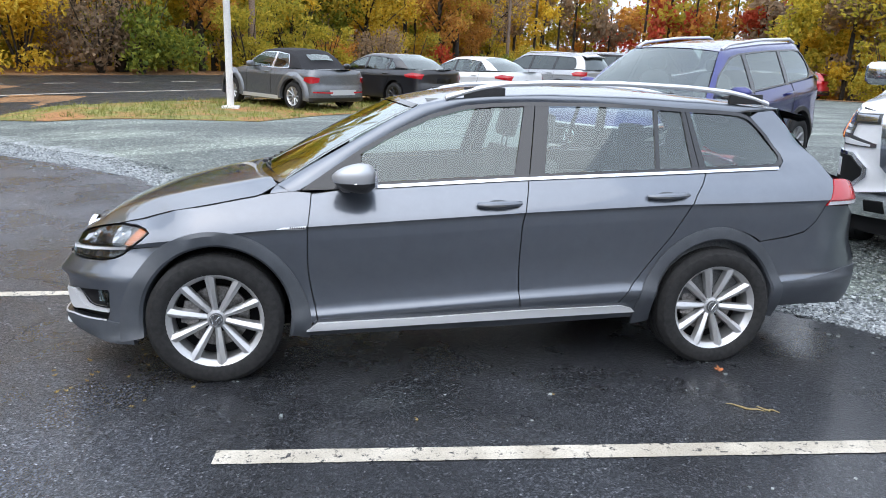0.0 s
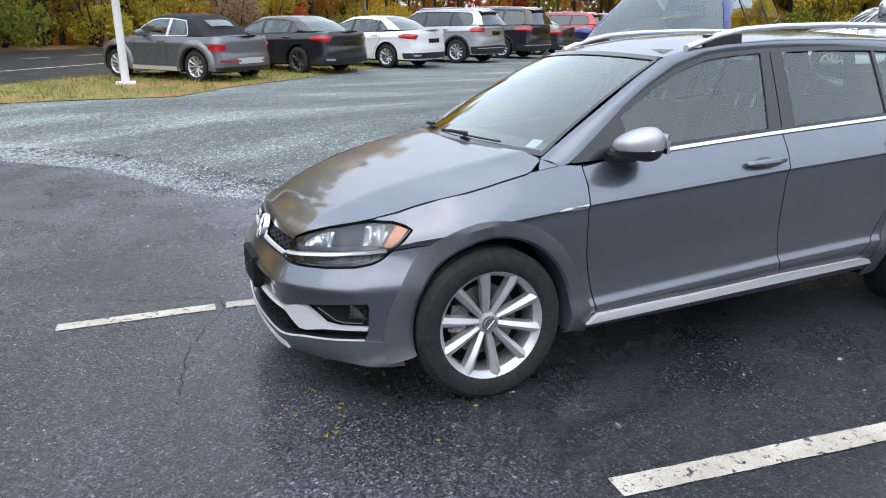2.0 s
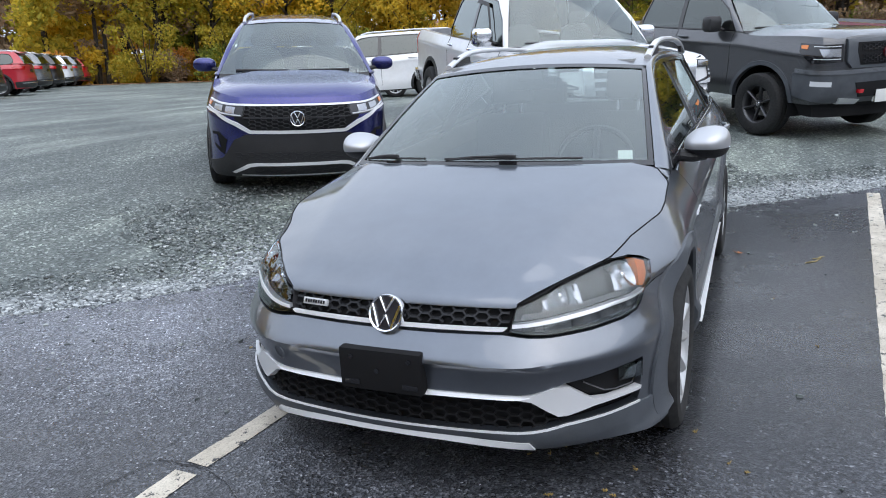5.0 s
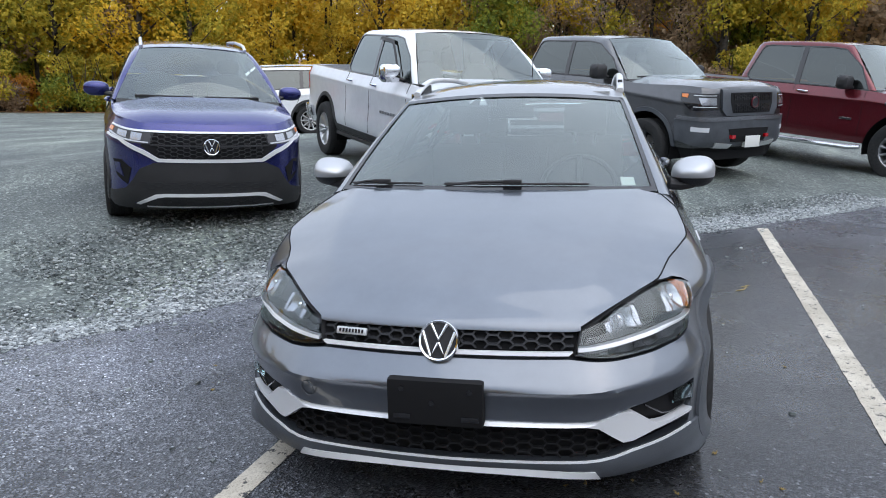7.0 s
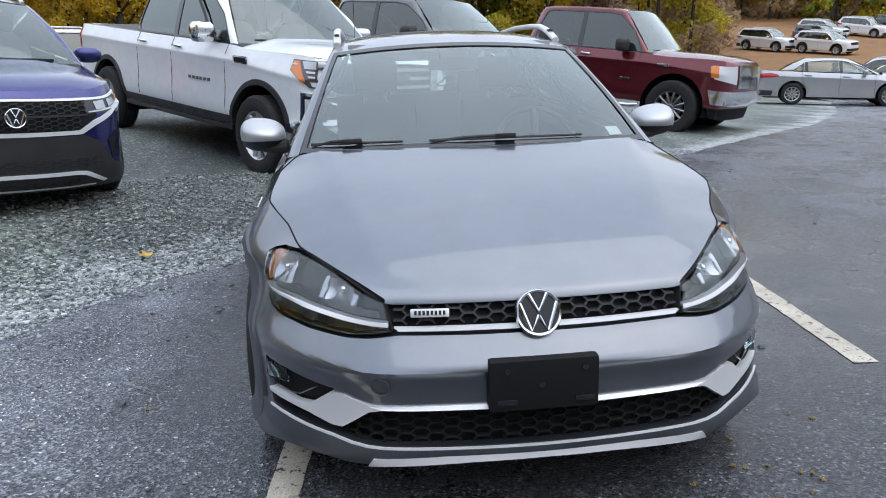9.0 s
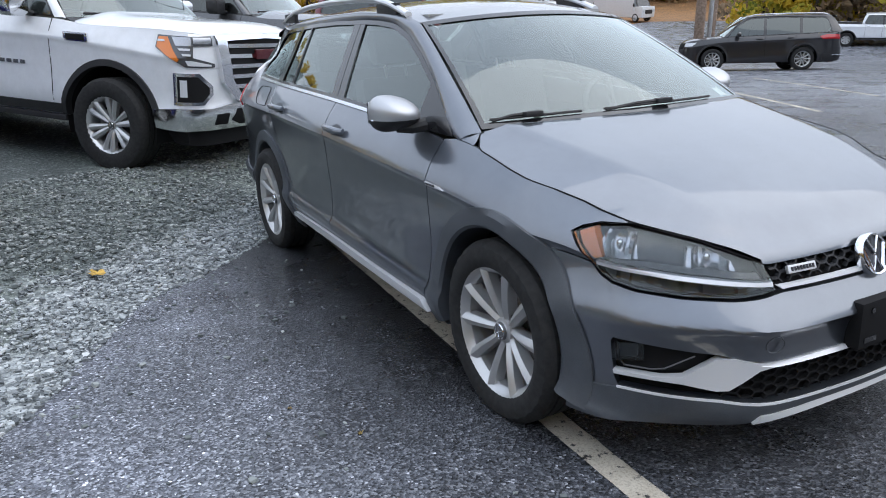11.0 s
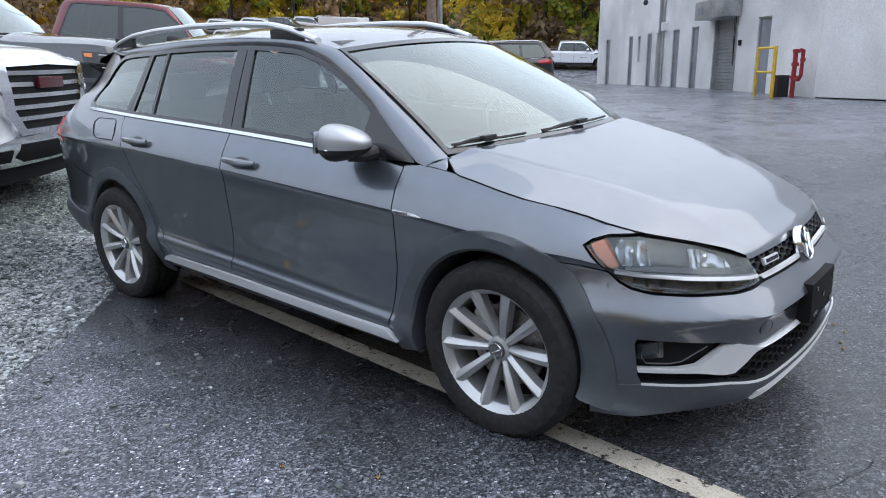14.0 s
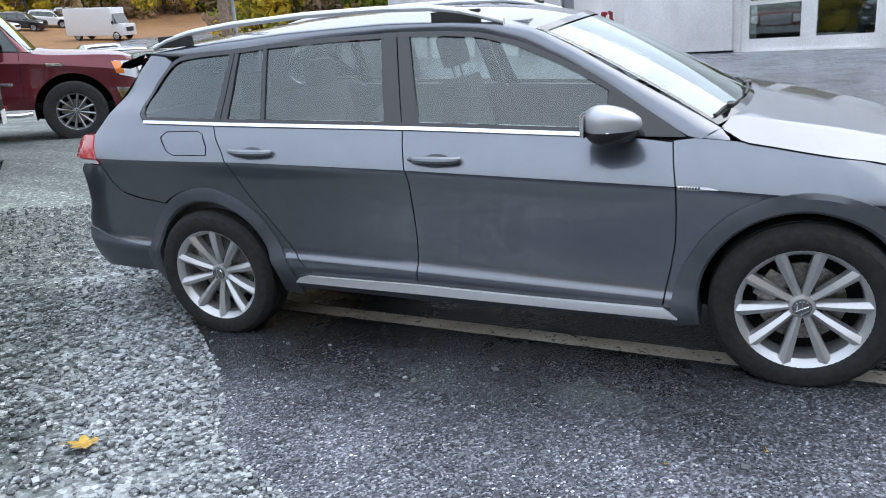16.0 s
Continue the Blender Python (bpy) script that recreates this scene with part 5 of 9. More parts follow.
box(bm, 8.75 * K, 0, 2.05, 8.95 * K, 0.2, 2.35, 0.03)
tagged(mesh_object("wall_lamp", bm, CONCRETE_WALL), "white wall lamp above a steel door", "wall lamp").matrix_basis = wall_m

# yellow guard and red standpipe
guard = empty("yellow_guard_rail", wall_m @ pose(-0.35, 0, 0), "yellow steel guard frame beside a standpipe", "guard rail")
for x in (0.86 * K, 1.62 * K):
    bm = bmesh.new()
    tube(bm, [(x, 0.75, -0.1), (x, 0.75, 1.22)], 0.045 if x < 1.2 else 0.035, 10)
    part("post", bm, YELLOW_PAINT, guard)
for z in (1.19, 0.62):
    bm = bmesh.new()
    tube(bm, [(0.86 * K, 0.75, z), (1.62 * K, 0.75, z)], 0.03, 8)
    part("rail", bm, YELLOW_PAINT, guard)
boxed("meter_box", 0.92 * K, 0.3, -0.1, 1.2 * K, 0.6, 0.55, PLASTIC, guard, 0.02)
pipe = empty("red_standpipe", wall_m @ pose(-0.35, 0, 0), "dark red fire standpipe with valves on a wall", "standpipe")
bm = bmesh.new()
tube(bm, [(0.70 * K, 0.35, 0.0), (0.70 * K, 0.35, 1.15)], 0.055, 10)
part("riser", bm, RED_PIPE, pipe)
bm = bmesh.new()
tube(bm, [(0.70 * K, 0.35, 0.45), (0.50 * K, 0.35, 0.45), (0.42 * K, 0.35, 0.55), (0.42 * K, 0.35, 1.12), (0.40 * K, 0.42, 1.12)], 0.045, 10)
part("branch", bm, RED_PIPE, pipe)
for z in (0.5, 0.8, 1.1):
    bm = bmesh.new()
    tube(bm, [(0.70 * K - 0.02, 0.35, z - 0.04), (0.70 * K - 0.02, 0.35, z + 0.04)], 0.085, 10)
    part("flange", bm, RED_PIPE, pipe)
bm = bmesh.new()
tube(bm, [(0.40 * K, 0.36, 0.90), (0.32 * K, 0.40, 0.90)], 0.06, 10)
part("valve", bm, RED_PIPE, pipe)

# the blank wall and the glass doors
GL = (-3.00, -5.90, 0.02, 2.35)
wall_with_openings("wall_west", turn_m, -14, 0.0, 4.75, [(GL[1], GL[0], 0.02, 2.4)], "smooth white panel wall with glass doors")
bm = bmesh.new()
box(bm, -2.85, 0.0, 0.06, -0.02, 0.10, 4.7, 0.01)
tagged(mesh_object("wall_panel", bm, CONCRETE_WALL), "smooth white panel standing proud of the wall", "panel", kind="structure").matrix_basis = turn_m
bm = bmesh.new()
box(bm, -2.86, 0.0, -0.1, 0.0, 0.08, 0.05)
tagged(mesh_object("baseboard", bm, BLACK), "dark gap at the foot of the panel", "trim", kind="structure").matrix_basis = turn_m
bm = bmesh.new()
tube(bm, [(-0.02, 0.06, 0), (-0.02, 0.06, 4.7)], 0.05, 8)
tagged(mesh_object("corner_pipe", bm, CONCRETE_WALL, smooth=True), "white pipe in the wall corner", "pipe", kind="structure").matrix_basis = turn_m
for n in range(2):
    a = GL[0] - n * 1.45
    gd = empty(f"glass_door_{n + 1}", turn_m, "white-framed glass door with reflections", "door", kind="structure")
    bm = bmesh.new()
    for x0, x1, z0, z1 in ((a - 0.16, a, 0.02, 2.35), (a - 1.45, a - 1.29, 0.02, 2.35), (a - 1.29, a - 0.16, 2.2, 2.35), (a - 1.29, a - 0.16, 0.02, 0.28), (a - 1.29, a - 0.16, 1.0, 1.09)):
        box(bm, x0, -0.16, z0, x1, -0.08, z1)
    part("door_frame", bm, CONCRETE_WALL, gd, smooth=False)
    for z0, z1 in ((0.28, 1.0), (1.09, 2.2)):
        boxed("pane", a - 1.29, -0.13, z0, a - 0.16, -0.11, z1, DOOR_GLASS, gd, 0.0)
# closing walls, roof and a dark room behind the glass
bm = bmesh.new()
for m, q in ((wall_m, (17.0 * K - 0.3, -22, -1.5, 17.0 * K, -0.3, 4.75)), (turn_m, (-14, -16, -1.5, -13.7, -0.3, 4.75))):
    box(bm, *q, m=m)
tagged(mesh_object("wall_sides", bm, CONCRETE_WALL), "white side walls of the building", "wall", kind="structure")
bm = bmesh.new()
pts = [wall_m @ Vector((17.0 * K, -0.1, 4.72)), wall_m @ Vector((0, -0.1, 4.72)), turn_m @ Vector((-14, -0.1, 4.72)), turn_m @ Vector((-14, -16, 4.72)), wall_m @ Vector((17.0 * K, -22, 4.72))]
bm.faces.new([bm.verts.new(p) for p in pts])
bmesh.ops.solidify(bm, geom=bm.faces[:], thickness=0.2)
tagged(mesh_object("roof", bm, GALV), "flat grey roof of the building", "roof", kind="structure")
bm = bmesh.new()
box(bm, -7, -3.0, -0.02, -2, -2.9, 2.6)
tagged(mesh_object("inner_wall", bm, CABIN_LIGHT), "grey room wall behind the glass doors", "wall", kind="structure").matrix_basis = turn_m

# ---- poles ----
def pole(name, x, y, height, radius, mat, label, category, lean=0.0):
    ob = empty(name, pose(x, y, ground_z(x, y), lean, 0, 0), label, category)
    bm = bmesh.new()
    tube(bm, [(0, 0, -0.3), (0, 0, height * 0.5), (0, 0, height)], [radius, radius * 0.93, radius * 0.8], 14)
    part("shaft", bm, mat, ob)
    return ob


lamp = pole("lamp_post", -2.85, 14.3, 7.5, 0.085, CONCRETE_WALL, "white painted steel post in the grass", "lamp post")
bm = bmesh.new()
box(bm, -0.2, -0.2, -0.05, 0.2, 0.2, 0.06, 0.01)
part("base_plate", bm, CONCRETE_WALL, lamp)
pole("utility_pole", 17.3, -20.6, 11, 0.19, POLE_WOOD, "weathered wooden utility pole behind parked cars", "utility pole")
pole("steel_pole", 17.25, -21.1, 9, 0.09, GALV, "grey steel conduit pole beside a utility pole", "pole")
pole("thin_pole", 22.5, -27.2, 9, 0.13, POLE_WOOD, "thin leaning wooden pole", "utility pole", 2.0)
pole("roadside_pole", *by_road(24, 27), 10, 0.16, POLE_WOOD, "grey wooden utility pole beside the road", "utility pole")
pole("roadside_pole", *by_road(52, 27), 10, 0.14, POLE_WOOD, "grey wooden utility pole beside the road", "utility pole")

# ---- the grey estate car in the middle of the walk ----
def hex_bars(bm, surf, y0, y1, z0, z1, cell, height, out, bar=0.0045, limit=None):
    """A honeycomb of thin bars on the nose, between two heights."""
    def spot(y, z, o):
        p = surf.front_at(y, z, o)
        return Vector(p)
    for c in range(int(y0 / (0.75 * cell)) - 1, int(y1 / (0.75 * cell)) + 2):
        for r in range(-1, int((z1 - z0) / height) + 2):
            cy, cz = c * 0.75 * cell, z0 + (r + 0.5 * (c % 2)) * height
            pts = [(cy - cell * 0.5, cz), (cy - cell * 0.25, cz + height * 0.5), (cy + cell * 0.25, cz + height * 0.5), (cy + cell * 0.5, cz)]
            for a, b in zip(pts, pts[1:]):
                mid = ((a[0] + b[0]) / 2, (a[1] + b[1]) / 2)
                if not (y0 < mid[0] < y1 and z0 < mid[1] < z1) or (limit and not limit(*mid)):
                    continue
                d = Vector((b[0] - a[0], b[1] - a[1])).normalized()
                n = Vector((-d.y, d.x)) * bar
                q = []
                for o in (out, out - 0.014):
                    q.append([bm.verts.new(spot(p[0] + s * n.x, min(max(p[1] + s * n.y, z0), z1), o)) for p, s in ((a, 1), (b, 1), (b, -1), (a, -1))])
                f, g = q
                bm.faces.new(f)
                for k in range(4):
                    bm.faces.new((f[k], g[k], g[(k + 1) % 4], f[(k + 1) % 4]))
    bmesh.ops.recalc_face_normals(bm, faces=bm.faces[:])
    return bm


def round_badge(name, parent, centre, r, tilt, ring_mat, strokes=True, label=""):
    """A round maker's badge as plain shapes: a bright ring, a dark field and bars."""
    m = pose(*centre, 0, tilt, 0)
    bm = bmesh.new()
    lathe(bm, [(r, 0.012), (r, -0.008), (r * 0.95, -0.013), (r * 0.87, -0.010), (r * 0.87, 0.012)], 40, axis="z")
    if strokes:
        for pts in (((-0.40, 0.80), (0.0, 0.06), (0.40, 0.80)), ((-0.80, 0.42), (-0.36, -0.78), (0.0, -0.10)), ((0.80, 0.42), (0.36, -0.78), (0.0, -0.10))):
            tube(bm, [(-py * r, px * r, -0.006) for px, py in pts], r * 0.105, 8)
    bmesh.ops.transform(bm, matrix=m @ pose(0, 0, 0, 0, 90, 0), verts=bm.verts)
    badge = part(name, bm, ring_mat, parent, label)
    bm = bmesh.new()
    lathe(bm, [(0.001, -0.004), (r * 0.9, -0.004), (r * 0.9, 0.014)], 40, axis="z")
    bmesh.ops.transform(bm, matrix=m @ pose(0, 0, 0, 0, 90, 0), verts=bm.verts)
    part("badge_field", bm, BADGE_DARK, badge)


def seat(parent, x, y, mat, wide=0.5, head=True):
    """A car seat with cushion, backrest and headrest."""
    s = boxed("seat", x - 0.28, y - wide / 2, 0.38, x + 0.25, y + wide / 2, 0.55, mat, parent, 0.05)
    boxed("backrest", -0.07, -wide / 2 + 0.02, 0.0, 0.07, wide / 2 - 0.02, 0.62, mat, s, 0.05, m=pose(x + 0.24, y, 0.5, 0, 14, 0))
    if head:
        boxed("headrest", -0.045, -0.13, 0.68, 0.045, 0.13, 0.86, mat, s, 0.04, m=pose(x + 0.24, y, 0.5, 0, 12, 0))
        bm = bmesh.new()
        for dy in (-0.06, 0.06):
            tube(bm, [(x + 0.37, y + dy, 1.08), (x + 0.40, y + dy, 1.20)], 0.007, 6)
        part("headrest_post", bm, SILVER, s)


def grey_wagon():
    S = WAGON
    sx, fy = S.u_side, S.u_front
    car = empty("estate_car", pose(0, 0, 0, -BAY_TILT, 0, 0), "dark grey metallic estate car with silver mirrors and alloy wheels", "car")
    F, R, RO, RI = (-1.318, 0.338), (1.303, 0.343), 0.425, 0.362

    def U(pts):
        return [(sx(x), z) for x, z in pts]

    dlo_top = [(-0.90, 0.958), (-0.81, 1.02), (-0.715, 1.082), (-0.60, 1.157), (-0.426, 1.248), (-0.246, 1.327), (-0.064, 1.376), (0.1, 1.392), (0.27, 1.400), (0.65, 1.404), (0.97, 1.397), (1.152, 1.387), (1.40, 1.379), (1.52, 1.370), (1.59, 1.348),
               (1.635, 1.30), (1.685, 1.245), (1.732, 1.15), (1.728, 1.115), (1.69, 1.085)]
    belt_line = [(x, smooth_table(S.belt, x)) for x in np.arange(1.65, -0.9, -0.15)]
    hl = [(fy(0.445), 0.684), (sx(-2.008), 0.742), (sx(-1.918), 0.762), (sx(-1.826), 0.778), (sx(-1.72), 0.774), (sx(-1.66), 0.760), (sx(-1.638), 0.746), (sx(-1.675), 0.715), (sx(-1.73), 0.672), (sx(-1.768), 0.645), (sx(-1.81), 0.627), (sx(-1.885), 0.611), (sx(-1.983), 0.600), (fy(0.57), 0.596), (fy(0.42), 0.607)]

    # skin
    door_front = [(-0.855, 0.94), (-0.862, 0.87), (-0.872, 0.797), (-0.876, 0.69), (-0.874, 0.575), (-0.858, 0.47), (-0.841, 0.388), (-0.828, 0.32)]
    b_line = [(0.205, 0.350), (0.196, 0.45), (0.192, 0.558), (0.194, 0.68), (0.198, 0.792), (0.222, 0.91), (0.249, 1.014)]
    c_line = [(1.236, 1.057), (1.20, 1.005), (1.147, 0.945), (1.085, 0.84), (1.016, 0.726), (0.90, 0.573), (0.785, 0.425), (0.738, 0.362)]
    top_f = [(x, smooth_table(S.belt, x) - 0.004) for x in (0.1, -0.1, -0.3, -0.5, -0.7)]
    top_r = [(x, smooth_table(S.belt, x) - 0.004) for x in (1.1, 0.9, 0.7, 0.5, 0.4)]
    doors = panel("front_door", S, U(door_front + [(-0.3, 0.328), (0.0, 0.342)] + b_line + top_f), BODY_GREY, car, gap=0.0028)
    rear_doors = panel("rear_door", S, U(b_line[::-1] + [(0.45, 0.356)] + c_line[::-1] + top_r), BODY_GREY, car, gap=0.0028)
    fender = [(x, smooth_table(S.belt, x)) for x in (-0.93, -1.02, -1.1, -1.2, -1.313, -1.42, -1.53, -1.62, -1.70, -1.78)] + [(-1.829, 0.7815), (-1.72, 0.7775), (-1.657, 0.763), (-1.633, 0.7475), (-1.671, 0.7135), (-1.726, 0.6745)]
    panel("front_wing", S, U([(-0.855, 0.945)] + fender + arch_points(*F, RO, 124, 2, 16) + [(-0.885, 0.30), (-0.83, 0.315)] + door_front[::-1][1:]), BODY_GREY, car, gap=0.0022)
    quarter = c_line[::-1] + [(1.40, 1.066), (1.60, 1.074), (1.69, 1.082)] + dlo_top[::-1][1:6] + [(1.66, 1.375), (1.78, 1.385), (1.86, 1.30), (1.95, 1.16), (2.02, 1.05), (2.03, 1.02), (1.985, 0.95), (1.936, 0.884), (1.885, 0.80), (1.82, 0.742), (1.72, 0.718)]
    panel("rear_wing", S, U(quarter + arch_points(*R, RO, 55, 172, 18) + [(0.83, 0.352)]), BODY_GREY, car, gap=0.0022)
    fuel = [(1.235, 0.93), (1.43, 0.932), (1.475, 0.95), (1.535, 1.01), (1.51, 1.033), (1.32, 1.033), (1.285, 1.02), (1.24, 0.965)]
    bm = bmesh.new()
    outer = resample(fuel + fuel[:1], 60)
    for a, b in zip(outer, outer[1:]):
        pa, pb = S.side_at(*a, 0.0012), S.side_at(*b, 0.0012)
        tube(bm, [pa, pb], 0.0022, 4, False)
    part("fuel_flap_gap", bm, BLACK, car)

    # nose
    upper = [(0, 0.596), (fy(0.2), 0.596), (fy(0.40), 0.600), (fy(0.57), 0.590), (sx(-1.983), 0.594), (sx(-1.885), 0.605), (sx(-1.81), 0.621), (sx(-1.768), 0.639), (sx(-1.7285), 0.669)]
    arch = [(sx(x), z) for x, z in arch_points(*F, RO, 124.4, 188, 10)]
    low = [(sx(-1.70), 0.215), (sx(-1.80), 0.212), (fy(0.70), 0.215), (fy(0.6), 0.219), (fy(0.45), 0.222), (fy(0.2), 0.226), (0, 0.228)]
    mouth = [(0, 0.286), (fy(0.28), 0.288), (fy(0.45), 0.293), (fy(0.595), 0.309), (sx(-1.946), 0.316), (sx(-1.848), 0.324), (sx(-1.836), 0.35), (sx(-1.826), 0.458), (sx(-1.832), 0.472), (sx(-1.92), 0.462), (sx(-2.018), 0.447), (fy(0.60), 0.443), (fy(0.54), 0.424), (fy(0.45), 0.411), (fy(0.25), 0.408), (0, 0.408)]
    panel("front_bumper", S, upper + arch + low + mouth, BODY_GREY, car, join=True, step=0.05, depth=0.03, rows=[float(r) for r in np.arange(-0.46, 0.14, 0.011)])
    panel("bumper_recess", S, [(0, 0.24), (sx(-1.78), 0.24), (sx(-1.78), 0.50), (0, 0.60)], BLACK, car, join=True, out=-0.055, depth=0, step=0.08)
    bm = hex_bars(bmesh.new(), S, -0.60, 0.60, 0.289, 0.402, 0.058, 0.028, -0.018, 0.0024, lambda y, z: z > 0.289 + 0.08 * max(0, abs(y) - 0.45) and z < 0.405 - 0.85 * max(0, abs(y) - 0.48))
    part("lower_grille", bm, BLACK, car)
    bm = hex_bars(bmesh.new(), S, -0.425, 0.425, 0.621, 0.680, 0.054, 0.026, -0.012, 0.0026)
    part("upper_grille", bm, LIP, car)
    panel("grille_back", S, [(0, 0.59), (fy(0.42), 0.595), (fy(0.45), 0.700), (0, 0.700)], BLACK, car, join=True, out=-0.035, depth=0)
    panel("chrome_bar", S, [(0, 0.608), (fy(0.40), 0.611), (fy(0.415), 0.621), (0, 0.618)], BRIGHT_TRIM, car, join=True, out=0.006, depth=0.014)
    panel("bumper_strip", S, [(0, 0.395), (fy(0.25), 0.396), (fy(0.45), 0.399), (fy(0.495), 0.390), (fy(0.575), 0.334), (fy(0.605), 0.332), (sx(-1.992), 0.348), (sx(-1.947), 0.352), (sx(-1.838), 0.359), (sx(-1.835), 0.370), (sx(-1.947), 0.364), (sx(-1.992), 0.371), (fy(0.607), 0.430), (fy(0.565), 0.432), (fy(0.49), 0.411), (fy(0.25), 0.407), (0, 0.407)],
          BRIGHT_TRIM, car, join=True, out=0.006, depth=0.03, step=0.05, lift=lambda u, z: 0.010 * sstep(0.407, 0.393, z) * (1 - sstep(fy(0.46), fy(0.50), u)))
    panel("lower_chrome_line", S, [(0, 0.280), (fy(0.28), 0.282), (fy(0.45), 0.287), (fy(0.595), 0.303), (sx(-1.946), 0.310), (sx(-1.848), 0.318), (sx(-1.848), 0.324), (sx(-1.946), 0.316), (fy(0.595), 0.309), (fy(0.45), 0.293), (fy(0.28), 0.288), (0, 0.286)], BRIGHT_TRIM, car, join=True, out=0.012, depth=0.006, step=0.05)
    panel("skid_strip", S, [(0, 0.240), (fy(0.2), 0.238), (fy(0.45), 0.229), (fy(0.505), 0.225), (fy(0.485), 0.252), (fy(0.2), 0.262), (0, 0.264)], SKID, car, join=True, out=0.006, depth=0.03, step=0.05, lift=lambda u, z: 0.016 * sstep(0.262, 0.230, z))
    panel("lower_lip", S, [(0, 0.279), (fy(0.45), 0.286), (fy(0.595), 0.302), (sx(-1.946), 0.309), (sx(-1.848), 0.317), (sx(-1.78), 0.312), (sx(-1.715), 0.345), (sx(-1.70), 0.217), (fy(0.70), 0.217), (fy(0.45), 0.224), (0, 0.23)], CLADDING, car, join=True, out=0.009, depth=0.02, step=0.05)
    for s in (1, -1):
        p = S.side_at(-1.868, 0.430, -0.022)
        m = pose(p[0], p[1] * s, p[2], 0, 0, -42 * s)
        bm = bmesh.new()
        box(bm, -0.006, -0.030, -0.022, 0.03, 0.030, 0.022, 0.010, m)
        fog = part("fog_lamp", bm, HOUSING, car)
        bm = bmesh.new()
        box(bm, -0.016, -0.045, -0.028, -0.010, 0.045, 0.028, 0.003, m)
        part("lens", bm, LENS, fog)
    panel("fog_surround", S, [(fy(0.63), 0.40), (sx(-1.99), 0.378), (sx(-1.94), 0.368), (sx(-1.838), 0.372), (sx(-1.828), 0.468), (sx(-1.92), 0.459), (fy(0.62), 0.442)], BLACK, car, out=-0.03, depth=0)
    for s in (1, -1):
        bm = bmesh.new()
        for line in (((-2.015, 0.432), (-1.955, 0.386), (-1.925, 0.380), (-1.862, 0.384)), ((-1.862, 0.384), (-1.848, 0.405), (-1.845, 0.452))):
            tube(bm, [(q[0], q[1] * s, q[2]) for q in (S.side_at(x, z, -0.012) for x, z in line)], 0.003, 6)
        part("fog_frame", bm, GLOSS_BLACK, car)
    bm = bmesh.new()
    box(bm, -2.176, -0.142, 0.397, -2.115, 0.161, 0.543, 0.012)
    plate = part("plate_holder", bm, BLACK, car, "black plastic number plate holder")
    for y, z in ((-0.102, 0.515), (0.113, 0.515), (0.018, 0.472)):
        bm = bmesh.new()
        tube(bm, [(-2.170, y, z), (-2.180, y, z)], 0.009, 10)
        part("plate_screw", bm, GLOSS_BLACK, plate)
    for y in (-0.102, 0.113):
        boxed("plate_slot", -2.180, y - 0.028, 0.417, -2.172, y + 0.028, 0.434, GLOSS_BLACK, plate, 0.002)
    round_badge("badge", car, (-2.092, 0.009, 0.646), 0.065, 20, CHROME, label="round chrome badge with bars")
    bm = bmesh.new()
    y0, y1 = -0.053, 0.053
    tilt = pose(-2.066, 0.305, 0.656, 0, 22, -7)
    box(bm, -0.004, y0, -0.012, 0.008, y1, 0.012, 0.004, tilt)
    plaque = part("model_badge", bm, SILVER, car)
    for k in range(8):
        y = y0 + 0.010 + k * 0.0112
        bm = bmesh.new()
        box(bm, -0.0065, y, -0.006, -0.003, y + 0.007, 0.006, 0, tilt)
        part("badge_bar", bm, BADGE_DARK, plaque)
    bm = bmesh.new()
    p = S.front_at(0.455, 0.468, 0.003)
    lathe(bm, [(0.024, 0.002), (0.0265, 0.004), (0.0275, 0.0)], 28, axis="z")
    bmesh.ops.transform(bm, matrix=Matrix.Translation(p) @ pose(0, 0, 0, 0, 0, -24) @ pose(0, 0, 0, 0, -100, 0), verts=bm.verts)
    part("tow_eye_cover", bm, CLADDING, car)

    # headlights
    for s in (1, -1):
        bm = patch(bmesh.new(), S, hl, out=-0.05, depth=-0.045, step=0.05, side=s)
        lamp = part("headlight", bm, HOUSING, car, "clear headlight with white light bar and amber corner")
        part("lens", patch(bmesh.new(), S, inset_poly(hl, 0.004), out=0.003, depth=0.01, step=0.04, side=s), LENS, lamp)
        mid_line = [(fy(0.432), 0.627), (fy(0.53), 0.634), (fy(0.63), 0.643), (sx(-1.96), 0.652), (sx(-1.90), 0.660), (sx(-1.82), 0.668), (sx(-1.752), 0.674)]
        bar = [(u, z - 0.0055) for u, z in mid_line] + [(u, z + 0.0055) for u, z in mid_line[::-1]]
        part("light_bar", patch(bmesh.new(), S, bar, out=0.0045, depth=0.02, step=0.05, side=s), BRIGHT_TRIM, lamp)
        amber = [(sx(-1.70), 0.764), (sx(-1.655), 0.748), (sx(-1.688), 0.716), (sx(-1.738), 0.682), (sx(-1.765), 0.690), (sx(-1.738), 0.725)]
        part("side_marker", patch(bmesh.new(), S, amber, out=-0.010, depth=0.03, step=0.03, side=s), AMBER, lamp)
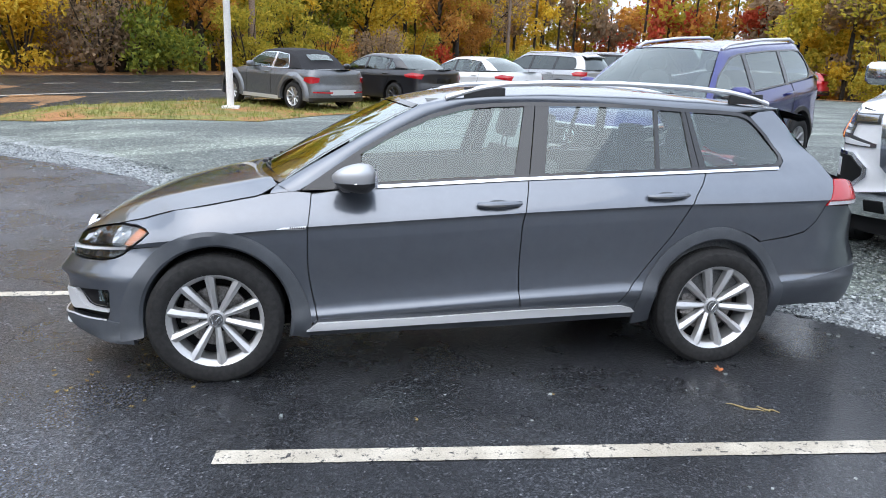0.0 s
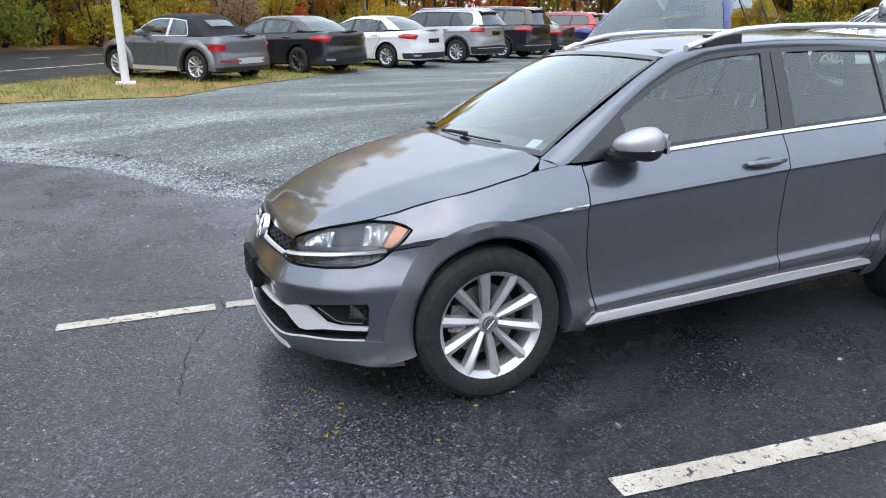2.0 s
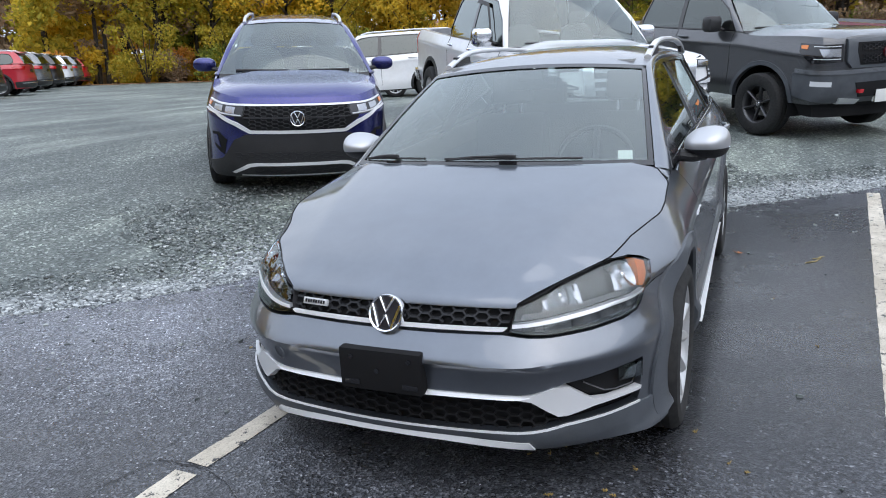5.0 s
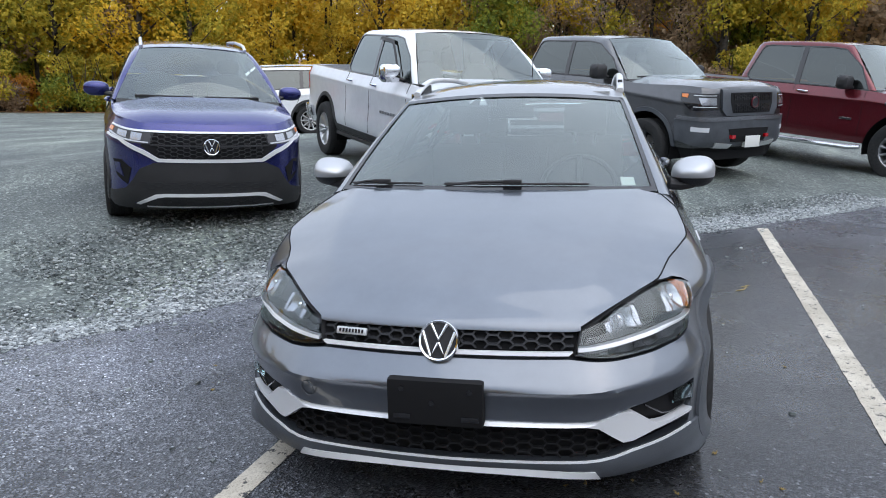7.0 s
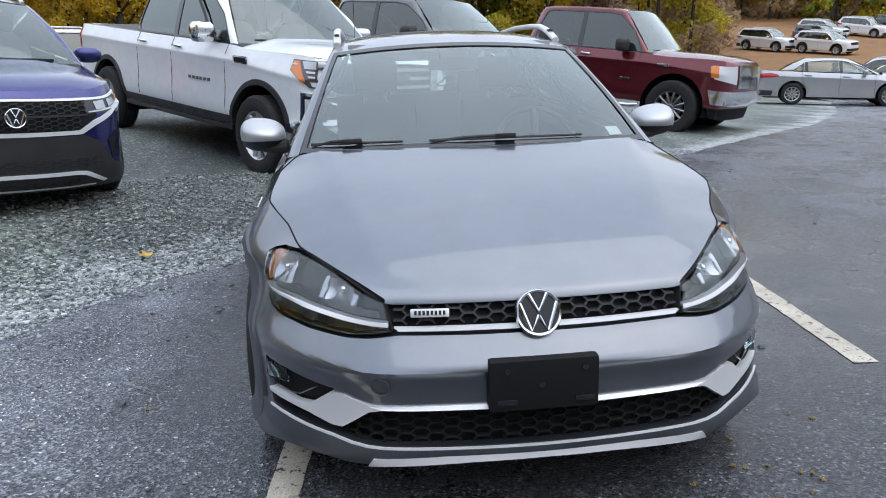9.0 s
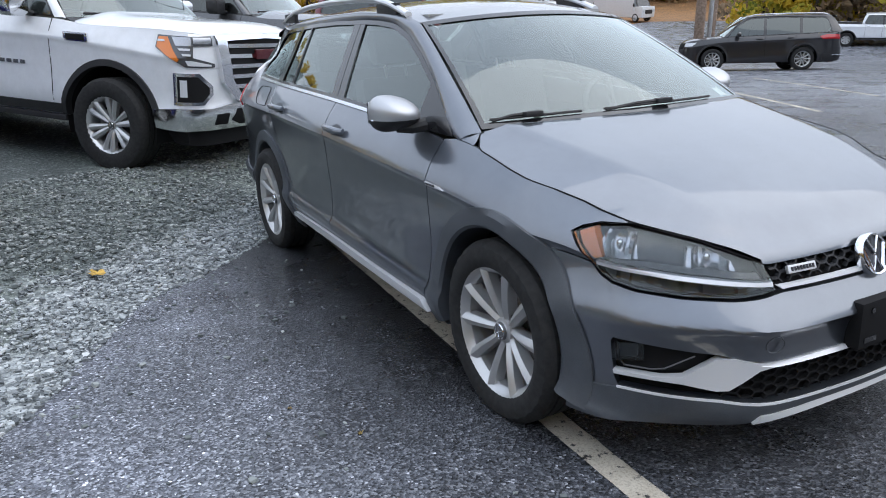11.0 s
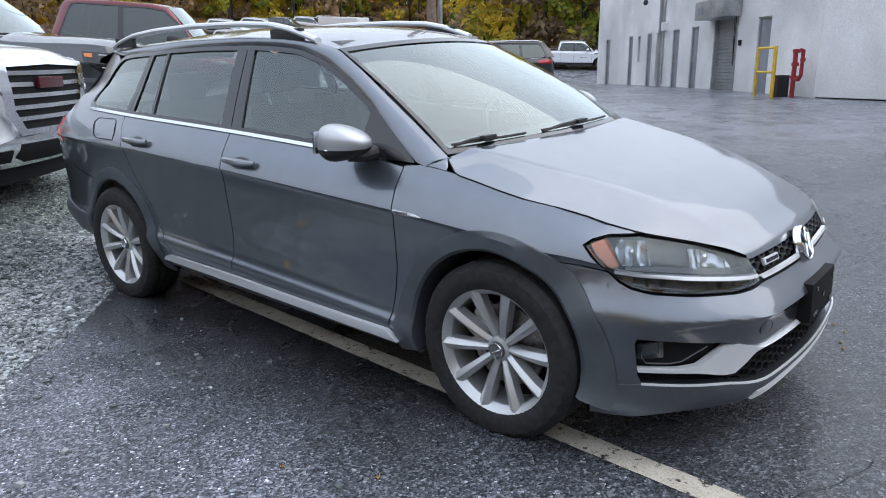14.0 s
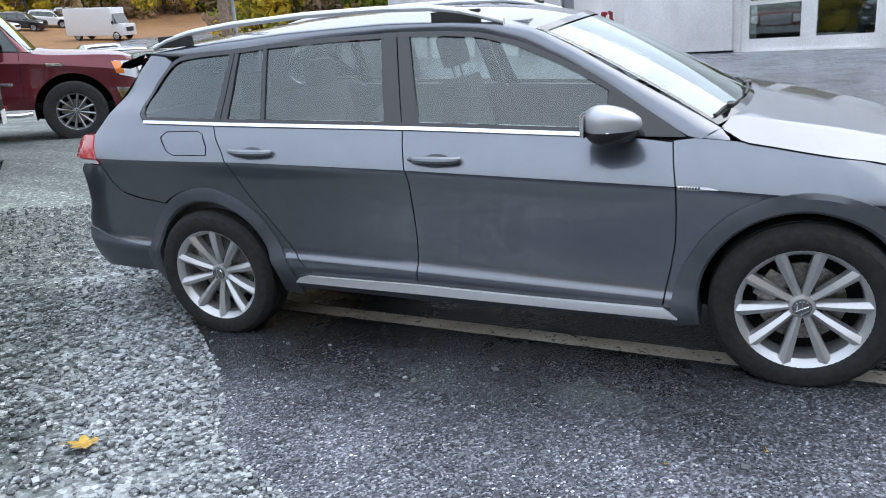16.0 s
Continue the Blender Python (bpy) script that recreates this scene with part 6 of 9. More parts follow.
        for quad, deep in (([(sx(-1.775), 0.690), (sx(-1.745), 0.735), (sx(-1.755), 0.763), (sx(-1.86), 0.757), (sx(-1.875), 0.690)], 0.030), ([(sx(-1.985), 0.672), (sx(-1.985), 0.727), (sx(-2.02), 0.722), (fy(0.57), 0.690), (fy(0.56), 0.664)], 0.026)):
            n = len(quad)
            cu, cz = sum(u for u, z in quad) / n, sum(z for u, z in quad) / n
            bm = patch(bmesh.new(), S, quad, out=-0.012, depth=0.03, step=0.012, side=s, rows=[float(r) for r in np.arange(-0.05, 0.16, 0.010)],
                       lift=lambda u, z, cu=cu, cz=cz, deep=deep: -deep * max(0.0, 1 - ((u - cu) / 0.055) ** 2 - ((z - cz) / 0.042) ** 2) + 0.003 * math.copysign(1, math.sin(u * 190)))
            bowl_part = part("reflector", bm, REFLECTOR, lamp, "bright faceted lamp bowl")
            p = S.at(cu, cz, -0.030)
            bm = bmesh.new()
            bmesh.ops.create_uvsphere(bm, u_segments=14, v_segments=10, radius=0.013, matrix=Matrix.Translation((p[0], p[1] * s, p[2])))
            part("bulb", bm, CHROME, bowl_part)
        shelf = [(fy(0.46), 0.640), (fy(0.63), 0.652), (sx(-1.90), 0.669), (sx(-1.78), 0.680), (sx(-1.79), 0.687), (sx(-1.90), 0.684), (fy(0.63), 0.668), (fy(0.47), 0.656)]
        part("lamp_shelf", patch(bmesh.new(), S, shelf, out=-0.016, depth=0.02, step=0.04, side=s), GLOSS_BLACK, lamp)
        low_lens = [(u, z - 0.009) for u, z in mid_line] + [(sx(-1.80), 0.636), (sx(-1.885), 0.619), (sx(-1.983), 0.608), (fy(0.57), 0.604), (fy(0.45), 0.612)]
        part("indicator", patch(bmesh.new(), S, low_lens, out=-0.018, depth=0.02, step=0.012, side=s, lift=lambda u, z: 0.004 * math.copysign(1, math.sin(u * 60))), HOUSING, lamp)

    # hood
    edge = [(-1.018, 0.716, 0.976)] + [S.side_at(x, smooth_table(S.belt, x), 0.001) for x in (-1.1, -1.2, -1.313, -1.42, -1.53, -1.62, -1.70, -1.78)] + [S.at(u, z + 0.003, 0.001) for u, z in ((sx(-1.829), 0.781), (sx(-1.918), 0.765), (sx(-2.008), 0.745), (fy(0.55), 0.717), (fy(0.445), 0.687))]
    edge = resample(edge, 38)
    mid_z = [(-2.075, 0.680), (-2.055, 0.691), (-2.03, 0.706), (-1.99, 0.730), (-1.9, 0.790), (-1.7, 0.872), (-1.5, 0.927), (-1.3, 0.970), (-1.15, 1.002)]
    rows = []
    for k, (ex, ey, ez) in enumerate(edge):
        t = k / (len(edge) - 1)
        cx = ex - (0.115 - 0.085 * t)
        cz = smooth_table(mid_z, cx) if t < 1 else 0.686
        row = []
        kink = min(0.975, lerp_table([(-2.03, 0.40), (-1.6, 0.505), (-1.02, 0.625)], ex) / ey)
        for b in [*np.linspace(0, kink, 17), *np.linspace(kink, 1, 9)[1:]]:
            g = 0.06 * (b / kink) ** 2.2 if b <= kink else 0.06 + 0.94 * ((b - kink) / (1 - kink)) ** (0.80 + 0.35 * t)
            row.append((cx + (ex - cx) * b**2.2, ey * b, cz + (ez - cz) * g))
        rows.append(row)
    nose = [(x - 0.004, y, z - 0.012) for x, y, z in rows[-1]]
    loft("hood", rows + [nose, [(x + 0.03, y, z - 0.006) for x, y, z in nose]], BODY_GREY, car, seam=True, flip=True)
    for s in (1, -1):
        bm = bmesh.new()
        tube(bm, [(x, y * s + 0.003 * s, z - 0.001) for x, y, z in edge[:27]], 0.0026, 5)
        part("hood_gap", bm, BLACK, car)

    # glasshouse
    ws_low = [(-1.005 - 0.135 * (1 - b * b), 0.705 * b, 0.982 + 0.012 * (1 - b * b)) for b in np.linspace(-1, 1, 25)]
    ws_top = [(-0.300 - 0.085 * (1 - b * b), 0.562 * b, 1.372 + 0.032 * (1 - b * b)) for b in np.linspace(-1, 1, 25)]
    screen = bulged(ws_low, ws_top, 10, 0.016, (-0.45, 0, 0.9))
    loft("windscreen", screen, SCREEN, car, flip=True)
    inner = bulged([tuple(c) for c in ws_low], ws_top, 10, 0.016, (-0.45, 0, 0.9))
    bm = bmesh.new()
    for (r0, r1), lo in (((0, 1), 0), ((9, 10), 0)):
        for j in range(24):
            q = [inner[r0][j], inner[r0][j + 1]] + [tuple(a * 0.6 + b * 0.4 for a, b in zip(inner[r0][i], inner[r1][i])) for i in (j + 1, j)]
            if r0 == 9:
                q = [tuple(a * 0.45 + b * 0.55 for a, b in zip(inner[9][j], inner[10][j])), tuple(a * 0.45 + b * 0.55 for a, b in zip(inner[9][j + 1], inner[10][j + 1])), inner[10][j + 1], inner[10][j]]
            bm.faces.new([bm.verts.new((p[0] - 0.003, p[1], p[2] + 0.004)) for p in q])
    for s in (0, -1):
        for k in range(10):
            a, b = inner[k], inner[k + 1]
            w = 0.35
            i, j = (0, 1) if s == 0 else (-1, -2)
            q = [a[i], tuple(p * (1 - w) + r * w for p, r in zip(a[i], a[j])), tuple(p * (1 - w) + r * w for p, r in zip(b[i], b[j])), b[i]]
            bm.faces.new([bm.verts.new((p[0] - 0.003, p[1], p[2] + 0.004)) for p in q])
    part("screen_border", bm, GLOSS_BLACK, car)
    roof_edge = [(-1.02, 0.712, 0.975), (-0.85, 0.678, 1.075), (-0.65, 0.637, 1.188), (-0.48, 0.602, 1.283), (-0.300, 0.566, 1.374), (-0.15, 0.553, 1.407), (0.05, 0.548, 1.430), (0.4, 0.546, 1.446), (0.9, 0.541, 1.444), (1.3, 0.53, 1.430), (1.6, 0.515, 1.410), (1.80, 0.50, 1.392)]
    frame_low = [S.side_at(x, z, 0.001) for x, z in [(-0.955, 0.946), (-0.90, 0.960)] + dlo_top[1:14]] + [S.side_at(1.66, 1.375), S.side_at(1.79, 1.385)]
    a, b = resample(roof_edge, 60), resample(frame_low, 60)
    loft("roof_pillar", bulged(a, b, 6, 0.014, (-0.1, 0.85, 0.5)), BODY_GREY, car, mirror=True, flip=True)
    low_edge = [edge[0], S.side_at(-1.06, smooth_table(S.belt, -1.06), 0.0), S.side_at(-1.0, smooth_table(S.belt, -1.0), 0.0), S.side_at(-0.94, 0.951, 0.0)]
    high_edge = [(-1.03, 0.706, 0.976), (-1.0, 0.722, 0.976), (-0.97, 0.740, 0.970), (-0.945, 0.757, 0.962)]
    loft("pillar_foot", bulged(resample(high_edge, 8), resample(low_edge, 8), 3, 0.004, (0, 0.6, 0.8)), BODY_GREY, car, mirror=True, flip=True)
    mid = [(-0.385, 1.404), (-0.2, 1.442), (0.0, 1.469), (0.4, 1.493), (0.9, 1.490), (1.4, 1.455), (1.75, 1.428), (1.95, 1.40)]
    ridge = resample(roof_edge[4:], 24)
    rows = []
    for k, (ex, ey, ez) in enumerate(ridge):
        cx = ex - 0.085 * (1 - k / 23) + 0.13 * (k / 23) ** 3
        cz = smooth_table(mid, cx)
        rows.append([(cx + (ex - cx) * t * t, ey * t, cz + (ez - cz) * t**2.4) for t in np.linspace(0, 1, 13)])
    loft("roof", rows, BODY_GREY, car, seam=True, flip=True)
    tail = [rows[-1]]
    for dx, dz, w in ((0.16, -0.035, 1.0), (0.19, -0.06, 1.0), (0.13, -0.07, 0.98)):
        tail.append([(x + dx, y * w, z + dz) for x, y, z in rows[-1]])
    loft("roof_spoiler", tail, BODY_GREY, car, seam=True, flip=True)

    # side windows
    outline = U(dlo_top) + U([(x, z + 0.004) for x, z in belt_line])
    outline = resample(outline + outline[:1], 121)[:-1]
    ring_panel("window_trim", S, outline, inset_poly(outline, 0.020), GLOSS_BLACK, car, 0.003)
    panes = {"front_window": [(-0.615, 0.97), (-0.60, 1.15), (-0.426, 1.245), (-0.246, 1.322), (-0.064, 1.37), (0.262, 1.395), (0.168, 1.008)],
             "rear_window": [(0.331, 1.022), (0.396, 1.398), (0.65, 1.40), (0.995, 1.39), (0.955, 1.045)],
             "vent_window": [(0.955, 1.045), (0.995, 1.392), (1.152, 1.384), (1.160, 1.056)],
             "quarter_window": [(1.232, 1.060), (1.19, 1.382), (1.40, 1.374), (1.52, 1.365), (1.58, 1.345), (1.68, 1.245), (1.725, 1.15), (1.72, 1.115), (1.68, 1.082)]}
    for name, poly in panes.items():
        for ob in panel(name, S, U(poly), GLASS, car, out=-0.006, depth=0, step=0.12, rows=list(np.arange(-0.6, 1.2, 0.1))):
            ob.visible_shadow = False
    pillars = [[(0.168, 1.005), (0.266, 1.40), (0.320, 1.402), (0.246, 1.012)], [(0.252, 1.012), (0.326, 1.402), (0.398, 1.403), (0.333, 1.02)], [(0.944, 1.05), (0.986, 1.396), (1.008, 1.395), (0.966, 1.05)], [(1.158, 1.055), (1.146, 1.388), (1.168, 1.388), (1.197, 1.058)], [(1.202, 1.058), (1.173, 1.386), (1.196, 1.386), (1.242, 1.060)],
               [(-0.90, 0.955), (-0.80, 1.015), (-0.70, 1.075), (-0.61, 1.145), (-0.60, 1.05), (-0.615, 0.965)]]
    for poly in pillars:
        panel("window_pillar", S, U(poly), GLOSS_BLACK, car, out=0.002, depth=0.02, step=0.2, rows=list(np.arange(-0.6, 1.2, 0.08)))
    strip = [(x, smooth_table(S.belt, x)) for x in np.arange(-0.66, 1.70, 0.117)]
    panel("chrome_strip", S, U([(x, z - 0.004) for x, z in strip] + [(x, z + 0.010) for x, z in strip[::-1]]), CHROME, car, out=0.008, depth=0.012, rows=[])

    # cladding
    for (cx, cz), name in ((F, "front_arch_trim"), (R, "rear_arch_trim")):
        outer, inside = [], []
        for ang in np.linspace(-14, 194, 44):
            c, s = math.cos(radians(ang)), math.sin(radians(ang))
            grow = 1 + 0.07 * sstep(0.55, -0.2, s)
            ro, ri = RO * grow + 0.008, RI
            if cx > 0 and c > 0:
                ro, ri = ro * (1 - 0.08 * c), ri * (1 - 0.07 * c)
            if cx < 0 and c < 0:
                ri *= 1 + 0.05 * c
            outer.append((cx + ro * c, max(cz + ro * s, 0.21)))
            inside.append((cx + ri * c, max(cz + ri * s, 0.225)))
        for side in (1, -1):
            bm = bmesh.new()
            loops = []
            for t, o in ((0, -0.004), (0, 0.010), (0.25, 0.016), (0.85, 0.018), (1.0, 0.008), (1.02, -0.05), (1.03, -0.14)):
                loops.append([bm.verts.new((p[0], p[1] * side, p[2])) for p in (S.side_at(a[0] + (b[0] - a[0]) * t, a[1] + (b[1] - a[1]) * t, o) for a, b in zip(outer, inside))])
            for p, q in zip(loops, loops[1:]):
                for j in range(len(p) - 1):
                    f = (p[j], p[j + 1], q[j + 1], q[j])
                    bm.faces.new(f if side < 0 else f[::-1])
            part(name, bm, CLADDING, car)
            bm = bmesh.new()
            w = []
            for y in (0.78, 0.45):
                w.append([bm.verts.new((cx + 0.39 * math.cos(radians(g)), y * side, cz + 0.39 * math.sin(radians(g)))) for g in np.linspace(-20, 200, 30)])
            for j in range(29):
                bm.faces.new((w[0][j], w[0][j + 1], w[1][j + 1], w[1][j]))
            bm.faces.new(w[1])
            part("wheel_well", bm, BLACK, car)
    panel("sill_trim", S, U([(-0.885, 0.270), (-0.83, 0.312), (-0.3, 0.326), (0.2, 0.347), (0.76, 0.357), (0.82, 0.340), (0.845, 0.316), (0.2, 0.301), (-0.3, 0.288)]), BRIGHT_TRIM, car, out=0.018, depth=0.05, rows=list(np.arange(-0.7, -0.3, 0.02)), lift=lambda u, z: 0.016 * sstep(0.35, 0.27, z))
    panel("sill_cladding", S, U([(-0.97, 0.235), (-0.895, 0.262), (-0.82, 0.330), (0.2, 0.362), (0.79, 0.372), (0.90, 0.42), (0.90, 0.28), (0.2, 0.25)]), CLADDING, car, out=0.002, depth=0.02)
    panel("rear_bumper", S, U([(1.72, 0.712), (1.82, 0.738), (1.885, 0.795), (1.934, 0.878), (2.10, 0.878)]) + [(S.u_rear(0.6), 0.70), (S.length, 0.68), (S.length, 0.25), (S.u_rear(0.5), 0.25)] + U([(2.12, 0.30), (1.90, 0.315), (1.66, 0.315)]) + [(sx(x), z) for x, z in arch_points(R[0], R[1], RO * 0.95, 5, 58, 8)], BODY_GREY, car, join=True)
    panel("rear_bumper_trim", S, U([(1.695, 0.465), (1.85, 0.475), (2.0, 0.495), (2.14, 0.515)]) + [(S.u_rear(0.5), 0.52), (S.length, 0.52), (S.length, 0.24), (S.u_rear(0.5), 0.25)] + U([(2.12, 0.30), (1.90, 0.315), (1.655, 0.315)]), CLADDING, car, join=True, out=0.008, depth=0.02)
    for s in (1, -1):
        lamp = [(sx(2.03), 1.02), (sx(1.985), 0.95), (sx(1.936), 0.884), (sx(2.10), 0.886), (S.u_rear(0.62), 0.886), (S.u_rear(0.62), 0.98), (sx(2.12), 1.02)]
        tail_lamp = part("tail_light", patch(bmesh.new(), S, lamp, out=0.006, depth=0.04, step=0.05, side=s), RED_LENS, car, "red tail light with clear lower strip")
        part("clear_strip", patch(bmesh.new(), S, [(sx(1.945), 0.886), (sx(2.10), 0.888), (S.u_rear(0.62), 0.888), (S.u_rear(0.62), 0.905), (sx(1.957), 0.905)], out=0.009, depth=0.01, step=0.05, side=s), DRL, tail_lamp)
    # tailgate
    spine = [(1.80, 0.50, 1.392), S.side_at(1.86, 1.30), S.side_at(1.95, 1.16), S.side_at(2.02, 1.05), S.at(S.u_rear(0.64), 1.0), S.at(S.u_rear(0.64), 0.88), S.at(S.u_rear(0.64), 0.70)]
    spine = resample(spine, 20)
    rows = [[(x + (0.17 - 0.06 * k / 19) * (1 - t * t), y * t, z) for t in np.linspace(0, 1, 9)] for k, (x, y, z) in enumerate(spine)]
    loft("tailgate", rows[9:], BODY_GREY, car, seam=True, flip=True)
    loft("tailgate_glass", rows[:10], GLASS, car, seam=True, flip=True)

    # rails, mirrors, handles, wipers
    for s in (1, -1):
        bm = bmesh.new()
        line = [(-0.16, 1.412), (-0.08, 1.437), (0.02, 1.465), (0.16, 1.490), (0.4, 1.503), (0.8, 1.508), (1.2, 1.497), (1.45, 1.478), (1.6, 1.45), (1.70, 1.418)]
        pts = resample([(x, (0.553 - 0.016 * max(0, x - 0.3)) * s, z) for x, z in line], 40)
        rings = []
        for k, (x, y, z) in enumerate(pts):
            h = 0.014 + 0.012 * (1 - abs(2 * k / 39 - 1) ** 0.5)
            rings.append([bm.verts.new((x, y + 0.019 * math.cos(a), z + 0.015 * math.sin(a))) for a in np.linspace(0, 2 * math.pi, 10, endpoint=False)])
        for p, q in zip(rings, rings[1:]):
            for j in range(10):
                bm.faces.new((p[j], p[(j + 1) % 10], q[(j + 1) % 10], q[j]))
        bm.faces.new(rings[0])
        bm.faces.new(rings[-1][::-1])
        bmesh.ops.recalc_face_normals(bm, faces=bm.faces[:])
        rail = part("roof_rail", bm, SILVER, car, "silver roof rail")
        for x0, x1 in ((-0.06, 0.16), (1.46, 1.66)):
            bm = bmesh.new()
            y = (0.553 - 0.016 * max(0, x0 - 0.3)) * s
            box(bm, x0, y - 0.012, 1.415, x1, y + 0.012, 1.47, 0.006)
            part("rail_foot", bm, PLASTIC, rail)
        # mirror
        bm = bmesh.new()
        bmesh.ops.create_uvsphere(bm, u_segments=28, v_segments=18, radius=1)
        for v in bm.verts:
            n = sum(abs(c) ** 2.5 for c in v.co) ** (-1 / 2.5)
            x, y, z = v.co * n
            flat = 0.75 if x > 0 else 1.45
            thin = 1 - 0.40 * max(0.0, -x) ** 1.5
            v.co = Vector((-0.615 + x * 0.095 * flat - 0.02 * y, s * (0.890 + y * 0.095 - 0.025 * max(0.0, -x)), 1.030 + z * 0.078 * thin * (0.92 + 0.08 * y) + 0.006 * y))
        low = bm.copy()
        bmesh.ops.bisect_plane(bm, geom=bm.verts[:] + bm.edges[:] + bm.faces[:], plane_co=(0, 0, 1.012), plane_no=(0, 0, -1), clear_outer=True)
        mirror = part("wing_mirror", bm, CAP_SILVER, car, "satin silver door mirror with black base")
        bmesh.ops.bisect_plane(low, geom=low.verts[:] + low.edges[:] + low.faces[:], plane_co=(0, 0, 1.012), plane_no=(0, 0, 1), clear_outer=True)
        bmesh.ops.recalc_face_normals(low, faces=low.faces[:])
        part("mirror_base", low, PLASTIC, mirror)
        bm = bmesh.new()
        tube(bm, [(-0.70, 0.775 * s, 0.985), (-0.69, 0.83 * s, 0.975), (-0.66, 0.88 * s, 0.985)], [0.03, 0.024, 0.028], 10)
        part("mirror_arm", bm, PLASTIC, mirror)
        bm = bmesh.new()
        box(bm, -0.556, s * 0.890 - 0.066, 0.99, -0.5415, s * 0.890 + 0.066, 1.075, 0.004)
        part("mirror_glass", bm, CHROME, mirror)
        bm = bmesh.new()
        tube(bm, [(-0.730, s * 0.85, 1.012), (-0.725, s * 0.91, 1.012), (-0.69, s * 0.960, 1.012), (-0.64, s * 0.980, 1.012)], 0.004, 6)
        part("mirror_line", bm, CHROME, mirror)
    for door_pair, x0, x1, z in ((doors, -0.035, 0.185, 0.898), (rear_doors, 0.868, 1.090, 0.940)):
        for ob, s in zip(door_pair, (1, -1)):
            bm = bmesh.new()
            pts, radii = [], []
            for t in np.linspace(0, 1, 12):
                x = x0 + (x1 - x0) * t
                zz = z + 0.008 * t
                p = S.side_at(x, zz, 0.012 + 0.026 * math.sin(math.pi * t) ** 0.5)
                pts.append((p[0], p[1] * s, p[2]))
                radii.append(0.013 + 0.004 * math.sin(math.pi * t))
            tube(bm, pts, radii, 10)
            part("door_handle", bm, BODY_GREY, ob)
            bm = bmesh.new()
            cx = (x0 + x1) / 2
            for t in np.linspace(0, 2 * math.pi, 25)[:-1]:
                p = S.side_at(cx + 0.062 * math.cos(t), z - 0.004 + 0.026 * math.sin(t), 0.0015)
                bm.verts.new((p[0], p[1] * s, p[2]))
            bm.faces.new(list(bm.verts) if s < 0 else list(bm.verts)[::-1])
            part("handle_recess", bm, CLADDING, ob, smooth=False)
    for s in (1, -1):
        bm = bmesh.new()
        pts = [(-1.02, 0.781), (-0.985, 0.790), (-0.88, 0.797), (-0.88, 0.782), (-0.95, 0.778)]
        bm = patch(bm, S, U(pts), out=0.006, depth=0.006, step=0.05, side=s)
        plaque = part("wing_badge", bm, SILVER, car)
        for k in range(7):
            x = -0.957 + k * 0.0105
            part("badge_bar", patch(bmesh.new(), S, U([(x, 0.785), (x + 0.006, 0.785), (x + 0.006, 0.793), (x, 0.793)]), out=0.0075, depth=0.001, side=s), BADGE_DARK, plaque)
    # wipers lie along the foot of the windscreen
    for a, b, pivot in ((0.66, 0.30, 0.50), (0.20, -0.42, -0.10)):
        def foot(y, up=0.010):
            t = y / 0.705
            return (-1.005 - 0.135 * (1 - t * t) + 0.030, y, 0.982 + 0.012 * (1 - t * t) + 0.022 + up)
        bm = bmesh.new()
        tube(bm, [foot(y) for y in np.linspace(a, b, 8)], 0.005, 6)
        wiper = part("wiper", bm, PLASTIC, car)
        bm = bmesh.new()
        p = foot(pivot, 0.020)
        tube(bm, [foot(a - 0.01, 0.004), foot((a + pivot) / 2, 0.018), p], 0.006, 6)
        box(bm, p[0] - 0.018, p[1] - 0.04, p[2] - 0.010, p[0] + 0.010, p[1] + 0.04, p[2] + 0.008, 0.006)
        part("wiper_arm", bm, PLASTIC, wiper)
    cowl_a = [(x + 0.02, y * 0.93, z - 0.006) for x, y, z in ws_low]
    cowl_b = [(x - 0.012, y * 0.90, z - 0.065) for x, y, z in ws_low]
    loft("cowl", [cowl_b, [(x + 0.03, y, z - 0.02) for x, y, z in cowl_b], cowl_a], PLASTIC, car)
    # stickers behind the glass, low on the driver's side
    def on_screen(a, b, out=0.004):
        i, k = (a + 1) / 2 * 24, b * 10
        j, r = min(int(i), 23), min(int(k), 9)
        p = [Vector(screen[r][j]).lerp(Vector(screen[r][j + 1]), i - j), Vector(screen[r + 1][j]).lerp(Vector(screen[r + 1][j + 1]), i - j)]
        return p[0].lerp(p[1], k - r) + Vector((0.45, 0, -0.9)) * out
    for (a0, a1, b0, b1), mat, name in (((-0.885, -0.80, 0.06, 0.13), PLATE_WHITE, "inspection_sticker"),):
        bm = bmesh.new()
        bm.faces.new([bm.verts.new(on_screen(a, b)) for a, b in ((a0, b0), (a1, b0), (a1, b1), (a0, b1))])
        part(name, bm, mat, car, smooth=False)

    # cabin
    boxed("floor_pan", -1.75, -0.62, 0.22, 1.85, 0.62, 0.28, BLACK, car, 0.02)
    boxed("engine_block", -1.95, -0.55, 0.27, -1.0, 0.55, 0.66, BLACK, car, 0.02)
    panel("door_lining", S, U([(-0.95, 0.30), (2.0, 0.36), (2.0, 1.06), (1.2, 1.045), (0.2, 1.0), (-0.85, 0.935)]), CABIN, car, out=-0.07, depth=0, step=0.2, rows=list(np.arange(-0.7, 0.4, 0.1)))
    dash = [[(x, y * min(1.0, 0.80 + 0.5 * (x + 1.10)), z) for y in np.linspace(-0.70, 0.70, 9)] for x, z in ((-1.10, 0.945), (-0.95, 0.975), (-0.72, 0.972), (-0.66, 0.93), (-0.66, 0.70), (-0.80, 0.45))]
    loft("dashboard", dash, CABIN, car, flip=False)
    bm = bmesh.new()
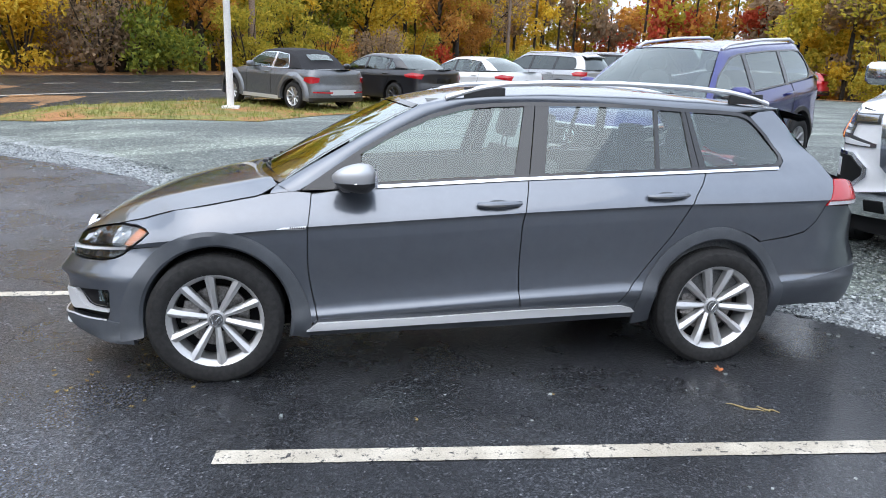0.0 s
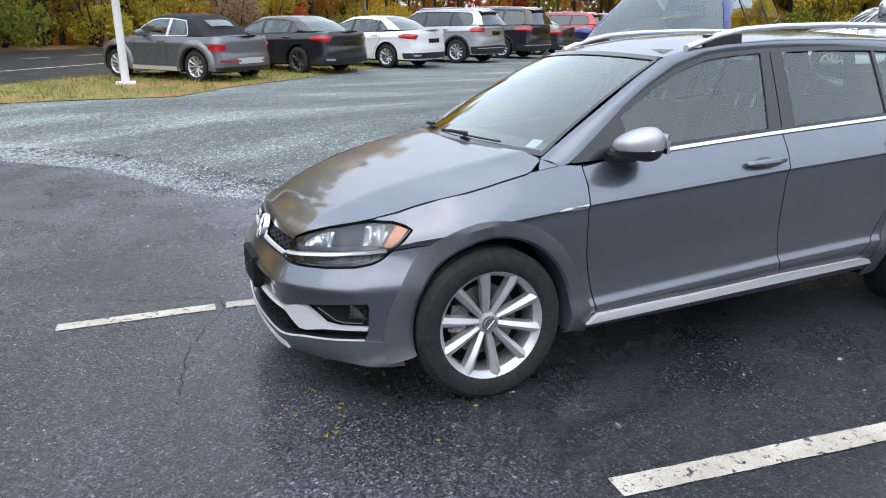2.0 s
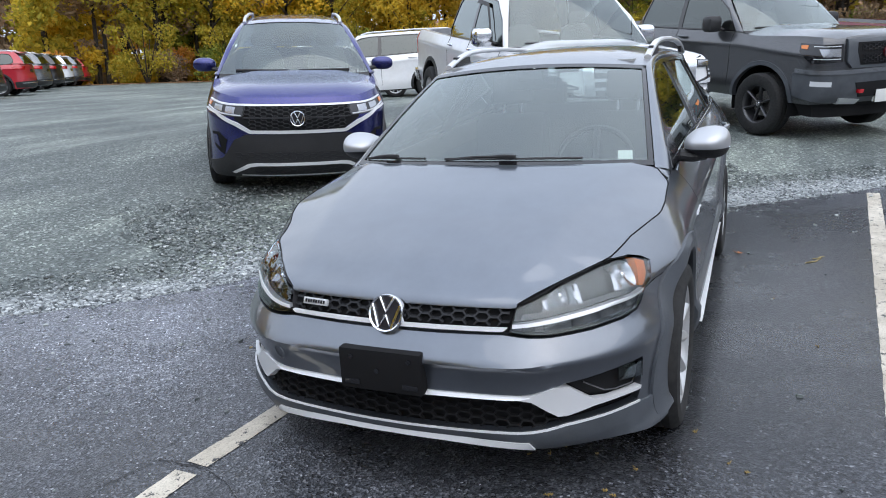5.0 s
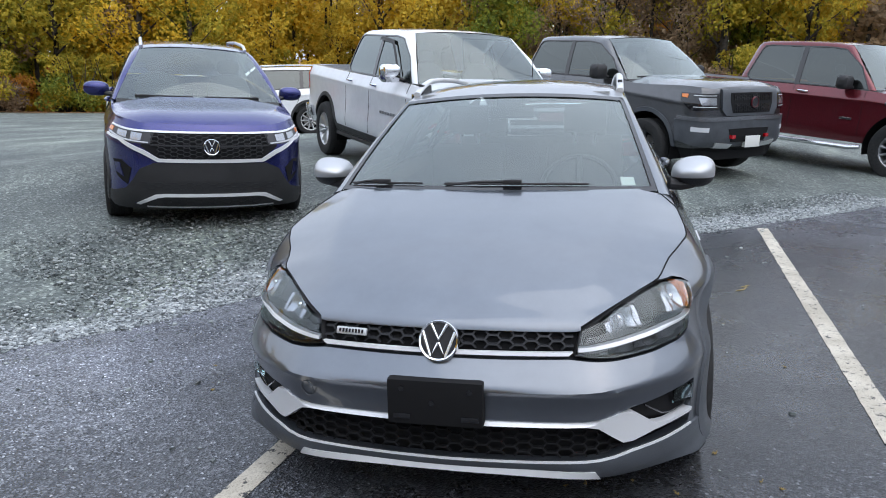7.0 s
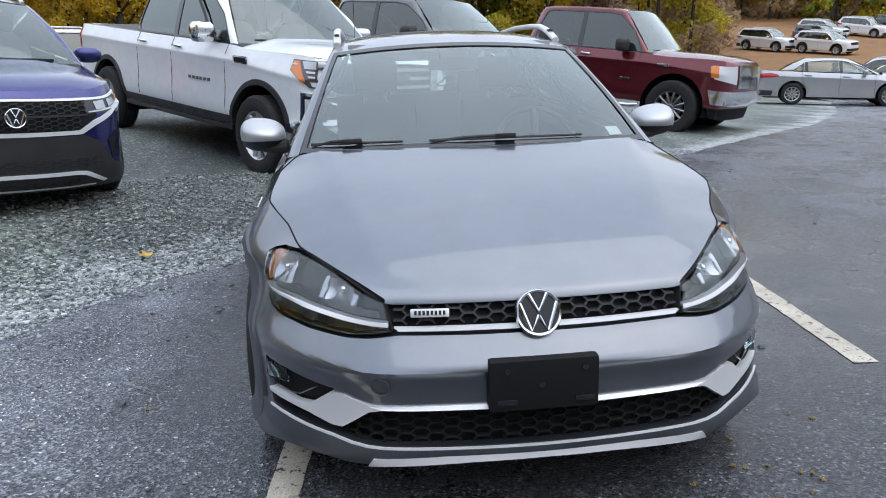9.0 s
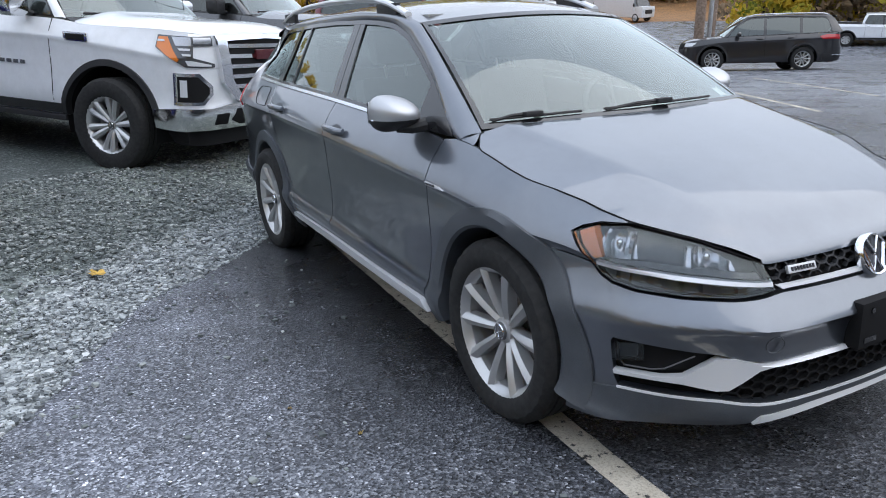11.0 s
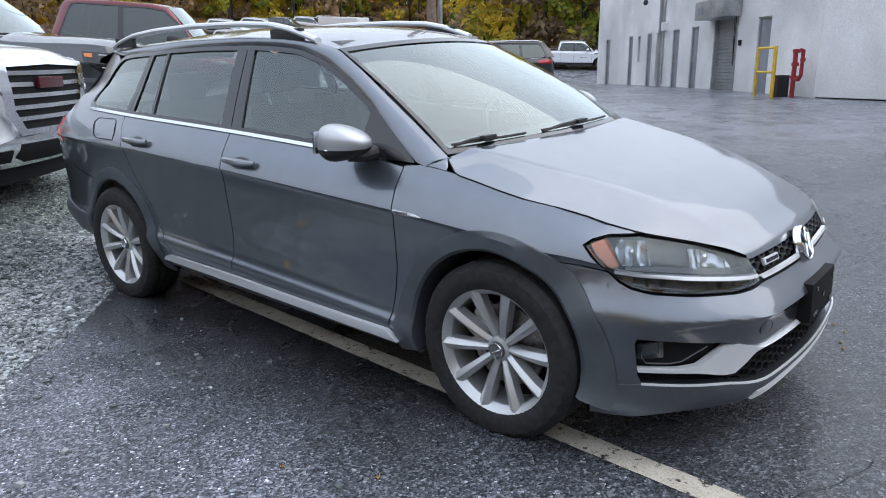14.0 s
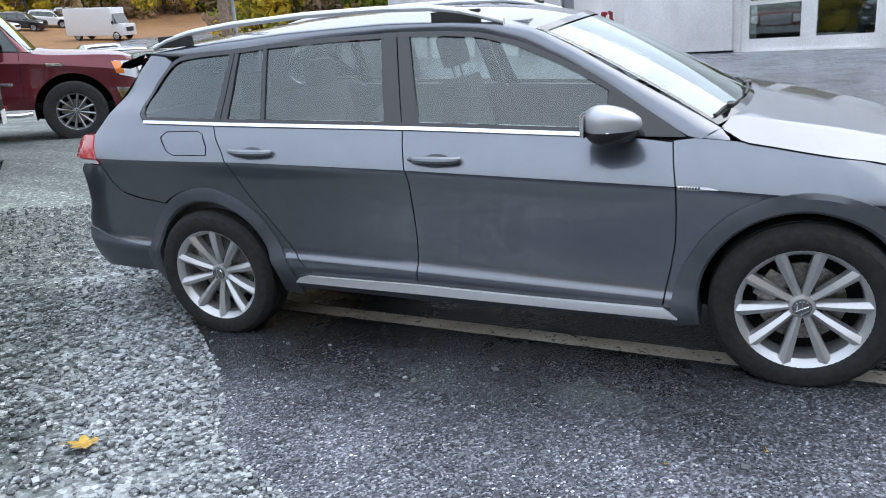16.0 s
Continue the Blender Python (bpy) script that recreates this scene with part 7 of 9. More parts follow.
    ring = [(0.185 * math.cos(a), 0.185 * math.sin(a), 0) for a in np.linspace(0, 2 * math.pi, 25)]
    tube(bm, ring, 0.014, 8, False)
    for a in (0, math.pi, -math.pi / 2):
        tube(bm, [(0, 0, -0.02), (0.18 * math.cos(a), 0.18 * math.sin(a), 0)], 0.018, 6)
    bmesh.ops.transform(bm, matrix=pose(-0.56, -0.36, 0.93, 0, -62, 0) @ pose(0, 0, 0, 0, 0, 90), verts=bm.verts)
    part("steering_wheel", bm, PLASTIC, car)
    for y in (-0.36, 0.36):
        seat(car, 0.02, y, CABIN)
    seat(car, 0.93, 0.0, CABIN, 1.25, False)
    for y in (-0.36, 0.36):
        boxed("rear_headrest", 1.24, y - 0.13, 1.10, 1.33, y + 0.13, 1.26, CABIN, car, 0.04)
    boxed("headliner", -0.25, -0.5, 1.395, 1.7, 0.5, 1.41, CABIN_LIGHT, car, 0.004)
    boxed("rear_view_mirror", -0.36, -0.12, 1.28, -0.33, 0.12, 1.345, PLASTIC, car, 0.012)
    boxed("sensor_cover", -0.40, -0.07, 1.33, -0.31, 0.07, 1.385, PLASTIC, car, 0.01)
    # wheels
    wm = wheel_meshes("estate", 0.327, 0.212, 0.232, 10, "pairs", ALLOY)
    for x, y, spin in ((-1.32, -0.775, 12), (-1.32, 0.775, 31), (1.31, -0.775, 4), (1.31, 0.775, 22)):
        add_wheel(car, wm, x, y, 0.327, 0, spin)
    return car


grey_wagon()

# ---- the other parked vehicles ----
def plan_outline(xf, xr, w, square):
    """A plan outline; square: 0 rounded, 1 boxy corners."""
    k = square
    nose = [(0, 0), (0.012, 0.25), (0.05 - 0.02 * k, 0.52), (0.13 - 0.05 * k, 0.74 + 0.04 * k), (0.30 - 0.10 * k, 0.89 + 0.03 * k), (0.58, 0.965)]
    tail = [(0.52, 0.975), (0.24 - 0.08 * k, 0.92 + 0.03 * k), (0.10 - 0.03 * k, 0.76 + 0.06 * k), (0.03, 0.45), (0, 0)]
    mid = [(xf + (xr - xf) * t, w) for t in (0.32, 0.5, 0.68)]
    return [(xf + a, w * b) for a, b in nose] + mid + [(xr - a, w * b) for a, b in tail]


def vehicle(name, label, at, kind, L, W, H, wb, fo, wr, nose, cowl, belt_r, colour, rim=None, front=(), rear=(), side_glass=None, rear_glass=None, trim=None, category="car",
            rails=None, low=0.27, style=("even", 10), group="", ws=(0.34, 0.70), rear_x=None, deck=None, top=0.60, cab=None, strip=None, handles=True, mirror_mat=None, square=0.0, roof_mat=None, arch_trim=None, doors=()):
    car = empty(name, at, label, category, group)
    rim, side_glass, rear_glass, trim = rim or ALLOY, side_glass or GLASS, rear_glass or DARK_GLASS, trim or GLOSS_BLACK
    xf = -wb / 2 - fo
    xr, w = xf + L, W / 2
    cx = -wb / 2 + ws[0]
    wt = cx + ws[1]
    fa, ra, ro = -wb / 2, wb / 2, wr * 1.24
    rr = rear_x if rear_x is not None else xr - 0.42
    dk = deck if deck is not None else (cab if cab else xr - 0.06)
    mid_belt = cowl + (belt_r - cowl) * 0.5
    S = BodySurface(plan_outline(xf, xr, w, square), belt=[(xf, nose - 0.01), (xf + 0.3, nose + 0.03), (cx - 0.25, cowl - 0.03), (cx + 0.05, cowl), ((cx + xr) / 2, mid_belt), (xr, belt_r)],
                    crease=[(xf, nose - 0.22), (fa, cowl - 0.2), (cx, cowl - 0.16), (xr, belt_r - 0.16)],
                    front=[(low - 0.03, 0.10), (low + 0.05, 0.02), (low + 0.15, 0.0), (nose - 0.25, 0.0), (nose - 0.10, 0.035 * (1 - 0.5 * square)), (nose, 0.10 * (1 - 0.6 * square)), (nose + 0.06, 0.2)],
                    side=[(-0.9, 0.10), (-0.72, 0.05), (-0.60, 0.012), (-0.5, 0.0), (-0.3, 0.012), (-0.02, 0.010), (0.0, 0.004), (0.04, 0.018), (0.10, 0.045), (0.16, 0.075), (0.25, 0.10)],
                    rear=[(low - 0.03, 0.12), (low + 0.08, 0.02), (low + 0.3, 0.0), (belt_r - 0.45, 0.0), (belt_r - 0.38, 0.03), (belt_r - 0.06, 0.06), (belt_r + 0.02, 0.10)], lean=0.42 if kind != "pickup" else 0.25)
    sx, N = S.u_side, S.length
    uf, ur = sx(fa - ro * 0.98), sx(ra + ro * 0.98)
    zl = low

    def FR(pts):
        return [(f * uf, z) for f, z in pts]

    def RE(pts):
        return [(N - f * (N - ur), z) for f, z in pts]
    rows = sorted({*np.arange(-1.1, 1.3, 0.08).round(3), -0.02, 0.0, 0.04})
    # body shell
    belt_pts = [(sx(x), smooth_table(S.belt, x)) for x in np.linspace(xf + 0.22, xr - 0.16, 22)]
    shell = [(0, nose), (uf * 0.25, nose), (uf * 0.5, nose)] + belt_pts + [(N - 0.35, belt_r), (N, belt_r)]
    shell += [(N, zl + 0.02), (N - 0.5, zl)] + [(sx(x), max(z, zl)) for x, z in arch_points(ra, wr * 1.02, ro, -12, 192, 18)] + [(sx(x), max(z, zl)) for x, z in arch_points(fa, wr * 1.02, ro, -12, 192, 18)] + [(uf * 0.6, zl), (0, zl)]
    body = panel("body", S, shell, colour, car, join=True, step=0.09, rows=rows, depth=0.02)[0]
    # wheel wells, sills and floor
    for ax in (fa, ra):
        for s in (1, -1):
            bm = bmesh.new()
            q = [[bm.verts.new((ax + ro * 1.0 * math.cos(radians(g)), y * s, wr * 1.02 + ro * math.sin(radians(g)))) for g in np.linspace(-14, 194, 22)] for y in (w * 0.965, w * 0.5)]
            for j in range(21):
                bm.faces.new((q[0][j], q[0][j + 1], q[1][j + 1], q[1][j]))
            bm.faces.new(q[1])
            part("wheel_well", bm, BLACK, car)
            if arch_trim:
                bm = bmesh.new()
                loops = []
                for rad, o in ((ro + 0.055, -0.003), (ro + 0.05, 0.012), (ro - 0.004, 0.016), (ro - 0.008, -0.05)):
                    loops.append([bm.verts.new((p[0], p[1] * s, p[2])) for p in (S.side_at(ax + rad * math.cos(radians(g)), max(wr * 1.02 + rad * math.sin(radians(g)), zl), o) for g in np.linspace(-12, 192, 28))])
                for p, r in zip(loops, loops[1:]):
                    for j in range(27):
                        bm.faces.new((p[j], p[j + 1], r[j + 1], r[j]) if s < 0 else (r[j], r[j + 1], p[j + 1], p[j]))
                part("arch_trim", bm, arch_trim, car)
    boxed("floor_pan", xf + 0.3, -w * 0.8, zl - 0.02, xr - 0.3, w * 0.8, zl + 0.08, BLACK, car, 0.0)
    if strip:
        panel("sill_strip", S, [(sx(fa + ro + 0.05), zl + 0.01), (sx(ra - ro - 0.05), zl + 0.01), (sx(ra - ro - 0.02), zl + 0.10), (sx(fa + ro + 0.02), zl + 0.10)], strip, car, out=0.015, depth=0.03, rows=rows)
    # hood
    edge = [(cx - 0.03, w * 0.80, cowl - 0.005)] + [S.side_at(x, smooth_table(S.belt, x), 0.001) for x in np.linspace(cx - 0.12, xf + 0.24, 9)] + [S.at(uf * 0.55, nose, 0.001), S.at(uf * 0.38, nose, 0.001)]
    edge = resample(edge, 18)
    crown = 0.055 + 0.03 * square
    hood_rows = []
    for k, (ex, ey, ez) in enumerate(edge):
        t = k / 17
        c0 = ex - 0.10 * (1 - t) - 0.02
        hood_rows.append([(c0 + (ex - c0) * b**2, ey * b, ez + crown * (1 - t**3) * (1 - (max(0, b - 0.55) / 0.45) ** 1.5 if b > 0.55 else 1) + 0.01 * (1 - b * b)) for b in np.linspace(0, 1, 11)])
    end = [(*S.at(uf * 0.38 * b, nose, 0.001),) for b in np.linspace(0, 1, 11)]
    loft("hood", hood_rows + [end], colour, car, seam=True, flip=True)
    # glasshouse
    yb, yt = w - S.inset(cx + 0.1, 0, cowl) - 0.07, w * top
    zt = H - 0.03
    low_ws = [(cx - 0.10 * (1 - b * b), (yb + 0.02) * b, cowl + 0.02) for b in np.linspace(-1, 1, 13)]
    top_ws = [(wt - 0.07 * (1 - b * b), yt * b, zt - 0.05 + 0.03 * (1 - b * b)) for b in np.linspace(-1, 1, 13)]
    loft("windscreen", bulged(low_ws, top_ws, 6, 0.02, (-0.5, 0, 0.8)), SCREEN, car, flip=True)[0].visible_shadow = False
    loft("cowl", [[(x - 0.05, y, z - 0.03) for x, y, z in low_ws], [(x + 0.01, y, z + 0.004) for x, y, z in low_ws]], PLASTIC, car)
    bm = bmesh.new()
    for y0, y1 in ((-0.75, -0.05), (0.1, 0.8)):
        tube(bm, [(cx - 0.10 * (1 - b * b) + 0.03, yb * b, cowl + 0.055) for b in np.linspace(y0, y1, 6)], 0.012, 5)
    part("wiper", bm, PLASTIC, car)
    yr = w - S.inset(min(dk, xr - 0.3), 0, belt_r) - 0.03
    roof_edge = [(cx - 0.01, yb + 0.03, cowl + 0.01), ((cx + wt) / 2, (yb + yt) / 2 + 0.02, (cowl + zt - 0.05) / 2 + 0.01), (wt, yt + 0.004, zt - 0.048), (wt + 0.25, yt + 0.01, zt - 0.02), ((wt + rr) / 2, yt + 0.01, zt - 0.008), (rr - 0.15, yt, zt - 0.022), (rr, yt - 0.01, zt - 0.045)]
    n_roof = len(roof_edge)
    t0, b0 = zt - 0.075, cowl
    A = [(cx + 0.09, smooth_table(S.belt, cx + 0.09) + 0.008), (cx + ws[1] * 0.52, b0 + (t0 - b0) * 0.55), (wt + 0.06, t0 - 0.035), (wt + 0.30, t0 - 0.004)]
    if kind == "pickup":
        roof_edge += [(rr + 0.05, yt + 0.0, zt - 0.12), (dk, yr - 0.03, belt_r + 0.02)]
        dlo = A + [(rr - 0.25, t0), (rr - 0.13, t0 - 0.02), (rr - 0.10, t0 - 0.07), (dk - 0.14, belt_r + 0.06), (dk - 0.18, belt_r + 0.012)]
    elif kind == "suv":
        roof_edge += [(rr + 0.14, yt - 0.0, zt - 0.20), (xr - 0.10, yr - 0.06, belt_r + 0.01)]
        dlo = A + [((wt + rr) / 2, t0), (rr - 0.30, t0 - 0.02), (rr - 0.12, t0 - 0.05), (rr - 0.02, belt_r + 0.16), (rr - 0.02, belt_r + 0.05), (rr - 0.10, belt_r + 0.012)]
    else:
        roof_edge += [((rr + dk) / 2, (yt + yr) / 2 - 0.03, (zt - 0.045 + belt_r) / 2 + 0.05), (dk, yr - 0.09, belt_r + 0.015)]
        dlo = A + [((wt + rr) / 2 + 0.1, t0 - 0.004), (rr, t0 - 0.05), ((rr + dk) / 2 - 0.16, (t0 + belt_r) / 2 - 0.02), (dk - 0.36, belt_r + 0.03), (dk - 0.42, belt_r + 0.012)]
    dl = resample(dlo, 44)
    frame_mat = roof_mat or colour
    a, b = resample(roof_edge, 44), [S.side_at(x, z, 0.001) for x, z in dl]
    loft("roof_pillar", bulged(a, b, 4, 0.012, (0, 0.85, 0.5)), frame_mat, car, mirror=True, flip=True)
    ridge = resample(roof_edge[2:n_roof], 14)
    rows_r = []
    for k, (ex, ey, ez) in enumerate(ridge):
        c0 = ex - 0.07 * (1 - k / 13) + 0.06 * (k / 13)
        rows_r.append([(c0 + (ex - c0) * t * t, ey * t, ez + 0.035 * (1 - t**2.4)) for t in np.linspace(0, 1, 9)])
    loft("roof", rows_r, frame_mat, car, seam=True, flip=True)
    back = resample(roof_edge[n_roof - 1:], 8)
    bow = 0.06
    rows_b = [[(x + bow * (1 - t * t), y * t, z + 0.035 * (1 - k / 7) * (1 - t**2.4)) for t in np.linspace(0, 1, 9)] for k, (x, y, z) in enumerate(back)]
    loft("rear_screen", rows_b, rear_glass, car, seam=True, flip=True)
    if kind == "suv":
        spoiler = [rows_r[-1], [(x + 0.16, y, z - 0.03) for x, y, z in rows_r[-1]], [(x + 0.17, y, z - 0.055) for x, y, z in rows_r[-1]], [(x + 0.02, y, z - 0.06) for x, y, z in rows_r[-1]]]
        loft("spoiler", spoiler, frame_mat, car, seam=True, flip=True)
    # the deck behind the cabin
    d0 = dk - 0.02 if kind != "suv" else xr - 0.16
    deck_edge = [S.side_at(x, smooth_table(S.belt, x), 0.0) for x in np.linspace(d0, xr - 0.17, 6)] + [S.at(N - 0.3, belt_r, 0)]
    rows_d = [[(x + (0.14 if k == len(deck_edge) - 1 else 0.04) * (1 - t * t), y * t, z + 0.03 * (1 - t**3)) for t in np.linspace(0, 1, 9)] for k, (x, y, z) in enumerate(deck_edge)]
    if kind == "pickup":
        rows_d = [[(x, y * 0.94, z - 0.02) for x, y, z in r] for r in rows_d]
        loft("bed_cover", rows_d, PLASTIC, car, seam=True, flip=True)
        loft("bed_rail", [[(x, y, z) for x, y, z in deck_edge], [(x, y * 0.935, z + 0.004) for x, y, z in deck_edge], [(x, y * 0.93, z - 0.04) for x, y, z in deck_edge]], colour, car, mirror=True)
    else:
        loft("deck", rows_d, colour, car, seam=True, flip=True)
    # side windows
    belt_dlo = [(x, smooth_table(S.belt, x) + 0.01) for x in np.linspace(dlo[-1][0] - 0.05, cx + 0.15, 12)]
    loop = [(sx(x), z) for x, z in dlo + belt_dlo]
    loop = resample(loop + loop[:1], 61)[:-1]
    ring_panel("window_trim", S, loop, inset_poly(loop, 0.018), trim, car, 0.003)
    for ob in panel("side_window", S, inset_poly(loop, 0.01), side_glass, car, out=-0.006, depth=0, step=0.3, rows=list(np.arange(-1, 1.2, 0.15))):
        ob.visible_shadow = False
    span = dlo[-1][0] - (cx + 0.15)
    posts = {"pickup": (0.55,), "suv": (0.36, 0.72), "sedan": (0.42, 0.86), "two_door": (0.62,)}[kind]
    for k, p in enumerate(posts):
        x = cx + 0.15 + span * p
        zb = smooth_table(S.belt, x)
        ztop = lerp_table([(q[0], q[1]) for q in dlo[:-2]], x + 0.04)
        panel("window_post", S, [(sx(x - 0.045), zb), (sx(x + 0.045), zb), (sx(x + 0.075), ztop), (sx(x - 0.005), ztop)], trim, car, out=0.002, depth=0.012, step=0.3, rows=list(np.arange(-1, 1.2, 0.15)))
    # door gaps and handles
    lines = doors or [cx + 0.12, cx + 0.15 + span * posts[0] + 0.01] + ([min(ra - ro * 0.55, cx + 0.15 + span * 0.98)] if kind != "two_door" else [])
    for k, x in enumerate(lines):
        bend = 0.22 if (k == 2 and kind != "pickup") else 0.0
        zs = np.linspace(zl + 0.12, smooth_table(S.belt, x), 9)
        for s in (1, -1):
            bm = bmesh.new()
            pts = [S.side_at(x - bend * sstep(0.75, 0.1, (z - zs[0]) / (zs[-1] - zs[0])), z, 0.0) for z in zs]
            tube(bm, [(p[0], p[1] * s, p[2]) for p in pts], 0.005, 4, False)
            part("door_gap", bm, BLACK, car)
    if handles:
        for x in lines[1:]:
            z = smooth_table(S.belt, x) - 0.10
            for s in (1, -1):
                bm = bmesh.new()
                pts = [S.side_at(x - 0.27 + 0.2 * t, z + 0.01 * t, 0.012 + 0.03 * math.sin(math.pi * t) ** 0.5) for t in np.linspace(0, 1, 8)]
                tube(bm, [(p[0], p[1] * s, p[2]) for p in pts], 0.016, 7)
                part("door_handle", bm, CHROME if handles == "chrome" else colour, car)
    # mirrors
    big = 1.45 if kind == "pickup" else 1.0
    for s in (1, -1):
        z = cowl + 0.07 * big
        ob = bowl("wing_mirror", (cx + 0.42, s * (w + 0.07), z + 0.01), (0.08 * big * 0.8, 0.125, 0.068 * big * 1.1), mirror_mat or colour, car, 5.0 if kind == "pickup" else 2.5, seg=14)
        bm = bmesh.new()
        tube(bm, [(cx + 0.36, s * (yb + 0.03), cowl + 0.02), (cx + 0.40, s * (w + 0.0), z - 0.03)], 0.026, 6)
        part("mirror_arm", bm, PLASTIC, ob)
    if rails:
        for s in (1, -1):
            bm = bmesh.new()
            pts = [(x, s * (yt - 0.005), zt + dz) for x, dz in ((wt + 0.08, -0.03), (wt + 0.25, 0.02), ((wt + rr) / 2, 0.04), (rr - 0.2, 0.02), (rr - 0.08, -0.03))]
            tube(bm, resample(pts, 14), 0.018, 8)
            part("roof_rail", bm, rails, car)
    for poly, mat, out, nm in front:
        panel(nm, S, FR(poly), mat, car, join=poly[0][0] == 0 or poly[-1][0] == 0, out=out, depth=0.02 + max(out, 0), step=0.08, rows=rows)
    for poly, mat, out, nm in rear:
        panel(nm, S, RE(poly), mat, car, join=poly[0][0] == 0 or poly[-1][0] == 0, out=out, depth=0.02 + max(out, 0), step=0.08, rows=rows)
    # cabin
    boxed("cabin_floor", cx, -w * 0.8, zl + 0.3, dk - 0.1, w * 0.8, cowl - 0.25, CABIN, car, 0.02)
    loft("dashboard", [[(x, y, z) for y in np.linspace(-yb, yb, 5)] for x, z in ((cx - 0.02, cowl - 0.0), (cx + 0.32, cowl - 0.01), (cx + 0.36, cowl - 0.3))], CABIN, car)
    for y in (-0.38, 0.38):
        s = bowl("seat", (wt + 0.29, y, cowl - 0.06), (0.08, 0.25, 0.30), CABIN, car, 3.0, seg=12)
        bowl("headrest", (wt + 0.32, y, cowl + 0.31), (0.05, 0.125, 0.085), CABIN, s, 3.0, seg=12)
    wm = wheel_meshes((style, round(wr, 2), rim.name), wr, 0.22 if wr < 0.38 else 0.27, wr * (0.68 if wr < 0.38 else 0.61), style[1], style[0], rim)
    for x in (fa, ra):
        for y in (w - 0.115, -w + 0.115):
            add_wheel(car, wm, x, y, wr, 0, 17 * (x > 0) + 9 * (y > 0))
    return car, S, FR, RE


def standing(x, y, heading):
    """Where a vehicle stands: its middle on the ground and the way its nose points, in degrees from +x."""
    c, s = math.cos(radians(heading)), math.sin(radians(heading))
    rise = (ground_z(x + 1.3 * c, y + 1.3 * s) - ground_z(x - 1.3 * c, y - 1.3 * s)) / 2.6
    roll = (ground_z(x - 0.8 * s, y + 0.8 * c) - ground_z(x + 0.8 * s, y - 0.8 * c)) / 1.6
    m = pose(x, y, ground_z(x, y), 0, 0, heading + 180)
    return m @ pose(0, 0, 0, math.degrees(math.atan(roll)) * -1, math.degrees(math.atan(rise)), 0)


BLUE = paint("deep_blue_paint", (0.022, 0.026, 0.15), 0.7, 0.28, 1.0, True)
WHITE = paint("white_paint", (0.74, 0.75, 0.77), 0.0, 0.4)
PEARL = paint("pearl_white_paint", (0.78, 0.80, 0.83), 0.05, 0.38)
GUN = paint("gunmetal_paint", (0.085, 0.088, 0.095), 0.8, 0.33, 1.0, True)
RUBY = paint("dark_red_paint", (0.13, 0.012, 0.02), 0.6, 0.3, 1.0, True)
RED = paint("bright_red_paint", (0.42, 0.015, 0.03), 0.1, 0.35)
JET = paint("black_paint", (0.010, 0.010, 0.013), 0.1, 0.3)
STEEL = paint("silver_paint", (0.42, 0.43, 0.45), 0.6, 0.32, 1.0, True)
SLATE = paint("mid_grey_paint", (0.16, 0.17, 0.185), 0.55, 0.33, 1.0, True)
SOFT_TOP = speckled("black_canvas", (0.012, 0.012, 0.014), (0.03, 0.03, 0.034), 300, (0.8, 0.95), 0.2, 4, world_space=False)


def slats(S, FR, car, f1, z0, z1, n, mat, bar=0.02, out=0.012):
    """Level grille bars across the nose."""
    for k in range(n):
        z = z0 + (z1 - z0) * (k + 0.5) / n
        panel("grille_bar", S, FR([(0, z - bar / 2), (f1, z - bar / 2), (f1, z + bar / 2), (0, z + bar / 2)]), mat, car, join=True, out=out, depth=0.015, step=0.2, rows=[])


def plate_on(S, car, z, mat=None, bars=True, rear=False, y=0.0, w=0.305, h=0.152):
    """A number plate with dark bars in place of its characters."""
    p = S.at(S.length if rear else 0, z, 0.012)
    s = 1 if rear else -1
    ob = boxed("number_plate", p[0] - 0.006, y - w / 2, z - h / 2, p[0] + 0.006, y + w / 2, z + h / 2, mat or PLATE_WHITE, car, 0.004)
    if bars:
        bm = bmesh.new()
        for k in range(6):
            yy = y - w * 0.36 + k * w * 0.13
            box(bm, p[0] + s * 0.006, yy, z - h * 0.22, p[0] + s * 0.008, yy + w * 0.075, z + h * 0.22)
        part("plate_bars", bm, INK, ob)


ROW_HEADING = 219.0
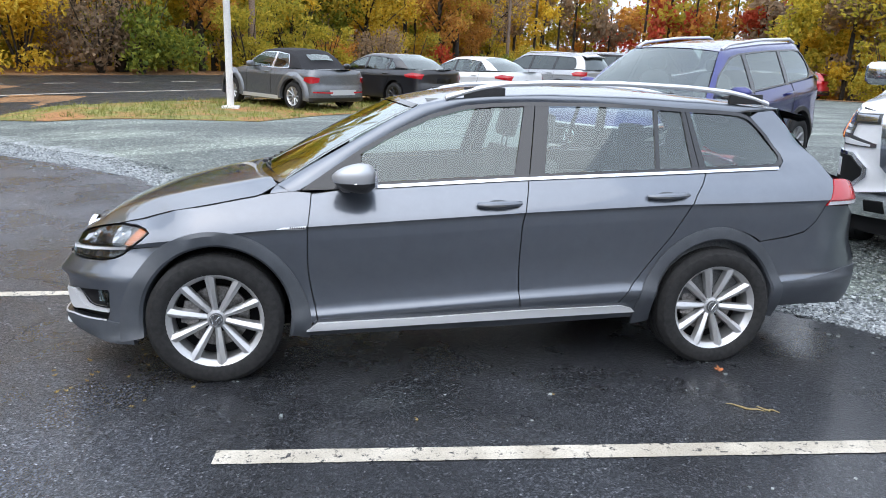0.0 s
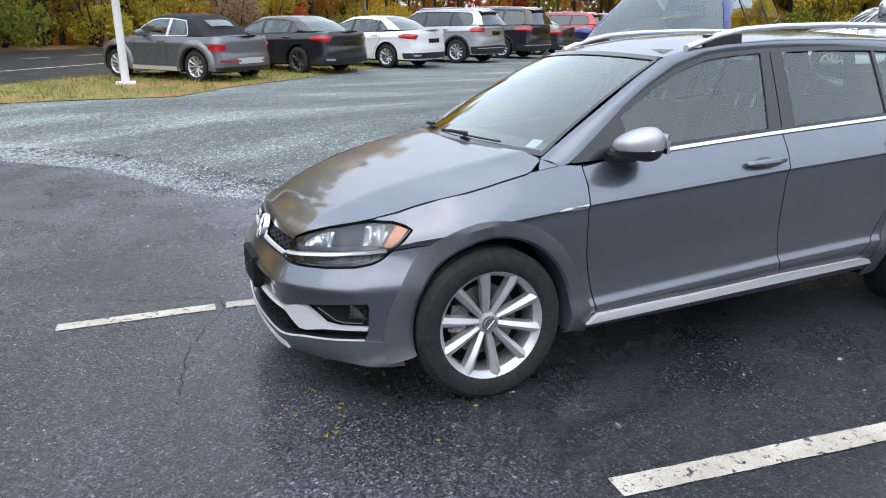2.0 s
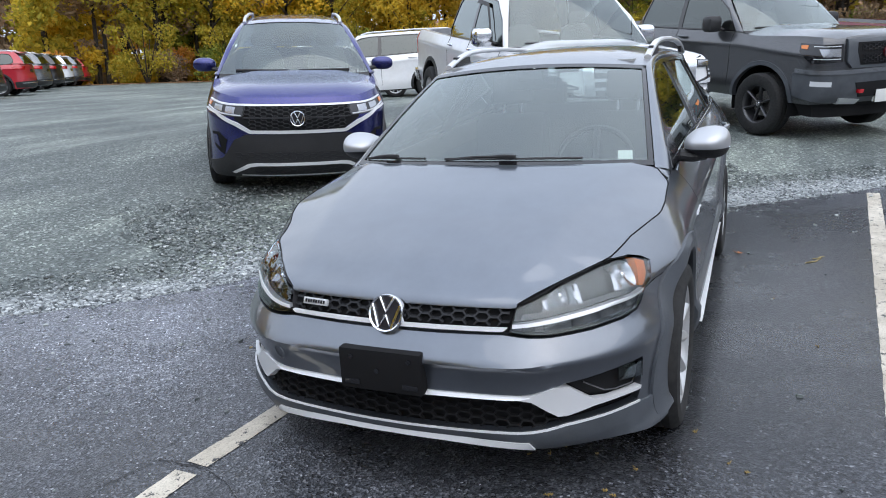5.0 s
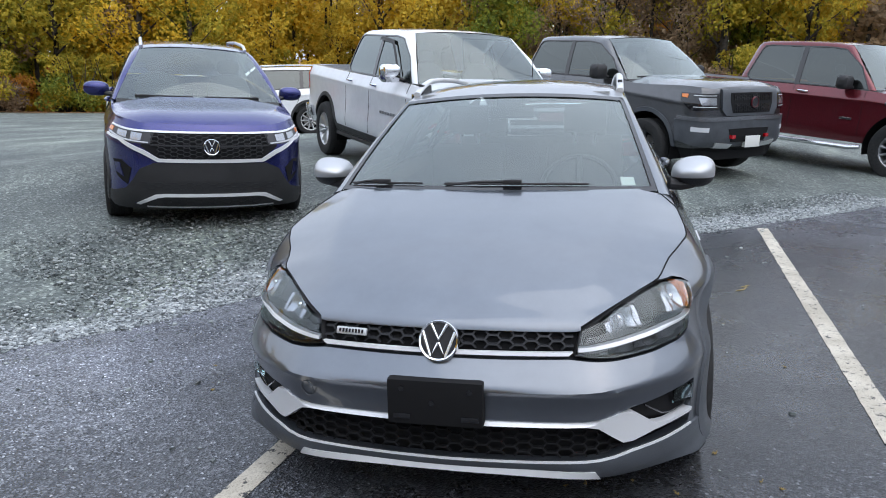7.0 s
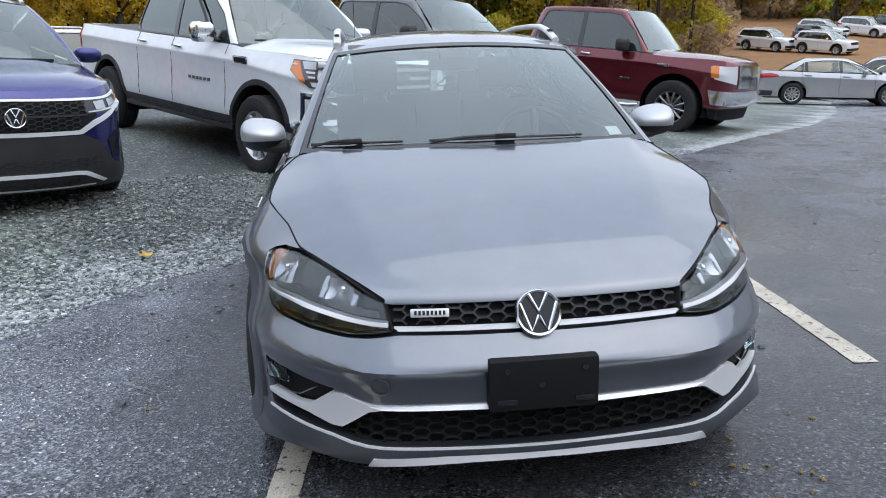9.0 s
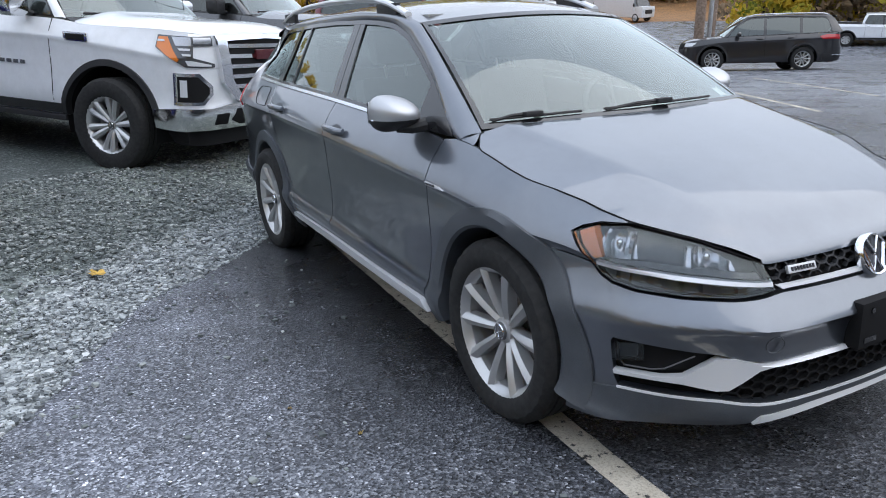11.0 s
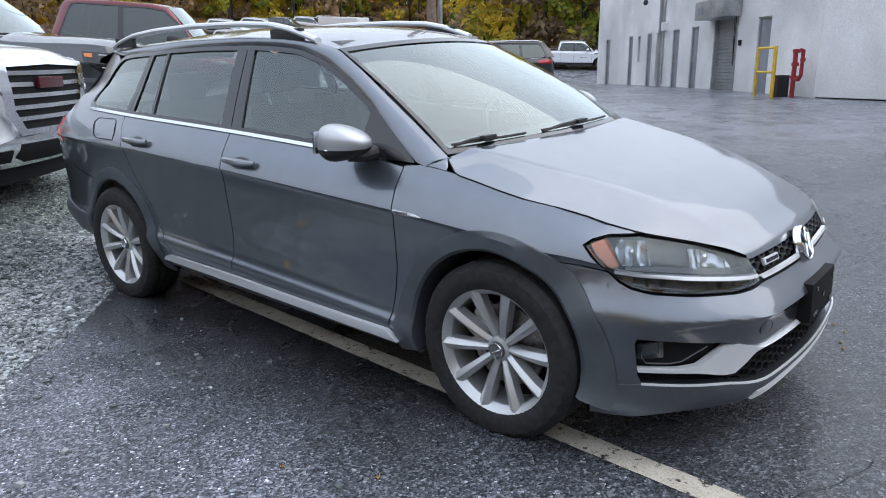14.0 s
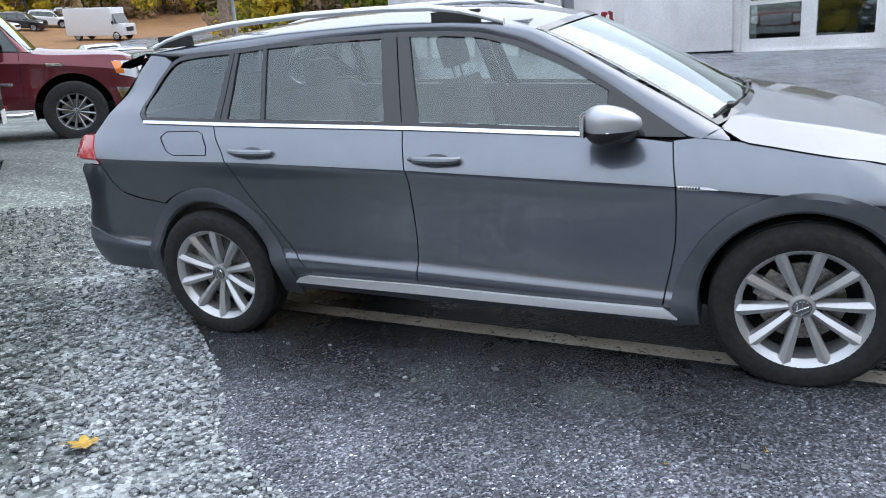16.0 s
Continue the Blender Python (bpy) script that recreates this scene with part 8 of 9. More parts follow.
# blue crossover
car, S, FR, RE = vehicle("blue_crossover", "deep blue compact crossover with chrome-lined black grille", pose(0, 0, 0), "suv", 4.46, 1.84, 1.65, 2.68, 0.90, 0.35, 0.99, 1.08, 1.16, BLUE, rails=SILVER, arch_trim=PLASTIC, strip=PLASTIC,
    low=0.24,
    front=[([(0, 0.225), (0.5, 0.225), (0.85, 0.235), (0.98, 0.29), (0.97, 0.36), (0.80, 0.385), (0.68, 0.42), (0.61, 0.50), (0.55, 0.60), (0.44, 0.655), (0, 0.66)], PLASTIC, 0.006, "lower_bumper"),
           ([(0, 0.69), (0.40, 0.695), (0.54, 0.80), (0.52, 0.915), (0, 0.92)], BLACK, 0.004, "grille"),
           ([(0, 0.662), (0.41, 0.665), (0.53, 0.735), (0.74, 0.835), (0.96, 0.865), (0.96, 0.878), (0.73, 0.855), (0.51, 0.765), (0.40, 0.695), (0, 0.692)], BRIGHT_TRIM, 0.016, "chrome_lower_line"),
           ([(0, 0.918), (0.44, 0.918), (0.95, 0.952), (0.95, 0.962), (0.44, 0.934), (0, 0.932)], BRIGHT_TRIM, 0.014, "chrome_upper_line"),
           ([(0.44, 0.912), (0.47, 0.815), (0.62, 0.822), (0.96, 0.882), (0.97, 0.948), (0.6, 0.93)], HOUSING, 0.006, "headlight"), ([(0.53, 0.905), (0.54, 0.845), (0.63, 0.850), (0.63, 0.915)], REFLECTOR, 0.012, "lamp_bowl"), ([(0.67, 0.915), (0.67, 0.860), (0.79, 0.88), (0.80, 0.925)], REFLECTOR, 0.012, "lamp_bowl"), ([(0.88, 0.935), (0.88, 0.90), (0.95, 0.91), (0.955, 0.94)], AMBER, 0.012, "side_marker"),
           ([(0.48, 0.835), (0.48, 0.825), (0.70, 0.845), (0.93, 0.888), (0.93, 0.898), (0.70, 0.856)], DRL, 0.014, "light_bar"),
           ([(0.66, 0.45), (0.80, 0.52), (0.85, 0.655), (0.72, 0.665), (0.62, 0.60)], BLACK, 0.004, "air_scoop"), ([(0.70, 0.52), (0.79, 0.55), (0.82, 0.63), (0.74, 0.64)], BLUE, 0.010, "scoop_blade"),
           ([(0, 0.352), (0.36, 0.352), (0.42, 0.342), (0.57, 0.272), (0.60, 0.285), (0.44, 0.372), (0.37, 0.380), (0, 0.380)], BRIGHT_TRIM, 0.018, "bumper_strip"), ([(0, 0.240), (0.52, 0.246), (0.52, 0.258), (0, 0.254)], BRIGHT_TRIM, 0.016, "bumper_line")])
bm = hex_bars(bmesh.new(), S, -0.50, 0.50, 0.700, 0.910, 0.07, 0.036, 0.016, 0.0032, lambda y, z: abs(y) < 0.42 + (z - 0.70) * 0.6)
part("grille_mesh", bm, LIP, car)
hex_bars(bm := bmesh.new(), S, -0.60, 0.60, 0.40, 0.49, 0.085, 0.04, 0.012, 0.004)
part("intake_mesh", bm, LIP, car)
part("lower_grille_mesh", hex_bars(bmesh.new(), S, -0.42, 0.42, 0.268, 0.345, 0.085, 0.04, 0.012, 0.004), LIP, car)
panel("grille_divider", S, FR([(0, 0.800), (0.46, 0.805), (0.46, 0.817), (0, 0.814)]), LIP, car, join=True, out=0.02, depth=0.02)
round_badge("badge", car, (S.at(0, 0.80)[0] - 0.03, 0, 0.805), 0.072, 5, CHROME)
car.matrix_basis = standing(3.66, 4.27, 214)
BLUE_SUV = car

# white pickup
sierra_front = [([(0, 0.27), (0.55, 0.27), (0.90, 0.31), (0.96, 0.46), (0, 0.46)], BLACK, -0.03, "air_dam"),
                ([(0, 0.42), (0.62, 0.42), (0.98, 0.45), (0.99, 0.61), (0.80, 0.63), (0.60, 0.625), (0.43, 0.66), (0, 0.68)], CHROME, 0.05, "chrome_bumper"),
                ([(0, 0.45), (0.28, 0.45), (0.40, 0.50), (0.37, 0.61), (0, 0.61)], BLACK, 0.056, "bumper_intake"),
                ([(0.44, 0.47), (0.56, 0.475), (0.56, 0.57), (0.45, 0.575)], BLACK, 0.056, "tow_opening"),
                ([(0, 0.72), (0.32, 0.72), (0.42, 0.87), (0.445, 1.20), (0, 1.22)], BLACK, 0.02, "grille"),
                ([(0, 0.675), (0.36, 0.675), (0.495, 0.85), (0.53, 1.24), (0, 1.265), (0, 1.222), (0.435, 1.203), (0.405, 0.87), (0.315, 0.724), (0, 0.724)], CHROME, 0.05, "grille_surround"),
                ([(0.545, 1.236), (0.545, 1.155), (0.70, 1.150), (0.71, 1.055), (0.545, 1.005), (0.545, 0.975), (0.76, 0.975), (0.985, 1.13), (0.985, 1.232)], LAMP_DARK, 0.012, "headlight"),
                ([(0.905, 1.220), (0.80, 1.035), (0.815, 1.015), (0.974, 1.135), (0.974, 1.218)], AMBER, 0.018, "side_marker"),
                ([(0.925, 1.196), (0.918, 1.180), (0.974, 1.180), (0.974, 1.196)], DRL, 0.024, "marker_strip"),
                ([(0.56, 1.224), (0.56, 1.172), (0.70, 1.168), (0.70, 1.222)], REFLECTOR, 0.018, "lamp_bowl"),
                ([(0.715, 1.222), (0.715, 1.150), (0.83, 1.150), (0.87, 1.221)], REFLECTOR, 0.018, "lamp_bowl"),
                ([(0.725, 1.130), (0.725, 1.112), (0.80, 1.112), (0.812, 1.130)], DRL, 0.022, "light_blade"),
                ([(0.725, 1.085), (0.725, 1.068), (0.773, 1.068), (0.784, 1.085)], DRL, 0.022, "light_blade"),
                ([(0.58, 0.998), (0.58, 0.984), (0.745, 0.988), (0.76, 1.03), (0.72, 1.03)], DRL, 0.020, "light_bar"),
                ([(0.575, 0.745), (0.645, 0.655), (0.845, 0.655), (0.845, 0.925), (0.675, 0.925), (0.575, 0.815)], CHROME, 0.02, "fog_surround"),
                ([(0.607, 0.752), (0.660, 0.683), (0.818, 0.683), (0.818, 0.897), (0.690, 0.897), (0.607, 0.806)], BLACK, 0.026, "fog_recess"),
                ([(0.755, 0.725), (0.800, 0.725), (0.800, 0.868), (0.755, 0.868)], DRL, 0.03, "fog_lamp")]
car, S, FR, RE = vehicle("white_pickup", "white crew-cab pickup truck with chrome grille and bumper", pose(0, 0, 0), "pickup", 5.88, 2.06, 1.97, 3.745, 0.95, 0.415, 1.24, 1.30, 1.36, PEARL, low=0.46, style=("twin", 12), square=0.9, cab=1.12, rear_x=0.95, ws=(0.52, 0.62), top=0.66,
                         front=sierra_front, side_glass=DARK_GLASS, arch_trim=PLASTIC, handles="chrome", mirror_mat=CHROME, strip=PLASTIC, category="pickup truck",
                         rear=[([(0.55, 1.32), (0.72, 1.32), (0.72, 0.98), (0.55, 0.98)], RED_LENS, 0.008, "tail_light"), ([(0, 0.55), (0.9, 0.55), (0.9, 0.72), (0, 0.72)], CHROME, 0.05, "rear_bumper")])
slats(S, FR, car, 0.415, 0.76, 1.20, 5, CHROME, 0.034, 0.036)
boxed("maker_badge", S.at(0, 1.08)[0] - 0.058, -0.19, 1.035, S.at(0, 1.08)[0] - 0.03, 0.19, 1.125, RUBY, car, 0.01)
for s in (1, -1):
    boxed("running_board", -1.35, s * 0.93 - 0.08, 0.40, 1.35, s * 0.93 + 0.08, 0.46, PLASTIC, car, 0.02)
    bm = bmesh.new()
    p = S.side_at(-1.55, 1.17, 0.008)
    box(bm, p[0] - 0.14, p[1] * s - 0.01, 1.12, p[0] + 0.14, p[1] * s + 0.012, 1.20, 0.02)
    vent = part("wing_vent", bm, CHROME, car)
    boxed("vent_inset", p[0] - 0.11, p[1] * s - 0.012, 1.135, p[0] + 0.11, p[1] * s + 0.016, 1.185, BLACK, vent, 0.008)
    bm = bmesh.new()
    for k in range(6):
        q = S.side_at(-0.92 + k * 0.085, 0.90, 0.004)
        box(bm, q[0], q[1] * s - 0.004, 0.885, q[0] + 0.055, q[1] * s + 0.004, 0.918)
    part("door_badge_bars", bm, SLATE, car)
    bm = bmesh.new()
    pts = [(-0.88, 1.36), (-0.62, 1.60), (-0.40, 1.76), (0.0, 1.80), (0.06, 1.79)]
    prev = None
    loops = [[bm.verts.new((p[0], p[1] * s, p[2])) for p in (S.side_at(x, z + dz, o) for x, z in dense(pts, 0.1))] for dz, o in ((0.0, 0.030), (0.045, 0.022))]
    for j in range(len(loops[0]) - 1):
        bm.faces.new((loops[0][j], loops[0][j + 1], loops[1][j + 1], loops[1][j]))
    part("rain_guard", bm, PLASTIC, car)
bm = bmesh.new()
tube(bm, [(-1.30, -0.72, 1.34), (-1.22, -0.73, 1.95)], 0.004, 5)
part("aerial", bm, BLACK, car)
car.matrix_basis = standing(6.066, 1.941, 218.9)
WHITE_TRUCK = car

# grey pickup
titan_front = [([(0, 0.30), (0.55, 0.30), (0.90, 0.33), (0.96, 0.52), (0, 0.52)], BLACK, -0.03, "air_dam"), 
               ([(0, 0.50), (0.66, 0.50), (0.95, 0.58), (0.98, 0.86), (0.5, 0.88), (0, 0.88)], CLADDING, 0.03, "bumper_cover"),
               ([(0, 0.86), (0.95, 0.86), (0.95, 0.915), (0, 0.915)], SLATE, 0.04, "bumper_band"),
               ([(0, 0.56), (0.28, 0.56), (0.34, 0.74), (0, 0.75)], BLACK, 0.036, "lower_intake"),
               ([(0, 0.92), (0.40, 0.92), (0.46, 1.0), (0.46, 1.27), (0, 1.28)], CLADDING, 0.035, "grille_surround"),
               ([(0, 0.955), (0.31, 0.955), (0.35, 1.10), (0.35, 1.225), (0, 1.23)], BLACK, 0.04, "grille"),
               ([(0.50, 1.21), (0.50, 1.0), (0.80, 0.98), (0.94, 1.12), (0.96, 1.22)], GLOSS_BLACK, 0.014, "headlight"),
               ([(0.53, 1.19), (0.53, 1.18), (0.80, 1.18), (0.80, 1.19)], DRL, 0.02, "light_bar"), ([(0.53, 1.155), (0.53, 1.06), (0.70, 1.06), (0.74, 1.155)], REFLECTOR, 0.02, "light_bar"), ([(0.53, 1.04), (0.53, 1.03), (0.78, 1.03), (0.78, 1.04)], DRL, 0.02, "light_bar"),
               ([(0.86, 1.20), (0.86, 1.15), (0.93, 1.16), (0.94, 1.20)], AMBER, 0.02, "side_marker"),
               ([(0.60, 0.76), (0.60, 0.70), (0.78, 0.71), (0.78, 0.77)], DRL, 0.036, "fog_lamp"),
               ([(0.25, 0.46), (0.5, 0.48), (0.5, 0.56), (0.25, 0.53)], SILVER, 0.045, "skid_plate")]
car, S, FR, RE = vehicle("grey_pickup", "gunmetal grey crew-cab pickup truck with dark grille", pose(0, 0, 0), "pickup", 5.80, 2.05, 1.99, 3.55, 0.98, 0.41, 1.27, 1.32, 1.38, GUN, rim=DARK_ALLOY, low=0.48, style=("even", 6), square=0.85, cab=1.15, rear_x=0.98, ws=(0.50, 0.66), top=0.66,
                         front=titan_front, side_glass=DARK_GLASS, arch_trim=CLADDING, mirror_mat=PLASTIC, category="pickup truck")
bm = hex_bars(bmesh.new(), S, -0.42, 0.42, 0.965, 1.085, 0.06, 0.045, 0.05, 0.004, lambda y, z: abs(y) < 0.38)
part("grille_mesh", bm, GLOSS_BLACK, car)
bm = hex_bars(bmesh.new(), S, -0.42, 0.42, 1.12, 1.215, 0.06, 0.045, 0.05, 0.004, lambda y, z: abs(y) < 0.40)
part("grille_mesh", bm, GLOSS_BLACK, car)
round_badge("badge", car, (S.at(0, 1.09)[0] - 0.06, 0, 1.10), 0.075, 0, RUBY, False)
for y in (-0.36, 0.36):
    boxed("tow_hook", S.front_at(y, 0.64)[0] - 0.075, y - 0.04, 0.61, S.front_at(y, 0.64)[0] - 0.02, y + 0.04, 0.66, RED_LENS, car, 0.015)
plate_on(S, car, 0.56, y=-0.06)
bm = bmesh.new()
p = S.at(0, 0.56, 0.05)
box(bm, p[0] - 0.012, -0.22, 0.48, p[0] - 0.002, 0.10, 0.64, 0.003)
part("plate_frame", bm, PLATE_WHITE, car)
bm = bmesh.new()
tube(bm, [(-1.05, -0.68, 1.38), (-0.95, -0.69, 1.98)], 0.004, 5)
part("aerial", bm, BLACK, car)
car.matrix_basis = standing(8.81, -0.43, 224.5)

# dark red pickup
car, S, FR, RE = vehicle("red_pickup", "dark red crew-cab pickup truck with chrome steps", pose(0, 0, 0), "pickup", 5.90, 2.01, 2.08, 3.68, 0.96, 0.45, 1.25, 1.31, 1.37, RUBY, rim=GREY_ALLOY, low=0.50, style=("even", 12), square=0.9, cab=1.18, rear_x=1.0, ws=(0.55, 0.60), top=0.66, side_glass=DARK_GLASS, mirror_mat=PLASTIC, handles="chrome", category="pickup truck",
                         front=[([(0, 0.30), (0.55, 0.30), (0.90, 0.33), (0.96, 0.52), (0, 0.52)], BLACK, -0.03, "air_dam"), ([(0, 0.55), (0.9, 0.57), (0.96, 0.80), (0, 0.80)], CHROME, 0.05, "chrome_bumper"), ([(0, 0.84), (0.45, 0.84), (0.45, 1.22), (0, 1.22)], CHROME, 0.02, "grille"), ([(0.50, 1.20), (0.50, 0.90), (0.90, 0.98), (0.95, 1.19)], DRL, 0.012, "headlight"), ([(0.86, 1.19), (0.84, 1.0), (0.94, 1.0), (0.98, 1.18)], AMBER, 0.018, "side_marker")],
                         rear=[([(0.55, 1.33), (0.72, 1.33), (0.72, 0.98), (0.55, 0.98)], RED_LENS, 0.008, "tail_light")])
for s in (1, -1):
    bm = bmesh.new()
    tube(bm, [(-1.25, s * 0.98, 0.44), (-1.1, s * 1.02, 0.42), (1.2, s * 1.02, 0.42), (1.3, s * 0.98, 0.44)], 0.04, 10)
    part("side_step", bm, CHROME, car)
    for x, z, l in ((-1.62, 1.14, 0.22), (-0.95, 0.86, 0.2)):
        p = S.side_at(x, z, 0.006)
        boxed("wing_badge", p[0] - l / 2, p[1] * s - 0.006, z - 0.02, p[0] + l / 2, p[1] * s + 0.008, z + 0.02, CHROME, car, 0.004)
car.matrix_basis = standing(10.32, -4.18, 225.3)

# the row along the grass, tails towards the yard
TAIL_SEDAN = [([(0.50, 0.93), (0.56, 0.80), (0.95, 0.84), (0.99, 0.90), (0.80, 0.96)], RED_LENS, 0.008, "tail_light"), ([(0, 0.27), (0.85, 0.27), (0.88, 0.42), (0, 0.44)], PLASTIC, 0.008, "rear_valance"), ([(0, 0.70), (0.20, 0.70), (0.20, 0.82), (0, 0.82)], GLOSS_BLACK, 0.006, "number_plate"), ([(0.45, 0.34), (0.62, 0.34), (0.62, 0.39), (0.45, 0.39)], CHROME, 0.014, "exhaust_trim")]
TAIL_SUV = [([(0.50, 1.10), (0.54, 0.96), (0.92, 0.97), (0.98, 1.05), (0.85, 1.11)], RED_LENS, 0.008, "tail_light"), ([(0, 0.30), (0.9, 0.30), (0.92, 0.52), (0, 0.56)], PLASTIC, 0.008, "rear_valance"), ([(0, 0.86), (0.20, 0.86), (0.20, 0.98), (0, 0.98)], GLOSS_BLACK, 0.006, "number_plate"), ([(0, 0.47), (0.72, 0.46), (0.72, 0.485), (0, 0.495)], CHROME, 0.014, "chrome_line")]
NOSE = [([(0, 0.62), (0.42, 0.64), (0.44, 0.74), (0, 0.74)], BLACK, 0.004, "grille"), ([(0.46, 0.74), (0.48, 0.64), (0.8, 0.66), (0.92, 0.74)], DRL, 0.006, "headlight")]
NOSE_SUV = [([(0, 0.72), (0.42, 0.74), (0.44, 0.92), (0, 0.93)], BLACK, 0.004, "grille"), ([(0.46, 0.92), (0.48, 0.80), (0.8, 0.82), (0.92, 0.93)], DRL, 0.006, "headlight"), ([(0, 0.32), (0.7, 0.32), (0.7, 0.5), (0, 0.5)], PLASTIC, 0.006, "lower_bumper")]
ROW = "cars parked along the grass"


def sedan(name, label, colour, rim=None, group=ROW, **kw):
    return vehicle(name, label, pose(0, 0, 0), "sedan", 4.70, 1.80, 1.46, 2.68, 0.90, 0.325, 0.78, 0.93, 1.04, colour, rim, front=NOSE, rear=TAIL_SEDAN, rear_x=1.05, deck=1.72, ws=(0.32, 0.86), low=0.22, group=group, **kw)[0]


def crossover(name, label, colour, rim=None, group=ROW, L=4.70, H=1.68, **kw):
    return vehicle(name, label, pose(0, 0, 0), "suv", L, 1.86, H, 2.79, 0.92, 0.36, 0.96, 1.07, 1.17, colour, rim, front=NOSE_SUV, rear=TAIL_SUV, rails=kw.pop("rails", SILVER), arch_trim=kw.pop("arch_trim", PLASTIC), side_glass=DARK_GLASS, group=group, **kw)[0]


def beetle():
    car, S, FR, RE = vehicle("convertible_car", "grey two-door convertible with a closed black canvas roof", pose(0, 0, 0), "two_door", 4.28, 1.81, 1.48, 2.54, 0.86, 0.335, 0.78, 0.97, 0.98, SLATE, front=NOSE, roof_mat=SOFT_TOP, rear_glass=SOFT_TOP, ws=(0.55, 0.52), rear_x=0.92, deck=1.42, low=0.22, strip=SILVER, group=ROW, trim=CHROME,
                              rear=[([(0.60, 0.80), (0.62, 0.70), (0.80, 0.66), (1.0, 0.72), (0.98, 0.80), (0.80, 0.83)], RED_LENS, 0.014, "tail_light"), ([(0, 0.40), (0.34, 0.40), (0.38, 0.52), (0, 0.53)], SILVER, 0.006, "plate_recess"), ([(0, 0.24), (0.85, 0.24), (0.85, 0.33), (0, 0.34)], PLASTIC, 0.01, "rear_valance"), ([(0.3, 0.44), (0.75, 0.45), (0.75, 0.48), (0.3, 0.475)], RED_LENS, 0.012, "reflector")])
    pts = [[(1.08 + 0.22 * t, y, 1.29 - 0.13 * t + 0.02 * (1 - (y / 0.4) ** 2)) for y in np.linspace(-0.36, 0.36, 7)] for t in (0, 0.5, 1)]
    loft("rear_pane", [[(x + 0.05, y, z + 0.03) for x, y, z in r] for r in pts], GLASS, car, flip=True)
    loft("deck_spoiler", [[(1.66 + dx, y, 0.985 + dz - 0.05 * (y / 0.6) ** 2) for y in np.linspace(-0.6, 0.6, 9)] for dx, dz in ((0, 0.02), (0.14, 0.035), (0.15, 0.02), (0.02, 0.0))], GLOSS_BLACK, car, flip=True)
    # bulging wings over the wheels
    for ax in (-1.27, 1.27):
        for s in (1, -1):
            bm = bmesh.new()
            loops = []
            for rad, o in ((0.58, -0.002), (0.53, 0.03), (0.47, 0.055), (0.425, 0.05), (0.415, -0.04)):
                loops.append([bm.verts.new((p[0], p[1] * s, p[2])) for p in (S.side_at(ax + rad * math.cos(radians(g)), max(0.34 + rad * math.sin(radians(g)), 0.24), o) for g in np.linspace(-10, 190, 26))])
            for p, r in zip(loops, loops[1:]):
                for j in range(25):
                    bm.faces.new((p[j], p[j + 1], r[j + 1], r[j]) if s < 0 else (r[j], r[j + 1], p[j + 1], p[j]))
            part("wing", bm, SLATE, car)
    return car


beetle().matrix_basis = standing(-1.52, 15.9, 130)
sedan("black_saloon", "glossy black saloon with dark alloy wheels", JET, DARK_ALLOY).matrix_basis = standing(1.2, 17.8, 126)
sedan("white_saloon", "white four-door saloon with red tail lights", WHITE).matrix_basis = standing(4.0, 19.1, 126)
crossover("silver_crossover", "silver crossover with black plastic lower trim", STEEL).matrix_basis = standing(6.85, 20.7, 125)
crossover("black_crossover", "black three-row crossover with chrome trim lines", JET, L=5.0, H=1.77).matrix_basis = standing(9.6, 23.0, 125)
sedan("grey_saloon", "dark grey saloon parked between crossovers", GUN).matrix_basis = standing(12.3, 25.2, 126)
RED_SUV = crossover("red_crossover", "bright red crossover with dark rear window", RED)
RED_SUV.matrix_basis = standing(14.9, 26.8, 128)
GREY_SUV = crossover("grey_crossover", "grey crossover at the far end of the row", SLATE)
GREY_SUV.matrix_basis = standing(17.9, 29.6, 128)
BLACK_SUV = crossover("dark_crossover", "black crossover at the far end of the row", JET)
BLACK_SUV.matrix_basis = standing(20.9, 32.4, 128)
WHITE_SUV = crossover("white_crossover", "white crossover at the far end of the row", WHITE)
WHITE_SUV.matrix_basis = standing(23.9, 35.2, 128)
copy_thing(GREY_SUV, standing(27.0, 38.0, 128))
copy_thing(RED_SUV, standing(30.0, 40.8, 128))

# behind the white pickup
REAR_SUV = crossover("white_suv", "white crossover with black wheel arch trim on gravel", WHITE, group="cars behind the pickups", L=4.9, H=1.72)
REAR_SUV.matrix_basis = standing(13.4, 8.4, 118)
for k in (1, 2, 3):
    copy_thing(GREY_SUV if k == 2 else REAR_SUV, standing(13.4 + 2.5 * k, 8.4 + 2.3 * k, 118))

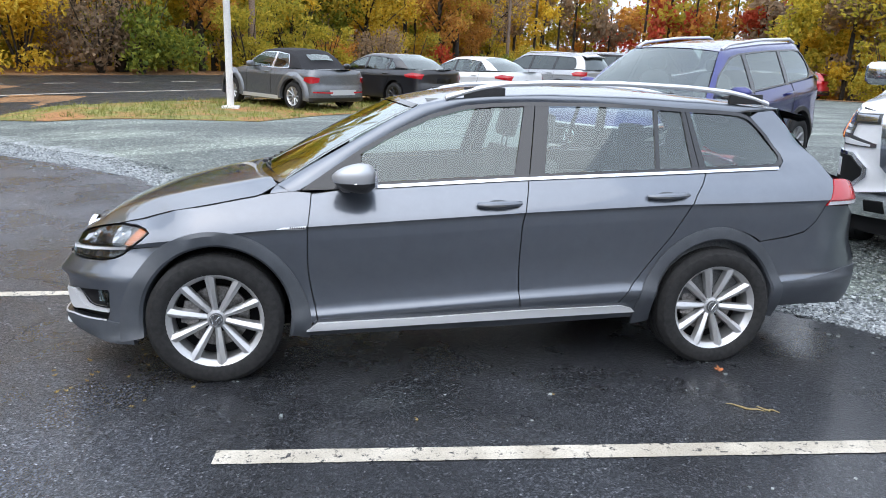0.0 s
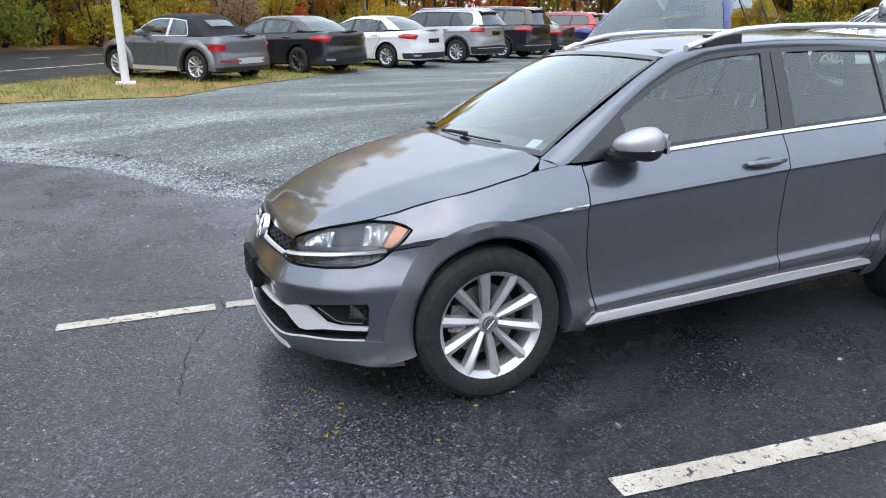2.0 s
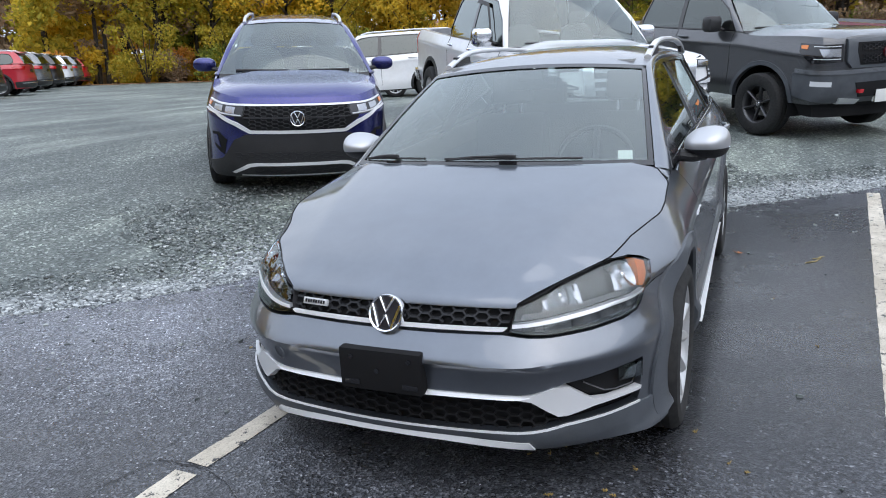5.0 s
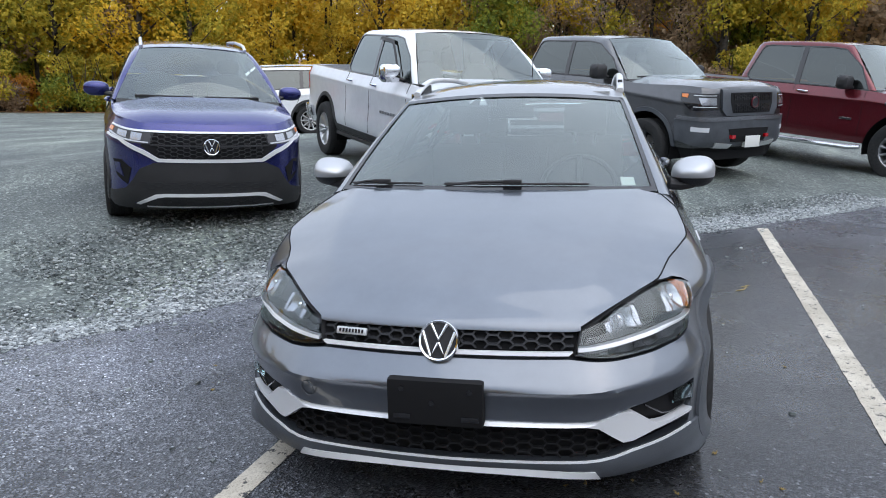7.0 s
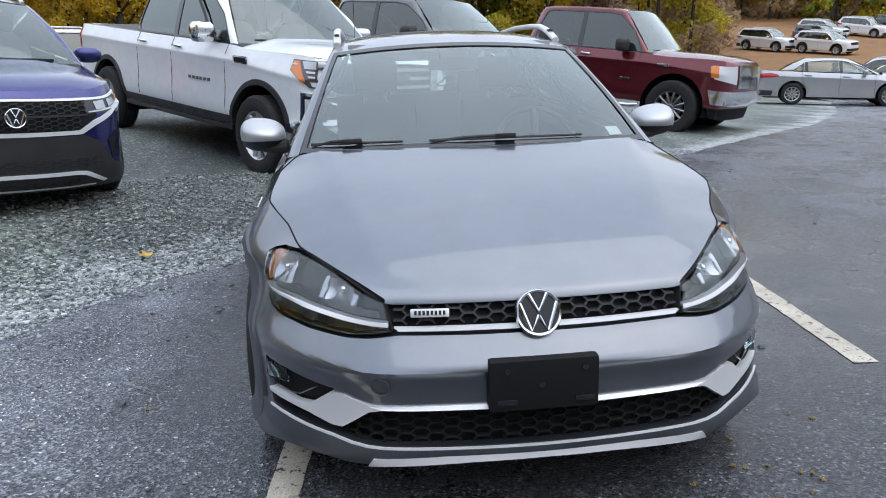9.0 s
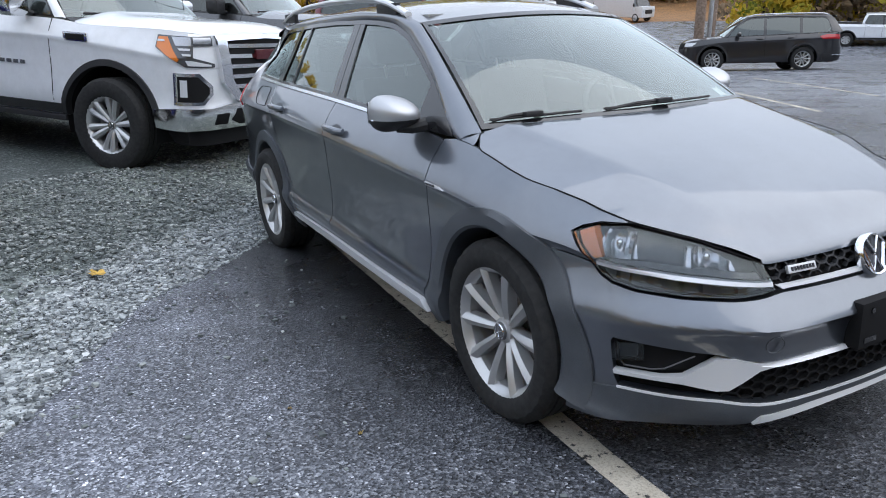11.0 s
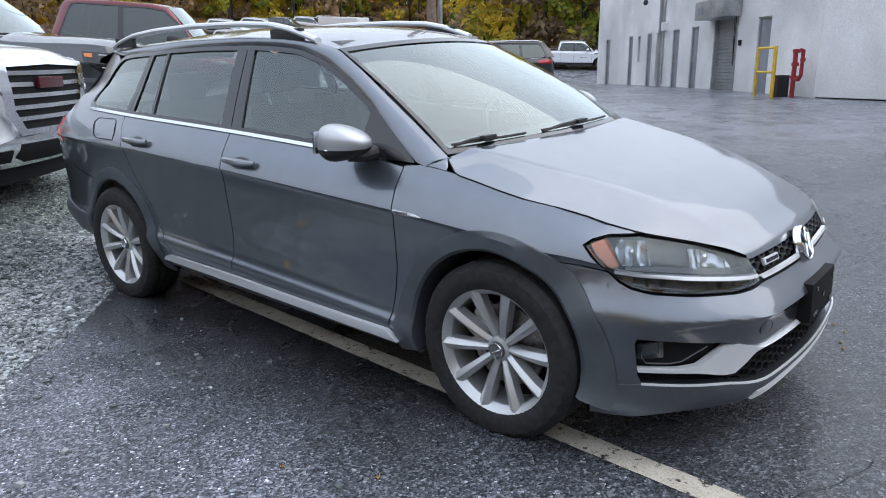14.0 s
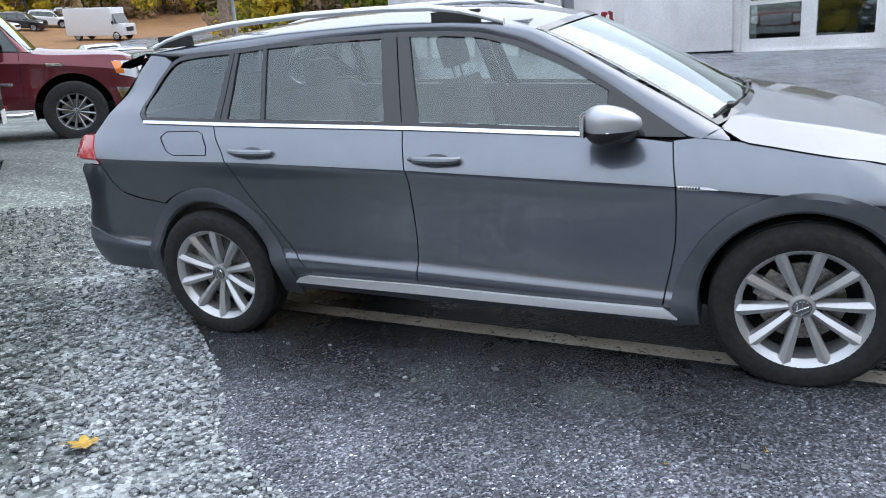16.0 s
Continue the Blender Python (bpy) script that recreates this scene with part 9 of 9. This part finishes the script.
# the lot beyond, towards the building
LOT = "cars on the far asphalt"
atlas = crossover("black_suv", "black three-row crossover on wet asphalt", JET, group=LOT, L=5.0, H=1.78)
atlas.matrix_basis = standing(13.9, -19.4, 52)
sedan("dark_saloon", "dark grey saloon on wet asphalt", GUN, group=LOT).matrix_basis = standing(19.4, -18.6, -118)
sedan("silver_saloon", "silver saloon on wet asphalt", STEEL, group=LOT).matrix_basis = standing(18.2, -14.6, -118)
copy_thing(REAR_SUV, standing(24.5, -20.8, 48))
white_truck2 = copy_thing(WHITE_TRUCK, standing(31.0, -27.5, 60))
copy_thing(WHITE_TRUCK, standing(24.5, -44.5, -150))
for x, y, h, src in ((55, -33, 205, REAR_SUV), (59, -40, 200, GREY_SUV), (51, -35.5, 205, WHITE_SUV), (64, -43.5, 205, WHITE_SUV), (65, -48.5, 205, REAR_SUV), (66.5, -53, 205, BLACK_SUV), (67.5, -57.5, 205, WHITE_SUV), (68.5, -62, 205, REAR_SUV)):
    copy_thing(src, standing(x, y, h))
van = empty("white_van", standing(50.5, -47.5, 190), "tall white delivery van", "van")
bm = bmesh.new()
box(bm, -1.6, -0.98, 0.35, 3.0, 0.98, 2.65, 0.16)
part("body", bm, WHITE, van)
bm = bmesh.new()
box(bm, -2.55, -0.95, 0.35, -1.55, 0.95, 1.35, 0.18)
part("hood", bm, WHITE, van)
loft("windscreen", [[(-2.0, y, 1.35) for y in (-0.88, 0, 0.88)], [(-1.62, y, 2.15) for y in (-0.82, 0, 0.82)]], GLOSS_BLACK, van, flip=True)
boxed("grille", -2.58, -0.5, 0.7, -2.53, 0.5, 1.05, PLASTIC, van, 0.01)
for s in (1, -1):
    bowl("wing_mirror", (-1.7, s * 1.1, 1.45), (0.08, 0.1, 0.16), PLASTIC, van, seg=10)
    boxed("headlight", -2.57, s * 0.72 - 0.15, 0.85, -2.5, s * 0.72 + 0.15, 1.1, DRL, van, 0.02)
for x in (-1.8, 1.9):
    for y in (0.85, -0.85):
        add_wheel(van, WHEELS[(("even", 10), 0.36, ALLOY.name)], x, y, 0.36)
